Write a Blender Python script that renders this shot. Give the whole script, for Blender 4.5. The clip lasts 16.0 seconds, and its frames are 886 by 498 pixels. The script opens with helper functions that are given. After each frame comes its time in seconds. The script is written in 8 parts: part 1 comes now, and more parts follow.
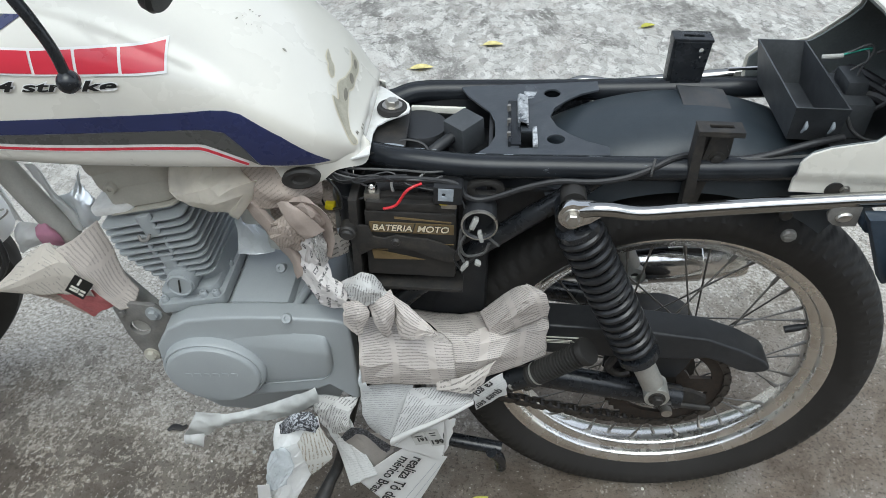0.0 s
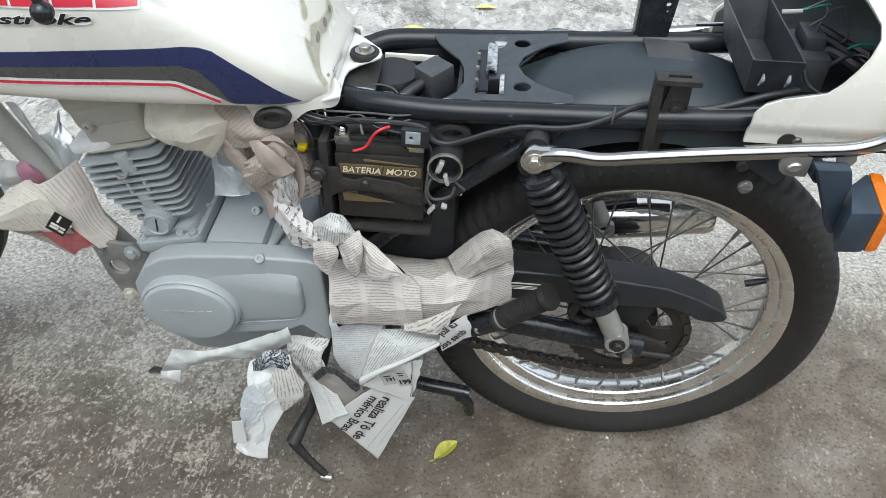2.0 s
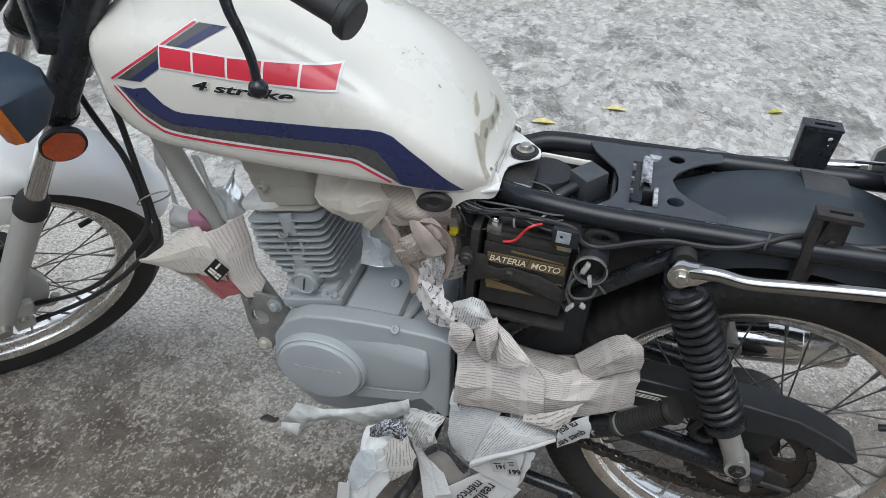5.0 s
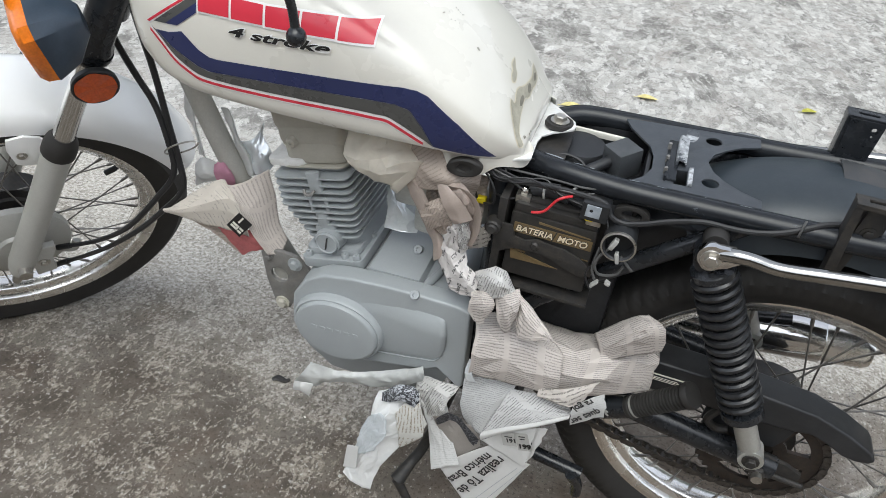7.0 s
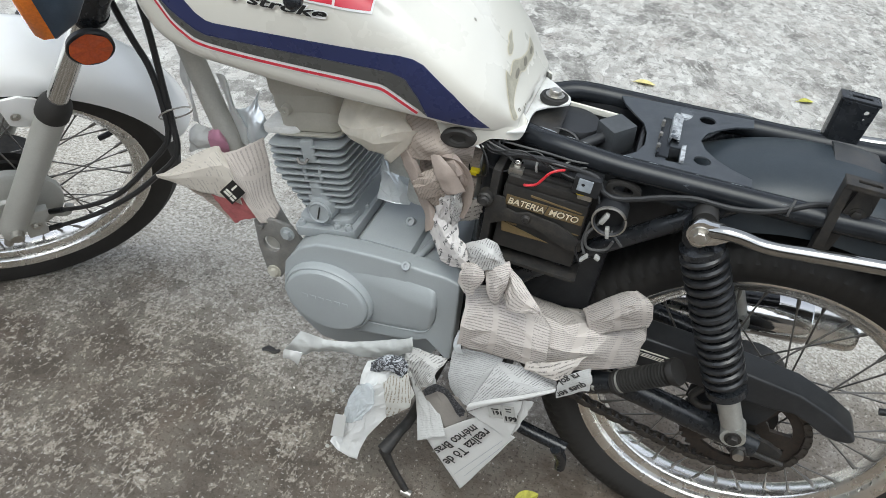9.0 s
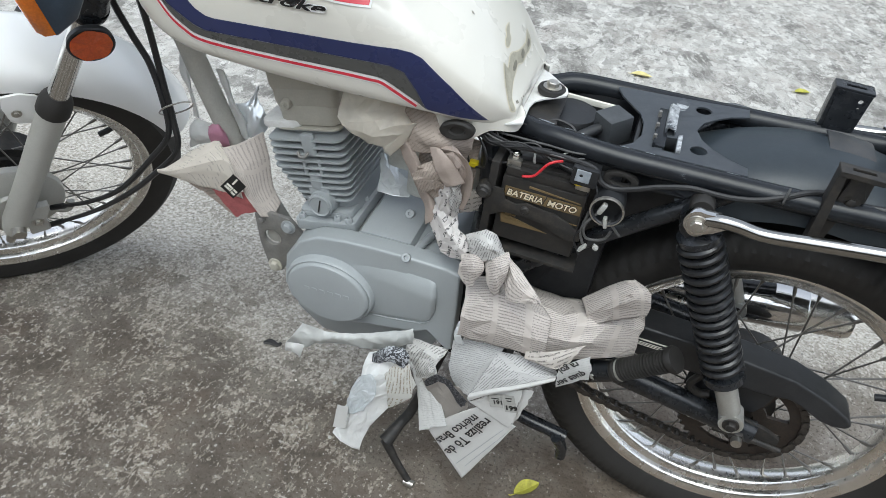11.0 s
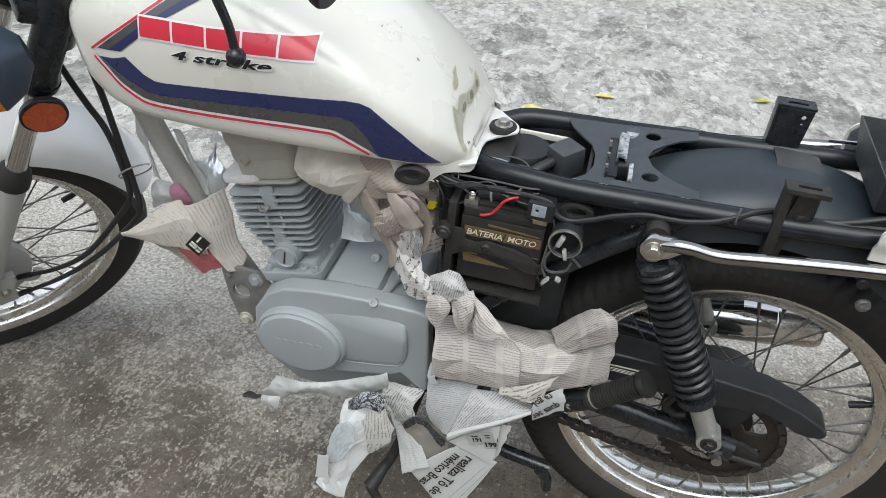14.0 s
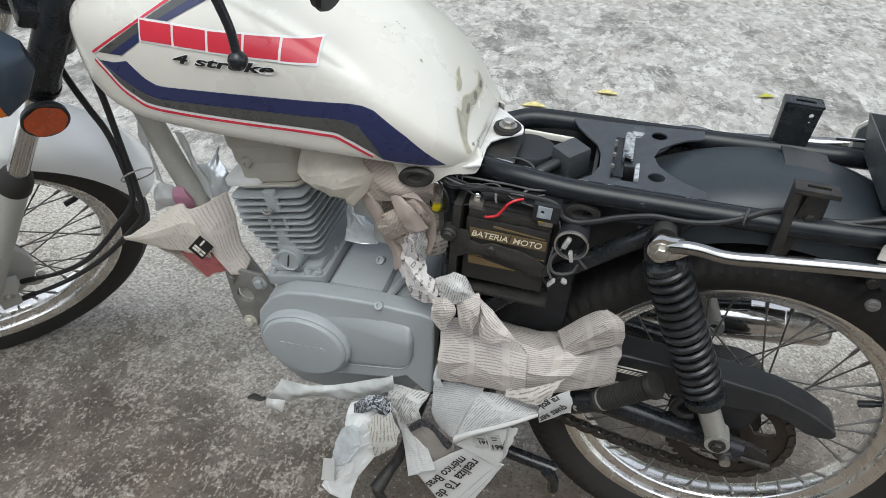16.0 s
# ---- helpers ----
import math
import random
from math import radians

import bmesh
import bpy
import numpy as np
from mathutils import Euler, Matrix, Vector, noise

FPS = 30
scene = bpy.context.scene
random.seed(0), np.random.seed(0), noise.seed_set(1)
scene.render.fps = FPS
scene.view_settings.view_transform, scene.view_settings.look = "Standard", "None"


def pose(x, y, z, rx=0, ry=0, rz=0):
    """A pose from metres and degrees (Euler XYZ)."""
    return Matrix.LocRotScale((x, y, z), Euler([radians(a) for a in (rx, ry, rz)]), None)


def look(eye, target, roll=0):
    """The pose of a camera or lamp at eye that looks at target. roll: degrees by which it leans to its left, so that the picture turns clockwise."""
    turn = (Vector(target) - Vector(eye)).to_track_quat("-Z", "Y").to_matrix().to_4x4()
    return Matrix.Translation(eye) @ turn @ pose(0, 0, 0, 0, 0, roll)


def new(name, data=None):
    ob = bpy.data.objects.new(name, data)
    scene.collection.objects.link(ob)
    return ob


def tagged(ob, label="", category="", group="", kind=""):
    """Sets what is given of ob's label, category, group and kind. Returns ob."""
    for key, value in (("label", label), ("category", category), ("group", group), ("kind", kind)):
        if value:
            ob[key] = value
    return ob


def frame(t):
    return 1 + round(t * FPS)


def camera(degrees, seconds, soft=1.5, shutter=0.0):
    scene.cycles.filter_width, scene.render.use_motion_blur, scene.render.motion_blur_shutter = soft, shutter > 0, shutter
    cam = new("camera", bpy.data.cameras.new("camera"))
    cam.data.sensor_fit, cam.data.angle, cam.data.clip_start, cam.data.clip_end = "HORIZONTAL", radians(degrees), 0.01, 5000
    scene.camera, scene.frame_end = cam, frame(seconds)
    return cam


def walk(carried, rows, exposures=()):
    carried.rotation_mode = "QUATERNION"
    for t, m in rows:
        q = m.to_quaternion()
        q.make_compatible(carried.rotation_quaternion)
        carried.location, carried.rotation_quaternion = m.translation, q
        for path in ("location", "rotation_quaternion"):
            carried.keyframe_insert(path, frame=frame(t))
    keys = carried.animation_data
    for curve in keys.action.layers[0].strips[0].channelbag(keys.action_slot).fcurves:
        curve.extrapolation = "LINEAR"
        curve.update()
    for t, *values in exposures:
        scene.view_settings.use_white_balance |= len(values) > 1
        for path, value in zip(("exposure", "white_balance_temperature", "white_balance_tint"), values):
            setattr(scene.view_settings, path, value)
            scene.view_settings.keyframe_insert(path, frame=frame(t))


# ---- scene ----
from mathutils.bvhtree import BVHTree

cam = camera(60.558, 16.0, soft=0.35)
LEAN = Matrix.Rotation(radians(5.05), 4, "X")  # the motorcycle rests on its side stand
ROWS = [
    (0, -0.2647, -0.8792, 1.0807, 54.401, -0.534, 3.929),
    (0.5, -0.2742, -0.9069, 1.0826, 53.241, -1.316, 4.546),
    (1, -0.2604, -0.9102, 1.0866, 53.113, -1.590, 4.723),
    (1.5, -0.2422, -0.9014, 1.0800, 52.945, -1.657, 4.530),
    (2, -0.2271, -0.9194, 1.0720, 52.188, -1.835, 4.504),
    (2.5, -0.2232, -0.9363, 1.0784, 52.492, -2.638, 4.291),
    (3, -0.2350, -0.9362, 1.0745, 52.550, -3.392, 5.209),
    (3.5, -0.2527, -0.9385, 1.0799, 53.240, -4.329, 8.019),
    (4, -0.2703, -0.9380, 1.0940, 55.233, -4.030, 10.227),
    (4.5, -0.2791, -0.9460, 1.1004, 56.837, -3.921, 12.550),
    (5, -0.2848, -0.9493, 1.0986, 57.605, -4.455, 14.710),
    (7.5, -0.2943, -0.9574, 1.0687, 55.479, -7.807, 18.168),
    (8, -0.2936, -0.9615, 1.0662, 55.034, -8.465, 18.487),
    (8.5, -0.2877, -0.9646, 1.0677, 54.908, -8.662, 18.489),
    (9, -0.2855, -0.9650, 1.0640, 54.715, -8.648, 18.352),
    (11.5, -0.2842, -0.9767, 1.0693, 54.347, -8.199, 17.773),
    (12, -0.2765, -0.9754, 1.0764, 54.643, -7.846, 17.309),
    (12.5, -0.2675, -0.9712, 1.0840, 55.796, -6.441, 16.200),
    (13, -0.2630, -0.9699, 1.0825, 56.456, -5.885, 15.625),
    (13.5, -0.2605, -0.9675, 1.0844, 56.660, -5.549, 15.043),
    (14, -0.2611, -0.9644, 1.0873, 56.918, -5.265, 14.517),
    (14.5, -0.2643, -0.9572, 1.0869, 56.941, -5.237, 14.450),
    (15, -0.2650, -0.9546, 1.0905, 56.879, -5.024, 14.190),
    (15.5, -0.2671, -0.9543, 1.0872, 56.792, -4.793, 14.251),
    (16, -0.2662, -0.9554, 1.0889, 56.683, -4.742, 14.437),
]

EXPOSURES = [(0.0, 0.91, 6250, 6), (0.5, 1.06, 6340, 7), (1.0, 1.08, 6420, 7), (2.0, 1.17, 6300, 6), (3.0, 1.17, 6280, 6), (4.0, 0.97, 6180, 6), (5.0, 0.76, 6200, 9), (7.5, 1.02, 6500, 9), (9.0, 1.03, 6400, 7), (11.5, 1.00, 6300, 7), (12.5, 0.90, 6300, 6), (14.5, 0.92, 6450, 8), (16.0, 0.87, 6450, 8)]
walk(cam, [(t, pose(x, y, z, rx, ry, rz)) for t, x, y, z, rx, ry, rz in ROWS], EXPOSURES)

# ---- light: an overcast yard ----
world = bpy.data.worlds.new("sky")
scene.world = world
world.use_nodes = True
wn = world.node_tree.nodes
sky = wn.new("ShaderNodeTexSky")
sky.sky_type, sky.sun_disc = "NISHITA", False
sky.sun_elevation, sky.sun_rotation = radians(60), radians(180)
sky.air_density, sky.dust_density, sky.ozone_density = 1.0, 1.5, 1.5
haze = wn.new("ShaderNodeHueSaturation")
haze.inputs["Saturation"].default_value = 0.34  # thin cloud greys the blue
world.node_tree.links.new(sky.outputs[0], haze.inputs["Color"])
world.node_tree.links.new(haze.outputs[0], wn["Background"].inputs[0])
wn["Background"].inputs[1].default_value = 0.15
sun_data = bpy.data.lights.new("sun", "SUN")
sun_data.energy, sun_data.angle, sun_data.color = 0.77, radians(45), (0.95, 1.0, 0.95)
sun = new("sun", sun_data)
sun.matrix_world = look((0.0, -1.62, 2.85), (0, 0, 0))

# ---- materials ----
def nodes_of(name):
    m = bpy.data.materials.new(name)
    m.use_nodes = True
    return m, m.node_tree.nodes, m.node_tree.links, m.node_tree.nodes["Principled BSDF"]


def noise_tex(n, l, scale, detail=4.0, rough=0.6, coord=None, distortion=0.0):
    t = n.new("ShaderNodeTexNoise")
    t.inputs["Scale"].default_value, t.inputs["Detail"].default_value = scale, detail
    t.inputs["Roughness"].default_value, t.inputs["Distortion"].default_value = rough, distortion
    if coord:
        l.new(coord, t.inputs["Vector"])
    return t.outputs["Fac"]


def ramp(n, l, fac, stops):
    r = n.new("ShaderNodeValToRGB")
    e = r.color_ramp.elements
    while len(e) < len(stops):
        e.new(0.5)
    for s, (p, c) in zip(e, stops):
        s.position = p
        s.color = (*c, 1) if isinstance(c, tuple) else (c, c, c, 1)
    l.new(fac, r.inputs[0])
    return r.outputs[0]


def mix(n, l, fac, a, b, kind="MIX"):
    m = n.new("ShaderNodeMix")
    m.data_type, m.blend_type = "RGBA", kind
    for sock, v in ((m.inputs[0], fac), (m.inputs[6], a), (m.inputs[7], b)):
        if isinstance(v, (int, float)):
            sock.default_value = v
        elif isinstance(v, tuple):
            sock.default_value = (*v, 1)
        else:
            l.new(v, sock)
    return m.outputs[2]


def bump_to(n, l, bsdf, height, strength, distance=0.001):
    b = n.new("ShaderNodeBump")
    b.inputs["Strength"].default_value, b.inputs["Distance"].default_value = strength, distance
    l.new(height, b.inputs["Height"])
    l.new(b.outputs[0], bsdf.inputs["Normal"])


def surface(name, col, rough, metal=0.0, vary=0.25, scale=25.0, grain=350.0, bump=0.15, dust=0.0, dustcol=(0.3, 0.27, 0.22), coat=0.0, bigdist=0.0):
    """A plain surface with blotches, grain, uneven gloss and some dust."""
    m, n, l, b = nodes_of(name)
    co = n.new("ShaderNodeTexCoord").outputs["Object"]
    big = noise_tex(n, l, scale, 5, 0.6, co, bigdist)
    fine = noise_tex(n, l, grain, 3, 0.6, co)
    lo, hi = tuple(c * (1 - vary) for c in col), tuple(min(1, c * (1 + vary * 0.6)) for c in col)
    c = ramp(n, l, big, [(0.3, lo), (0.7, hi)])
    c = mix(n, l, vary * 0.5, c, ramp(n, l, fine, [(0.3, 0.25), (0.7, 0.95)]), "OVERLAY")
    if dust:
        d = ramp(n, l, noise_tex(n, l, scale * 2.7, 8, 0.7, co), [(0.45, 0.0), (0.75, 1.0)])
        dm = n.new("ShaderNodeMath")
        dm.operation = "MULTIPLY"
        l.new(d, dm.inputs[0])
        dm.inputs[1].default_value = dust
        c = mix(n, l, dm.outputs[0], c, dustcol)
    l.new(c, b.inputs["Base Color"])
    rr = ramp(n, l, big, [(0.25, max(0.03, rough - 0.1)), (0.75, min(1, rough + 0.12))])
    l.new(rr, b.inputs["Roughness"])
    b.inputs["Metallic"].default_value = metal
    b.inputs["Coat Weight"].default_value = coat
    b.inputs["Coat Roughness"].default_value = 0.08
    if bump:
        bump_to(n, l, b, fine, bump, 0.0006)
    return m


def film_surface(name, col, rough, clear, glow=0.3):
    """Thin plastic film: part of the light passes straight, part is scattered through."""
    m, n, l, b = nodes_of(name)
    co = n.new("ShaderNodeTexCoord").outputs["Object"]
    c = ramp(n, l, noise_tex(n, l, 34, 5, 0.6, co), [(0.3, tuple(k * 0.86 for k in col)), (0.7, col)])
    l.new(c, b.inputs["Base Color"])
    b.inputs["Roughness"].default_value = rough
    bump_to(n, l, b, noise_tex(n, l, 160, 4, 0.6, co), 0.15, 0.001)
    through_ = n.new("ShaderNodeBsdfTranslucent")
    l.new(c, through_.inputs["Color"])
    m1, m2, tr = n.new("ShaderNodeMixShader"), n.new("ShaderNodeMixShader"), n.new("ShaderNodeBsdfTransparent")
    m1.inputs[0].default_value = glow
    l.new(b.outputs[0], m1.inputs[1])
    l.new(through_.outputs[0], m1.inputs[2])
    l.new(ramp(n, l, noise_tex(n, l, 20, 3, 0.6, co), [(0.3, clear * 0.5), (0.7, min(0.9, clear * 1.5))]), m2.inputs[0])
    l.new(m1.outputs[0], m2.inputs[1])
    l.new(tr.outputs[0], m2.inputs[2])
    l.new(m2.outputs[0], n["Material Output"].inputs["Surface"])
    return m


TANK = surface("white_tank_paint", (0.71, 0.685, 0.615), 0.28, vary=0.04, scale=6, bump=0.03, coat=0.6)
FENDERWHITE = surface("bright_white_fender_paint", (0.89, 0.89, 0.87), 0.16, vary=0.03, scale=6, bump=0.02, coat=0.8)
TAB = surface("chipped_white_primer_and_skylit_ledge", (0.72, 0.72, 0.70), 0.5, vary=0.12, scale=40, dust=0.25, dustcol=(0.35, 0.3, 0.24))
BLACK = surface("black_frame_paint", (0.014, 0.016, 0.019), 0.25, vary=0.3, scale=30, dust=0.08, dustcol=(0.16, 0.15, 0.14))
SPRING = surface("satin_black_spring_paint", (0.014, 0.015, 0.017), 0.33, vary=0.3, scale=60, dust=0.2, dustcol=(0.10, 0.095, 0.085))
BLACKPL = surface("black_plastic", (0.018, 0.019, 0.021), 0.45, vary=0.25, scale=14, dust=0.12, dustcol=(0.14, 0.14, 0.14))
BLUEBLK = surface("faded_blue_black_plastic", (0.03, 0.045, 0.065), 0.4, vary=0.2, scale=14, dust=0.1, dustcol=(0.15, 0.17, 0.2))
RUBBER = surface("tyre_rubber", (0.018, 0.0165, 0.015), 0.62, vary=0.25, scale=10, dust=0.06, dustcol=(0.12, 0.11, 0.10))
DARK = surface("grimy_black_metal", (0.02, 0.019, 0.018), 0.55, vary=0.35, scale=30, dust=0.35, dustcol=(0.10, 0.08, 0.06))
ENGINE = surface("grey_engine_paint", (0.315, 0.336, 0.342), 0.36, vary=0.07, scale=9, bump=0.08, grain=500)
HEAD = surface("beige_grey_engine_paint", (0.44, 0.42, 0.36), 0.5, vary=0.1, scale=12, bump=0.08, dust=0.15)
FORK = surface("silver_fork_paint", (0.47, 0.465, 0.43), 0.42, metal=0.2, vary=0.1, scale=12)
TUBE = surface("bare_primer_tube", (0.42, 0.41, 0.37), 0.5, vary=0.15, scale=16, dust=0.15)
CHROME = surface("chrome", (0.70, 0.695, 0.68), 0.09, metal=1.0, vary=0.06, scale=18, bump=0.02)
# rail chrome has a darkened base colour in place of dark reflected surroundings
RAILCHROME = surface("darkened_grab_rail_chrome", (0.40, 0.40, 0.385), 0.05, metal=1.0, vary=0.12, scale=22, bump=0.03)
OLDCHROME = surface("tarnished_rim_chrome", (0.90, 0.88, 0.84), 0.24, metal=1.0, vary=0.08, scale=26, bump=0.05, dust=0.08, dustcol=(0.36, 0.31, 0.24))
STEEL = surface("worn_steel", (0.52, 0.50, 0.46), 0.34, metal=0.9, vary=0.2, scale=60, dust=0.3, dustcol=(0.2, 0.16, 0.12))
ALU = surface("cast_aluminium", (0.5, 0.5, 0.47), 0.42, metal=0.6, vary=0.15, scale=40, dust=0.2)
SPOKE = surface("dull_spoke_steel", (0.22, 0.21, 0.195), 0.36, metal=0.75, vary=0.12, scale=40, dust=0.12)
RUST = surface("rusty_sprocket_steel", (0.036, 0.030, 0.026), 0.5, metal=0.3, vary=0.4, scale=45, dust=0.35, dustcol=(0.11, 0.065, 0.04))
CHAIN = surface("greasy_chain_steel", (0.10, 0.092, 0.085), 0.32, metal=0.75, vary=0.4, scale=120, dust=0.4, dustcol=(0.02, 0.018, 0.016))
RED = surface("red_sticker", (0.62, 0.035, 0.06), 0.3, vary=0.05, bump=0.0, coat=0.3)
NAVY = surface("navy_stripe", (0.020, 0.028, 0.095), 0.28, vary=0.06, bump=0.0, coat=0.4)
GREYST = surface("grey_stripe", (0.075, 0.075, 0.072), 0.3, vary=0.06, bump=0.0, coat=0.4)
WHITEST = surface("white_sticker", (0.82, 0.82, 0.80), 0.3, vary=0.03, bump=0.0, coat=0.3)
INK = surface("black_sticker_ink", (0.012, 0.012, 0.012), 0.35, vary=0.05, bump=0.0)
CHIP = surface("peeled_paint_patch", (0.40, 0.375, 0.30), 0.45, vary=0.22, scale=80, bump=0.2)
PEELRIM = surface("worn_paint_rim", (0.60, 0.55, 0.42), 0.4, vary=0.12, scale=60, bump=0.1)
BARESPOT = surface("dark_bared_metal", (0.20, 0.185, 0.15), 0.45, vary=0.25, scale=120, bump=0.1)
BATT = surface("black_battery_case", (0.022, 0.021, 0.02), 0.4, vary=0.2, scale=30, dust=0.15, dustcol=(0.12, 0.1, 0.08))
GOLD = surface("gold_label_print", (0.68, 0.60, 0.44), 0.35, vary=0.15, scale=60)
GOLDDIM = surface("dull_gold_print", (0.15, 0.105, 0.05), 0.4, vary=0.2, scale=60)
GREYPL = surface("greyed_black_plastic", (0.05, 0.054, 0.058), 0.45, vary=0.25, scale=18, dust=0.25, dustcol=(0.16, 0.17, 0.18))
SCUFF = surface("scuffed_grey_primer", (0.30, 0.33, 0.36), 0.5, vary=0.2, scale=90)
FILMY = film_surface("creamy_plastic_film", (0.93, 0.885, 0.80), 0.2, 0.22, 0.55)
LUG = surface("dull_grey_lug", (0.17, 0.165, 0.155), 0.5, metal=0.2, vary=0.2, scale=40, dust=0.2)
MOUNT = surface("stained_mount_plate", (0.215, 0.21, 0.20), 0.5, metal=0.3, vary=0.25, scale=40, dust=0.3)
LABEL = surface("pale_label_print", (0.72, 0.70, 0.62), 0.4, vary=0.1, scale=60)
WIRE = surface("black_wire_sleeve", (0.02, 0.02, 0.021), 0.45, vary=0.2)
GREYWIRE = surface("grey_wire", (0.085, 0.085, 0.083), 0.5, vary=0.2)
REDWIRE = surface("red_wire", (0.6, 0.03, 0.04), 0.35, vary=0.1)
YELLOW = surface("yellow_connector", (0.75, 0.60, 0.02), 0.4, vary=0.1)
GREENWIRE = surface("green_wire", (0.03, 0.30, 0.22), 0.4, vary=0.1)
WHITEPL = surface("white_connector_plastic", (0.40, 0.40, 0.38), 0.45, vary=0.2, scale=60, dust=0.4)
PLASTIC = film_surface("crumpled_white_plastic_film", (0.80, 0.80, 0.78), 0.3, 0.15)
PINK = film_surface("pink_plastic_film", (0.72, 0.36, 0.48), 0.35, 0.08)
FOIL = surface("pale_blue_white_film", (0.88, 0.92, 0.94), 0.14, metal=0.45, vary=0.06, scale=30, bump=0.05)
CLAY = surface("unprinted_brownish_newsprint", (0.37, 0.305, 0.265), 0.75, vary=0.12, scale=30, bump=0.2)
LEAF = surface("yellowing_leaf", (0.42, 0.40, 0.06), 0.5, vary=0.4, scale=60)
DRYLEAF = surface("dry_yellow_leaf", (0.60, 0.52, 0.22), 0.55, vary=0.35, scale=60)
FARWALL = surface("unseen_north_wall_dark", (0.085, 0.095, 0.085), 0.9, vary=0.4, scale=0.8, grain=20)
WALLPAINT = surface("unseen_south_wall_brown", (0.16, 0.14, 0.115), 0.8, vary=0.2, scale=1.5, grain=60)
FENDERDUST = surface("dusty_slate_plastic", (0.044, 0.046, 0.048), 0.42, vary=0.25, scale=16, dust=0.4, dustcol=(0.12, 0.09, 0.072))
FENDERPL = surface("dark_slate_plastic", (0.024, 0.032, 0.039), 0.40, vary=0.2, scale=10, dust=0.1, dustcol=(0.13, 0.14, 0.14))
LINING = surface("grey_inner_plastic", (0.13, 0.145, 0.145), 0.5, vary=0.3, scale=12, dust=0.2, dustcol=(0.2, 0.2, 0.19))
SLIPFILM = film_surface("bluish_film_slip", (0.80, 0.84, 0.86), 0.2, 0.3)
WRAPPER = surface("bluish_white_wrapper", (0.80, 0.805, 0.79), 0.5, vary=0.10, scale=22, bump=0.1, dust=0.10, dustcol=(0.33, 0.36, 0.38), bigdist=1.0)
MILKY = film_surface("milky_film", (0.70, 0.71, 0.69), 0.3, 0.2)
# black sheet steel, its colour lifted to include the sky's sheen from above
PLATE = surface("sky_sheen_black_sheet_steel", (0.046, 0.052, 0.060), 0.40, vary=0.18, scale=22, dust=0.25, dustcol=(0.12, 0.125, 0.13))


def chipped(name, base, chip, scale, low):
    """Black paint with small frayed chips and scratches through it."""
    m, n, l, b = nodes_of(name)
    co = n.new("ShaderNodeTexCoord").outputs["Object"]
    mp = n.new("ShaderNodeMapping")
    mp.inputs["Scale"].default_value = (0.45, 1.6, 1.6)
    l.new(co, mp.inputs[0])
    f = ramp(n, l, noise_tex(n, l, scale, 9, 0.72, mp.outputs[0], 0.6), [(low, 0.0), (low + 0.03, 1.0)])
    c = ramp(n, l, noise_tex(n, l, 30, 5, 0.6, co), [(0.3, tuple(k * 0.75 for k in base)), (0.7, tuple(k * 1.3 for k in base))])
    l.new(mix(n, l, f, c, ramp(n, l, noise_tex(n, l, 160, 3, 0.6, co), [(0.35, tuple(k * 0.35 for k in chip)), (0.65, chip)])), b.inputs["Base Color"])
    l.new(ramp(n, l, f, [(0.0, 0.27), (1.0, 0.5)]), b.inputs["Roughness"])
    b.inputs["Specular IOR Level"].default_value = 0.35
    bump_to(n, l, b, f, 0.2, -0.0004)
    return m


RAILPAINT = chipped("chipped_black_frame_paint", (0.014, 0.016, 0.019), (0.16, 0.18, 0.20), 55, 0.655)
LATCH = chipped("black_paint_scraped_to_steel", (0.060, 0.066, 0.074), (0.50, 0.52, 0.54), 24, 0.455)
GRIP = surface("black_rubber_grip", (0.02, 0.02, 0.02), 0.5, vary=0.2, scale=60, bump=0.4, grain=900)


def lens(name, col):
    m, n, l, b = nodes_of(name)
    co = n.new("ShaderNodeTexCoord").outputs["Object"]
    l.new(ramp(n, l, noise_tex(n, l, 300, 2, 0.5, co), [(0.3, tuple(c * 0.8 for c in col)), (0.7, col)]), b.inputs["Base Color"])
    b.inputs["Roughness"].default_value, b.inputs["Coat Weight"].default_value = 0.22, 0.6
    b.inputs["Subsurface Weight"].default_value, b.inputs["Subsurface Radius"].default_value = 0.25, (0.01, 0.004, 0.001)
    return m


ORANGE = lens("orange_lens", (0.80, 0.20, 0.01))
AMBER = lens("red_amber_reflector", (0.62, 0.10, 0.02))


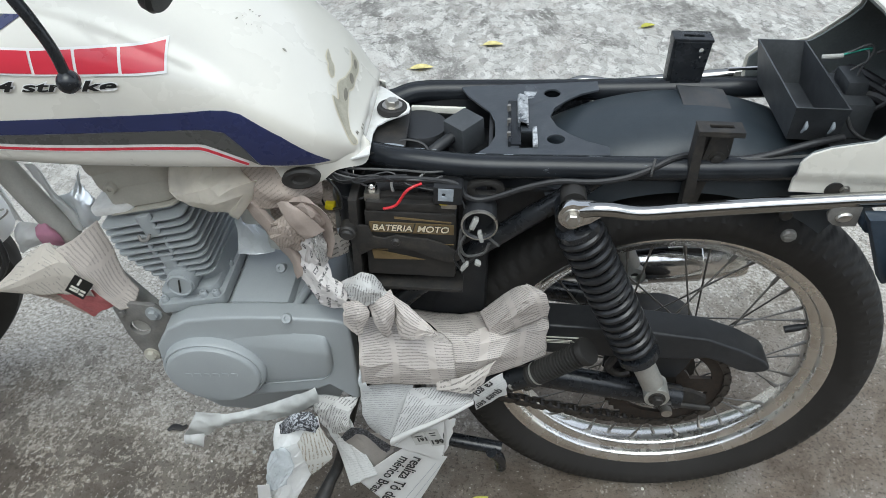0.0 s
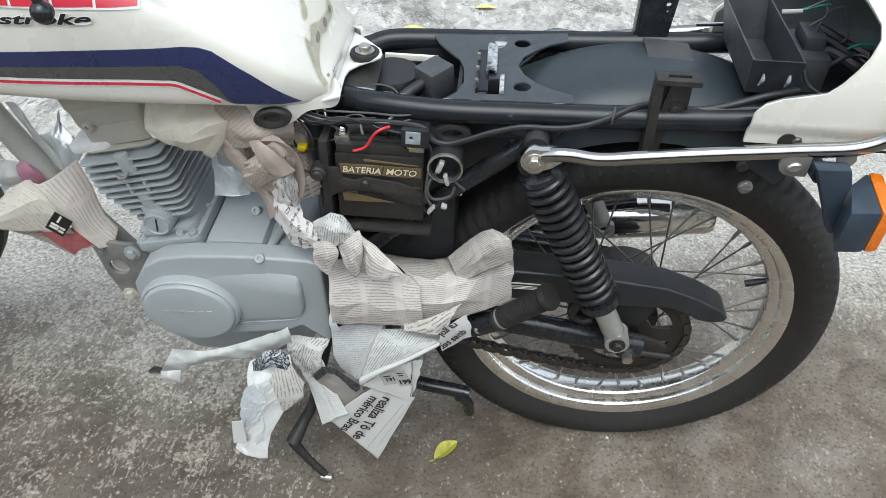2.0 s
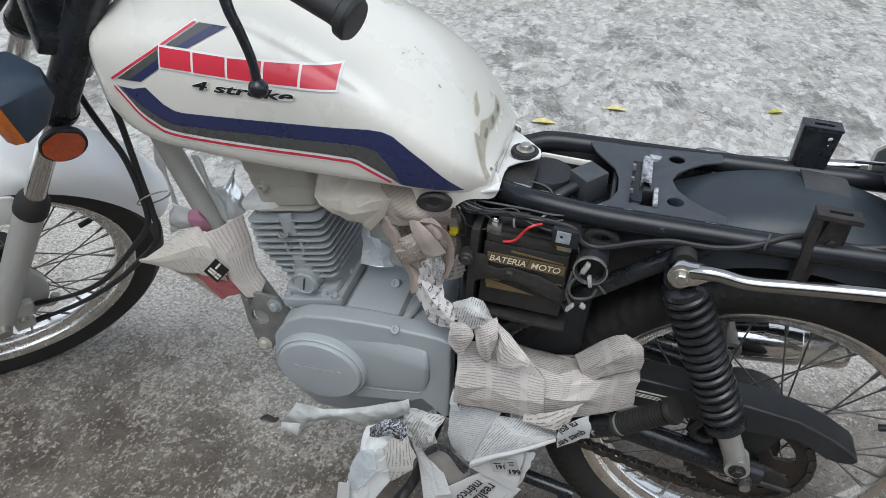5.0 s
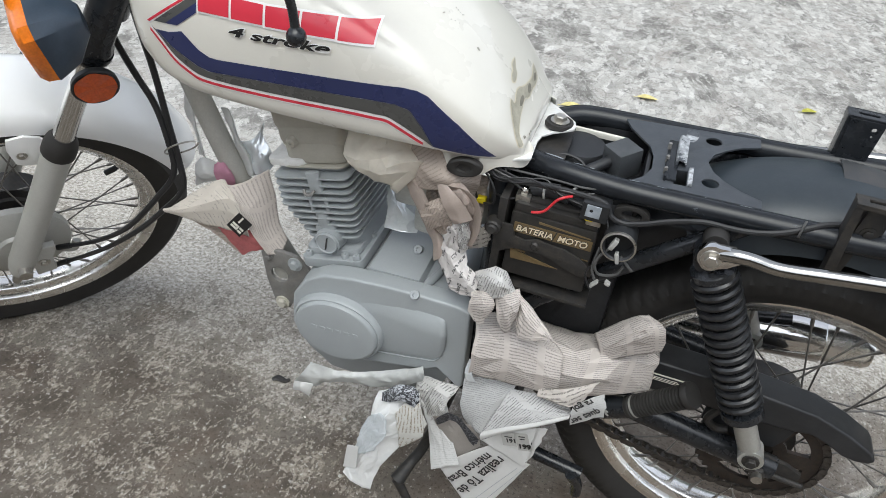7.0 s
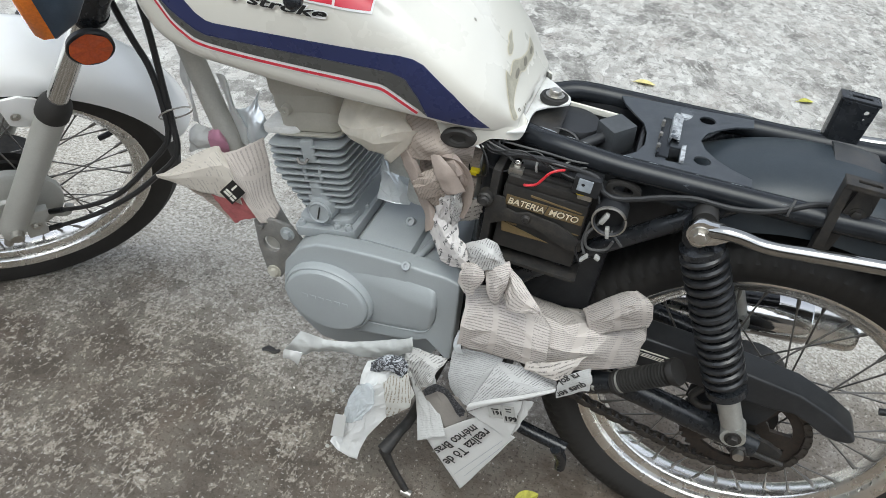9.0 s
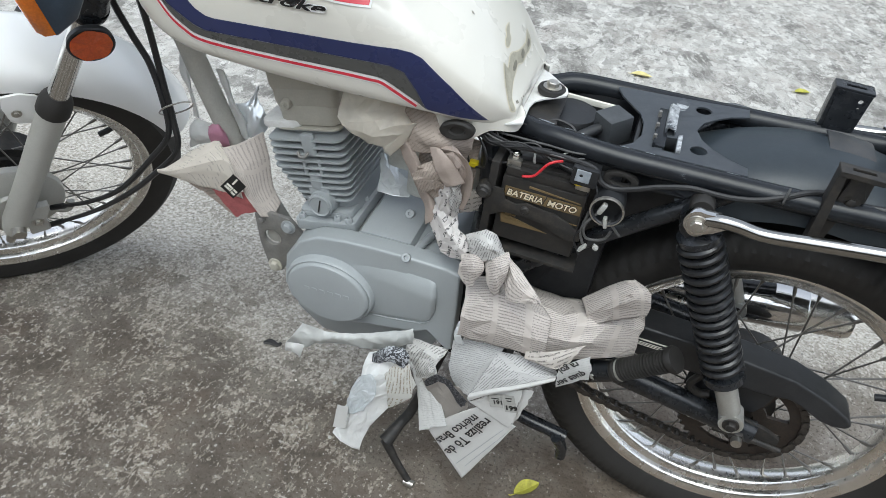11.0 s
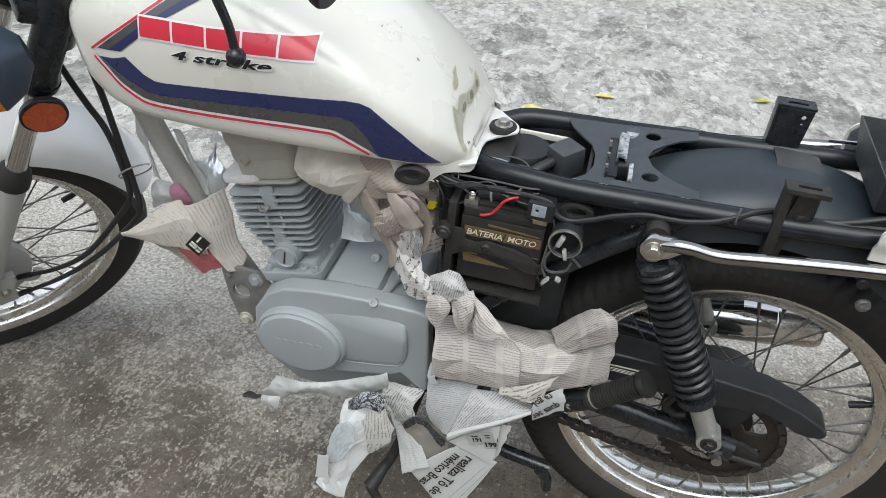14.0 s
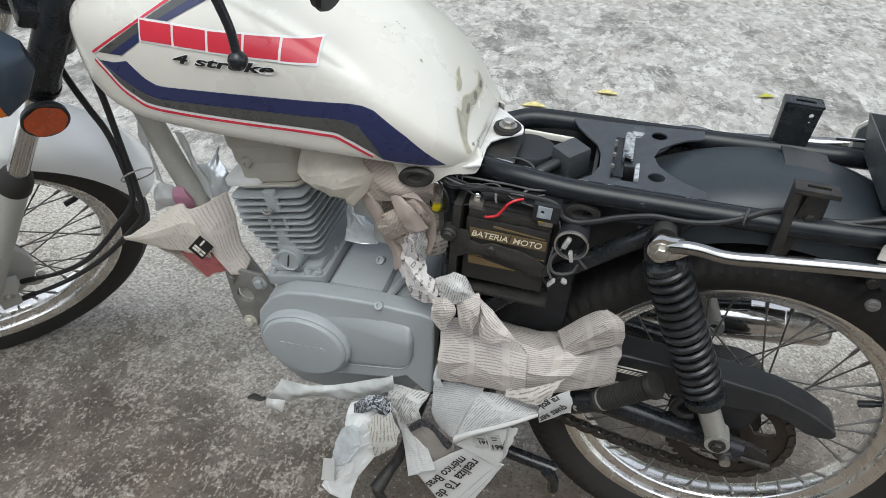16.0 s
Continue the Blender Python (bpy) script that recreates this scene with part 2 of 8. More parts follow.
def newsprint(name, paper, pitch=0.0040, column=0.072, ink=0.8, angle=0.0, inkcol=(0.07, 0.068, 0.07), density=0.36, across=0.0, words_per_m=190.0, stems_per_m=1250.0, gutter=0.12):
    """Newsprint: columns of lines broken into words and letters, over mottled paper; the sheet's UVs are metres."""
    m, n, l, b = nodes_of(name)
    tc = n.new("ShaderNodeTexCoord")
    mp = n.new("ShaderNodeMapping")
    mp.inputs["Rotation"].default_value = (0, 0, radians(angle))
    mp.inputs["Location"].default_value = (across, 0, 0)
    l.new(tc.outputs["UV"], mp.inputs[0])
    sep = n.new("ShaderNodeSeparateXYZ")
    l.new(mp.outputs[0], sep.inputs[0])

    def math_node(op, a, v=0.0):
        k = n.new("ShaderNodeMath")
        k.operation = op
        for s, q in zip(k.inputs, (a, v)):
            if isinstance(q, (int, float)):
                s.default_value = q
            else:
                l.new(q, s)
        return k.outputs[0]

    def streak(u_scale, row):
        comb = n.new("ShaderNodeCombineXYZ")
        l.new(math_node("MULTIPLY", u, u_scale), comb.inputs[0])
        l.new(math_node("MULTIPLY", row, 7.31), comb.inputs[1])
        return noise_tex(n, l, 1.0, 2, 0.6, comb.outputs[0])

    u, v = sep.outputs[0], sep.outputs[1]
    line = math_node("FRACT", math_node("DIVIDE", v, pitch))
    on_line = math_node("MULTIPLY", math_node("GREATER_THAN", line, 0.32), math_node("LESS_THAN", line, 0.70))
    colf = math_node("FRACT", math_node("DIVIDE", u, column))
    in_col = math_node("MULTIPLY", math_node("GREATER_THAN", colf, gutter * 0.5), math_node("LESS_THAN", colf, 1.0 - gutter * 0.5))
    row = math_node("FLOOR", math_node("DIVIDE", v, pitch))
    words = math_node("GREATER_THAN", streak(words_per_m, row), density)
    # three storeys in each line turn the stems into letter shapes
    storey = math_node("FLOOR", math_node("MULTIPLY", line, 7.0))
    letter = math_node("ADD", row, math_node("MULTIPLY", storey, 0.085))
    stems = ramp(n, l, streak(stems_per_m, letter), [(0.44, 0.05), (0.52, 1.0)])
    # a short last line here and there, and headings left blank
    block = noise_tex(n, l, 26, 1, 0.4, mp.outputs[0])
    text_here = math_node("GREATER_THAN", block, 0.2)
    f = math_node("MULTIPLY", math_node("MULTIPLY", on_line, in_col), math_node("MULTIPLY", words, text_here))
    f = math_node("MULTIPLY", math_node("MULTIPLY", f, stems), ink)
    mott = noise_tex(n, l, 34, 5, 0.6, tc.outputs["Object"])
    base = ramp(n, l, mott, [(0.3, tuple(c * 0.9 for c in paper)), (0.7, paper)])
    l.new(mix(n, l, f, base, inkcol), b.inputs["Base Color"])
    b.inputs["Roughness"].default_value = 0.8
    b.inputs["Specular IOR Level"].default_value = 0.2
    bump_to(n, l, b, noise_tex(n, l, 60, 5, 0.6, tc.outputs["Object"]), 0.25, 0.002)
    return m


NEWS = newsprint("newsprint_warm", (0.56, 0.51, 0.47), pitch=0.0043, column=0.048, ink=0.66, density=0.35, words_per_m=170.0, stems_per_m=1000.0, gutter=0.19)
NEWSCREAM = newsprint("newsprint_cream", (0.62, 0.57, 0.50), pitch=0.0062, column=0.060, ink=0.35, angle=-60, density=0.50, words_per_m=60.0, gutter=0.2)
NEWSSIDE = newsprint("newsprint_rosy", (0.58, 0.52, 0.47), pitch=0.0050, column=0.050, ink=0.42, angle=90, density=0.34, words_per_m=170.0, gutter=0.14)
NEWSGREY = newsprint("newsprint_cool", (0.56, 0.55, 0.53), pitch=0.0042, angle=62, ink=0.8, density=0.43, words_per_m=140.0, stems_per_m=950.0)
NEWSLAP = newsprint("newsprint_small_columns", (0.50, 0.495, 0.485), pitch=0.0044, angle=62, ink=0.75, density=0.42, column=0.052, words_per_m=140.0, stems_per_m=950.0)
NEWSPALE = newsprint("newsprint_pale", (0.58, 0.58, 0.565), pitch=0.0036, ink=0.22, density=0.47)
NEWSFAINT = newsprint("newsprint_faint", (0.50, 0.50, 0.49), pitch=0.0036, ink=0.5, angle=-12, density=0.43)
NEWSBOLD = newsprint("newsprint_large_print", (0.60, 0.57, 0.55), pitch=0.0120, ink=0.85, angle=66, density=0.45, words_per_m=50.0, stems_per_m=420.0, inkcol=(0.04, 0.04, 0.042))
NEWSHEM = newsprint("newsprint_subheading", (0.50, 0.46, 0.42), pitch=0.0070, ink=0.75, angle=8, density=0.45, words_per_m=85.0, stems_per_m=700.0, inkcol=(0.03, 0.03, 0.03))
NEWSBROWN = newsprint("newsprint_brown_ink", (0.58, 0.57, 0.53), pitch=0.0085, ink=0.85, angle=-35, density=0.42, words_per_m=80.0, stems_per_m=500.0, inkcol=(0.20, 0.15, 0.09))
NEWSTAN = newsprint("newsprint_tan", (0.42, 0.355, 0.305), pitch=0.0046, column=0.045, ink=0.35, angle=35, words_per_m=150.0, stems_per_m=900.0)


def smeared(name, paper, ink, scale, low, high):
    """Paper with scribbled dark print or colour bands."""
    m, n, l, b = nodes_of(name)
    co = n.new("ShaderNodeTexCoord").outputs["Object"]
    f = ramp(n, l, noise_tex(n, l, scale, 3, 0.6, co, 2.2), [(low, 1.0), (high, 0.0)])
    c = ramp(n, l, noise_tex(n, l, 40, 4, 0.6, co), [(0.3, tuple(k * 0.85 for k in paper)), (0.7, paper)])
    l.new(mix(n, l, f, c, ink), b.inputs["Base Color"])
    b.inputs["Roughness"].default_value = 0.7
    return m


DARKPRINT = smeared("dark_picture_edge", (0.10, 0.10, 0.105), (0.018, 0.018, 0.021), 160, 0.46, 0.58)
SMEAR = smeared("smeared_dark_print", (0.45, 0.47, 0.50), (0.02, 0.021, 0.025), 150, 0.48, 0.55)
BLANK = surface("blank_newsprint", (0.60, 0.595, 0.575), 0.75, vary=0.06, scale=18, grain=500, bump=0.1)
PHOTOGREY = surface("printed_grey_picture", (0.30, 0.275, 0.25), 0.75, vary=0.12, scale=30, bump=0.05)
PHOTOPALE = surface("pale_grey_printing", (0.40, 0.395, 0.37), 0.75, vary=0.08, scale=60)
REDPRINT = surface("red_printed_paper", (0.40, 0.115, 0.115), 0.7, vary=0.3, scale=30, bump=0.1, bigdist=1.0)


def concrete():
    m, n, l, b = nodes_of("weathered_concrete")
    co = n.new("ShaderNodeTexCoord").outputs["Object"]

    def sum_of(a, bb, op="ADD"):
        k = n.new("ShaderNodeMath")
        k.operation = op
        for sck, v in zip(k.inputs, (a, bb)):
            if isinstance(v, (int, float)):
                sck.default_value = v
            else:
                l.new(v, sck)
        return k.outputs[0]

    def times(a, bb):
        return sum_of(a, bb, "MULTIPLY")

    def step(v, a, bb):
        return ramp(n, l, v, [(a, 0.0), (bb, 1.0)])

    sep = n.new("ShaderNodeSeparateXYZ")
    l.new(co, sep.inputs[0])
    # the skin is darker and browner at low y, paler and greyer towards higher y
    brown_side = n.new("ShaderNodeMapRange")  # smoother and browner towards higher x
    brown_side.inputs[1].default_value, brown_side.inputs[2].default_value = -0.75, -0.05
    l.new(sum_of(sep.outputs[0], times(sum_of(noise_tex(n, l, 2.2, 4, 0.6, co), -0.5), 0.8)), brown_side.inputs[0])
    edge = sum_of(sep.outputs[1], times(sum_of(noise_tex(n, l, 1.5, 6, 0.62, co), -0.5), 1.3))
    edge = sum_of(edge, times(brown_side.outputs[0], -0.24))
    far = n.new("ShaderNodeMapRange")
    far.inputs[1].default_value, far.inputs[2].default_value = -0.20, 0.45
    l.new(edge, far.inputs[0])
    far_f = far.outputs[0]
    open_yard = n.new("ShaderNodeMapRange")
    open_yard.inputs[1].default_value, open_yard.inputs[2].default_value = 0.5, 1.1
    l.new(edge, open_yard.inputs[0])

    # brown-grey matrix with faint rusty and mossy tints
    tint = noise_tex(n, l, 5.5, 5, 0.6, co)
    near_c = ramp(n, l, noise_tex(n, l, 9.0, 9, 0.66, co), [(0.34, (0.066, 0.055, 0.044)), (0.5, (0.112, 0.095, 0.078)), (0.66, (0.188, 0.164, 0.136))])
    near_c = mix(n, l, times(step(tint, 0.55, 0.70), 0.6), near_c, (0.175, 0.134, 0.104))
    rusty = ramp(n, l, noise_tex(n, l, 7.5, 10, 0.70, co, 0.4), [(0.38, (0.105, 0.080, 0.058)), (0.5, (0.205, 0.165, 0.128)), (0.62, (0.31, 0.27, 0.23))])
    near_c = mix(n, l, times(brown_side.outputs[0], 0.65), near_c, rusty)
    near_c = mix(n, l, times(step(noise_tex(n, l, 9, 4, 0.6, co), 0.52, 0.64), 0.4), near_c, (0.120, 0.108, 0.088))
    # the whole skin in flaking plates, drawn out along the slope of the yard
    longer = n.new("ShaderNodeMapping")
    longer.inputs["Scale"].default_value = (1.0, 0.58, 1.0)
    l.new(co, longer.inputs[0])
    cof = longer.outputs[0]
    warp = n.new("ShaderNodeVectorMath")
    warp.operation = "ADD"
    wob = n.new("ShaderNodeTexNoise")
    wob.inputs["Scale"].default_value, wob.inputs["Detail"].default_value, wob.inputs["Roughness"].default_value = 13, 12, 0.74
    l.new(cof, wob.inputs["Vector"])
    wsc = n.new("ShaderNodeVectorMath")
    wsc.operation = "SCALE"
    wsc.inputs[3].default_value = 0.075
    l.new(wob.outputs["Color"], wsc.inputs[0])
    l.new(cof, warp.inputs[0])
    l.new(wsc.outputs[0], warp.inputs[1])
    plates = n.new("ShaderNodeTexVoronoi")
    plates.inputs["Scale"].default_value = 17
    l.new(warp.outputs[0], plates.inputs["Vector"])
    tone = n.new("ShaderNodeSeparateXYZ")
    l.new(plates.outputs["Color"], tone.inputs[0])
    mid_c = ramp(n, l, noise_tex(n, l, 6, 6, 0.65, co), [(0.35, (0.25, 0.228, 0.195)), (0.65, (0.43, 0.402, 0.358))])
    far_c = ramp(n, l, tone.outputs[0], [(0.0, (0.19, 0.180, 0.166)), (0.16, (0.34, 0.325, 0.300)), (0.34, (0.44, 0.42, 0.39)), (0.6, (0.47, 0.455, 0.425)), (0.85, (0.55, 0.54, 0.505)), (1.0, (0.68, 0.67, 0.635))])
    small = n.new("ShaderNodeTexVoronoi")
    small.inputs["Scale"].default_value = 38
    l.new(warp.outputs[0], small.inputs["Vector"])
    chips = n.new("ShaderNodeSeparateXYZ")
    l.new(small.outputs["Color"], chips.inputs[0])
    far_c = mix(n, l, 0.58, far_c, ramp(n, l, chips.outputs[1], [(0.0, (0.13, 0.122, 0.110)), (0.2, (0.33, 0.312, 0.285)), (0.55, (0.48, 0.46, 0.425)), (1.0, (0.76, 0.745, 0.70))]))
    far_c = mix(n, l, times(step(noise_tex(n, l, 6.5, 8, 0.7, cof, 0.5), 0.53, 0.60), 0.55), far_c, (0.37, 0.325, 0.295))
    far_c = mix(n, l, 0.22, far_c, ramp(n, l, noise_tex(n, l, 3.0, 8, 0.68, co), [(0.35, (0.34, 0.326, 0.30)), (0.65, (0.60, 0.595, 0.565))]))
    rim = n.new("ShaderNodeTexVoronoi")
    rim.feature = "DISTANCE_TO_EDGE"
    rim.inputs["Scale"].default_value = 17
    l.new(warp.outputs[0], rim.inputs["Vector"])
    crack = ramp(n, l, rim.outputs["Distance"], [(0.025, 1.0), (0.06, 0.0)])
    crack = times(times(crack, open_yard.outputs[0]), step(noise_tex(n, l, 7, 3, 0.5, co), 0.44, 0.50))
    far_c = mix(n, l, times(crack, 0.45), far_c, (0.17, 0.16, 0.145))
    flake = n.new("ShaderNodeTexVoronoi")
    flake.feature = "DISTANCE_TO_EDGE"
    flake.inputs["Scale"].default_value = 38
    l.new(warp.outputs[0], flake.inputs["Vector"])
    seam = times(ramp(n, l, flake.outputs["Distance"], [(0.03, 1.0), (0.07, 0.0)]), step(noise_tex(n, l, 11, 4, 0.6, cof), 0.50, 0.56))
    far_c = mix(n, l, times(seam, 0.30), far_c, (0.19, 0.18, 0.165))
    c = mix(n, l, far_f, near_c, mix(n, l, open_yard.outputs[0], mid_c, far_c))
    # dark bare patches with frayed edges, out in the yard
    bare = step(noise_tex(n, l, 2.3, 14, 0.74, cof, 0.3), 0.540, 0.556)
    c = mix(n, l, times(bare, times(open_yard.outputs[0], 0.92)), c, ramp(n, l, noise_tex(n, l, 14, 9, 0.72, cof), [(0.38, (0.130, 0.124, 0.113)), (0.5, (0.205, 0.197, 0.182)), (0.62, (0.40, 0.385, 0.355))]))
    spots = step(noise_tex(n, l, 22, 10, 0.75, cof), 0.585, 0.60)
    c = mix(n, l, times(spots, times(far_f, 0.8)), c, (0.17, 0.165, 0.155))
    # bared pale grains, gathered in drifts, with smooth grey skin between them
    drift = sum_of(times(sum_of(noise_tex(n, l, 3.6, 5, 0.6, co), -0.5), 0.36), times(sum_of(noise_tex(n, l, 17, 6, 0.66, co), -0.5), 0.36))
    drift = sum_of(drift, times(times(brown_side.outputs[0], sum_of(1.0, far_f, "SUBTRACT")), -0.075))
    grit = times(sum_of(far_f, open_yard.outputs[0], "SUBTRACT"), 0.115)
    grains = sum_of(times(noise_tex(n, l, 80, 6, 0.68, cof, 0.3), 0.68), times(noise_tex(n, l, 210, 3, 0.6, cof), 0.32))
    coarse = sum_of(sum_of(grains, drift), grit)
    pale = step(coarse, 0.530, 0.566)
    gv = noise_tex(n, l, 120, 4, 0.65, co)
    grain_c = mix(n, l, far_f, ramp(n, l, gv, [(0.34, (0.19, 0.165, 0.135)), (0.50, (0.32, 0.283, 0.236)), (0.64, (0.47, 0.425, 0.365))]), ramp(n, l, gv, [(0.34, (0.26, 0.235, 0.20)), (0.50, (0.46, 0.435, 0.39)), (0.64, (0.68, 0.655, 0.61))]))
    c = mix(n, l, times(pale, sum_of(sum_of(0.70, times(far_f, 0.20)), times(open_yard.outputs[0], 0.60), "SUBTRACT")), c, mix(n, l, open_yard.outputs[0], grain_c, (0.58, 0.57, 0.54)))
    bright = step(sum_of(noise_tex(n, l, 150, 2, 0.5, co), times(drift, 0.6)), 0.645, 0.67)
    c = mix(n, l, times(bright, 0.45), c, (0.60, 0.575, 0.53))
    grain = noise_tex(n, l, 150, 4, 0.7, co)
    mid = noise_tex(n, l, 60, 6, 0.75, co)
    darks = ramp(n, l, sum_of(grain, times(drift, 0.25)), [(0.385, 1.0), (0.43, 0.0)])
    c = mix(n, l, times(darks, 0.7), c, mix(n, l, far_f, (0.062, 0.052, 0.041), mix(n, l, open_yard.outputs[0], (0.072, 0.062, 0.050), (0.23, 0.22, 0.20))))
    pits = ramp(n, l, noise_tex(n, l, 75, 4, 0.7, co), [(0.25, 1.0), (0.28, 0.0)])
    c = mix(n, l, pits, c, (0.045, 0.039, 0.032))
    l.new(c, b.inputs["Base Color"])
    b.inputs["Roughness"].default_value = 0.9
    b.inputs["Specular IOR Level"].default_value = 0.2
    hm = mix(n, l, 0.5, mix(n, l, 0.5, grain, mid), coarse)
    bump_to(n, l, b, hm, 0.9, 0.008)
    return m


CONCRETE = concrete()

# ---- mesh kit ----
def part(name, bm, material, parent=None, label="", smooth=True):
    """Links a bmesh as one mesh object under a thing or a part."""
    bmesh.ops.recalc_face_normals(bm, faces=bm.faces)
    me = bpy.data.meshes.new(name)
    bm.to_mesh(me)
    bm.free()
    me.materials.append(material)
    if smooth:
        for p in me.polygons:
            p.use_smooth = True
        me.set_sharp_from_angle(angle=radians(38))
    ob = new(name, me)
    ob.parent = parent
    if label:
        tagged(ob, label)
    return ob


def share(name, mesh, parent, m):
    """One more piece on a mesh that alike pieces share."""
    ob = new(name, mesh)
    ob.parent = parent
    ob.matrix_basis = m
    return ob


def smooth_path(pts, n=8):
    """Catmull-Rom points through pts."""
    p = [Vector(q) for q in pts]
    if len(p) < 3:
        return p
    p = [p[0] * 2 - p[1]] + p + [p[-1] * 2 - p[-2]]
    out = []
    for i in range(1, len(p) - 2):
        a, b, c, d = p[i - 1:i + 3]
        for k in range(n):
            t = k / n
            out.append(0.5 * ((2 * b) + (c - a) * t + (2 * a - 5 * b + 4 * c - d) * t * t + (3 * b - a - 3 * c + d) * t ** 3))
    return out + [p[-2]]


def sweep(bm, pts, radius, seg=10, smooth=8, cap=True, flat=1.0, up=None):
    """A tube along pts; radius a number or one per given point; flat squeezes it along its second axis."""
    path = smooth_path(pts, smooth) if smooth else [Vector(q) for q in pts]
    rad = radius
    if not isinstance(radius, (int, float)):
        rad = np.interp(np.linspace(0, 1, len(path)), np.linspace(0, 1, len(radius)), radius)
    tan = [(path[min(i + 1, len(path) - 1)] - path[max(i - 1, 0)]).normalized() for i in range(len(path))]
    ref = Vector(up) if up else (Vector((0, 0, 1)) if abs(tan[0].z) < 0.9 else Vector((1, 0, 0)))
    nrm = (ref - tan[0] * ref.dot(tan[0])).normalized()
    rings = []
    for i, (p, t) in enumerate(zip(path, tan)):
        nrm = (nrm - t * nrm.dot(t)).normalized()
        bn = t.cross(nrm)
        r = rad if isinstance(rad, (int, float)) else float(rad[i])
        rings.append([bm.verts.new(p + nrm * (math.cos(a) * r * flat) + bn * (math.sin(a) * r)) for a in (2 * math.pi * k / seg for k in range(seg))])
    for a, b in zip(rings, rings[1:]):
        for k in range(seg):
            bm.faces.new((a[k], a[(k + 1) % seg], b[(k + 1) % seg], b[k]))
    if cap:
        bm.faces.new(rings[0])
        bm.faces.new(rings[-1])
    return bm


def tube(pts, radius, seg=10, smooth=8, **kw):
    return sweep(bmesh.new(), pts, radius, seg, smooth, **kw)


def revolve(bm, profile, seg=32, m=None, closed=False):
    """Turns (radius, height) pairs about local z, then places the result with m."""
    m = m or Matrix()
    rings = []
    for r, h in profile:
        if r < 1e-6:
            rings.append([bm.verts.new(m @ Vector((0, 0, h)))])
        else:
            rings.append([bm.verts.new(m @ Vector((r * math.cos(a), r * math.sin(a), h))) for a in (2 * math.pi * k / seg for k in range(seg))])
    pairs = list(zip(rings, rings[1:])) + ([(rings[-1], rings[0])] if closed else [])
    for a, b in pairs:
        for k in range(seg):
            q = (k + 1) % seg
            if len(a) == 1 and len(b) == 1:
                continue
            if len(a) == 1:
                bm.faces.new((a[0], b[q], b[k]))
            elif len(b) == 1:
                bm.faces.new((a[k], a[q], b[0]))
            else:
                bm.faces.new((a[k], a[q], b[q], b[k]))
    return bm


SIDE = Matrix.Rotation(radians(90), 4, "X")  # local z to -y: turned parts that face the left side


def at(x, y, z, m=None):
    return Matrix.Translation((x, y, z)) @ (m or SIDE)


def disc(r, y0, y1, x, z, seg=32, bevel=0.002):
    """A short cylinder across the motorcycle, from y0 (far) to y1 (near)."""
    bm = bmesh.new()
    h0, h1 = -y0, -y1
    return revolve(bm, [(0, h0), (r, h0), (r, h1 - bevel), (r - bevel, h1), (0, h1)], seg, at(x, 0, z))


def soften(bm, width, seg=2):
    bmesh.ops.bevel(bm, geom=[e for e in bm.edges if len(e.link_faces) == 2 and e.calc_face_angle(0) > 0.5], offset=width, segments=seg, profile=0.6, affect="EDGES", clamp_overlap=True)
    return bm


def box(x0, x1, y0, y1, z0, z1, bevel=0.002, m=None, seg=2):
    bm = bmesh.new()
    bmesh.ops.create_cube(bm, size=1)
    for v in bm.verts:
        v.co = Vector((x0 + (v.co.x + 0.5) * (x1 - x0), y0 + (v.co.y + 0.5) * (y1 - y0), z0 + (v.co.z + 0.5) * (z1 - z0)))
    if bevel:
        soften(bm, bevel, seg)
    if m:
        bm.transform(m)
    return bm


def prism(outline, y0, y1, bevel=0.002, m=None, seg=2, holes=()):
    """An outline in x and z, extruded across from y0 to y1; holes are further outlines."""
    bm = bmesh.new()
    loops = []
    for loop in (outline, *holes):
        vs = [bm.verts.new((x, y0, z)) for x, z in loop]
        loops += [bm.edges.new((vs[i], vs[(i + 1) % len(vs)])) for i in range(len(vs))]
    bmesh.ops.triangle_fill(bm, use_beauty=True, use_dissolve=True, edges=loops)
    faces = list(bm.faces)
    got = bmesh.ops.extrude_face_region(bm, geom=faces)
    for v in got["geom"]:
        if isinstance(v, bmesh.types.BMVert):
            v.co.y = y1
    bmesh.ops.recalc_face_normals(bm, faces=bm.faces)
    if bevel:
        soften(bm, bevel, seg)
    if m:
        bm.transform(m)
    return bm


def ring_pts(x, z, r, n=20, rz=None):
    return [(x + r * math.cos(2 * math.pi * k / n), z + (rz or r) * math.sin(2 * math.pi * k / n)) for k in range(n)]


def merge(*bms):
    out = bms[0]
    for b in bms[1:]:
        me = bpy.data.meshes.new("join")
        b.to_mesh(me)
        b.free()
        out.from_mesh(me)
        bpy.data.meshes.remove(me)
    return out


def bolt(x, y, z, r=0.006, h=0.005, m=None):
    """A hexagon head with a washer, facing the left side unless m turns it."""
    bm = bmesh.new()
    k = at(x, y, z, m)
    revolve(bm, [(0, 0), (r * 1.5, 0), (r * 1.5, h * 0.25), (0, h * 0.25)], 18, k)
    revolve(bm, [(0, h * 0.2), (r, h * 0.2), (r, h * 0.85), (r * 0.85, h), (0, h)], 6, k)
    return bm


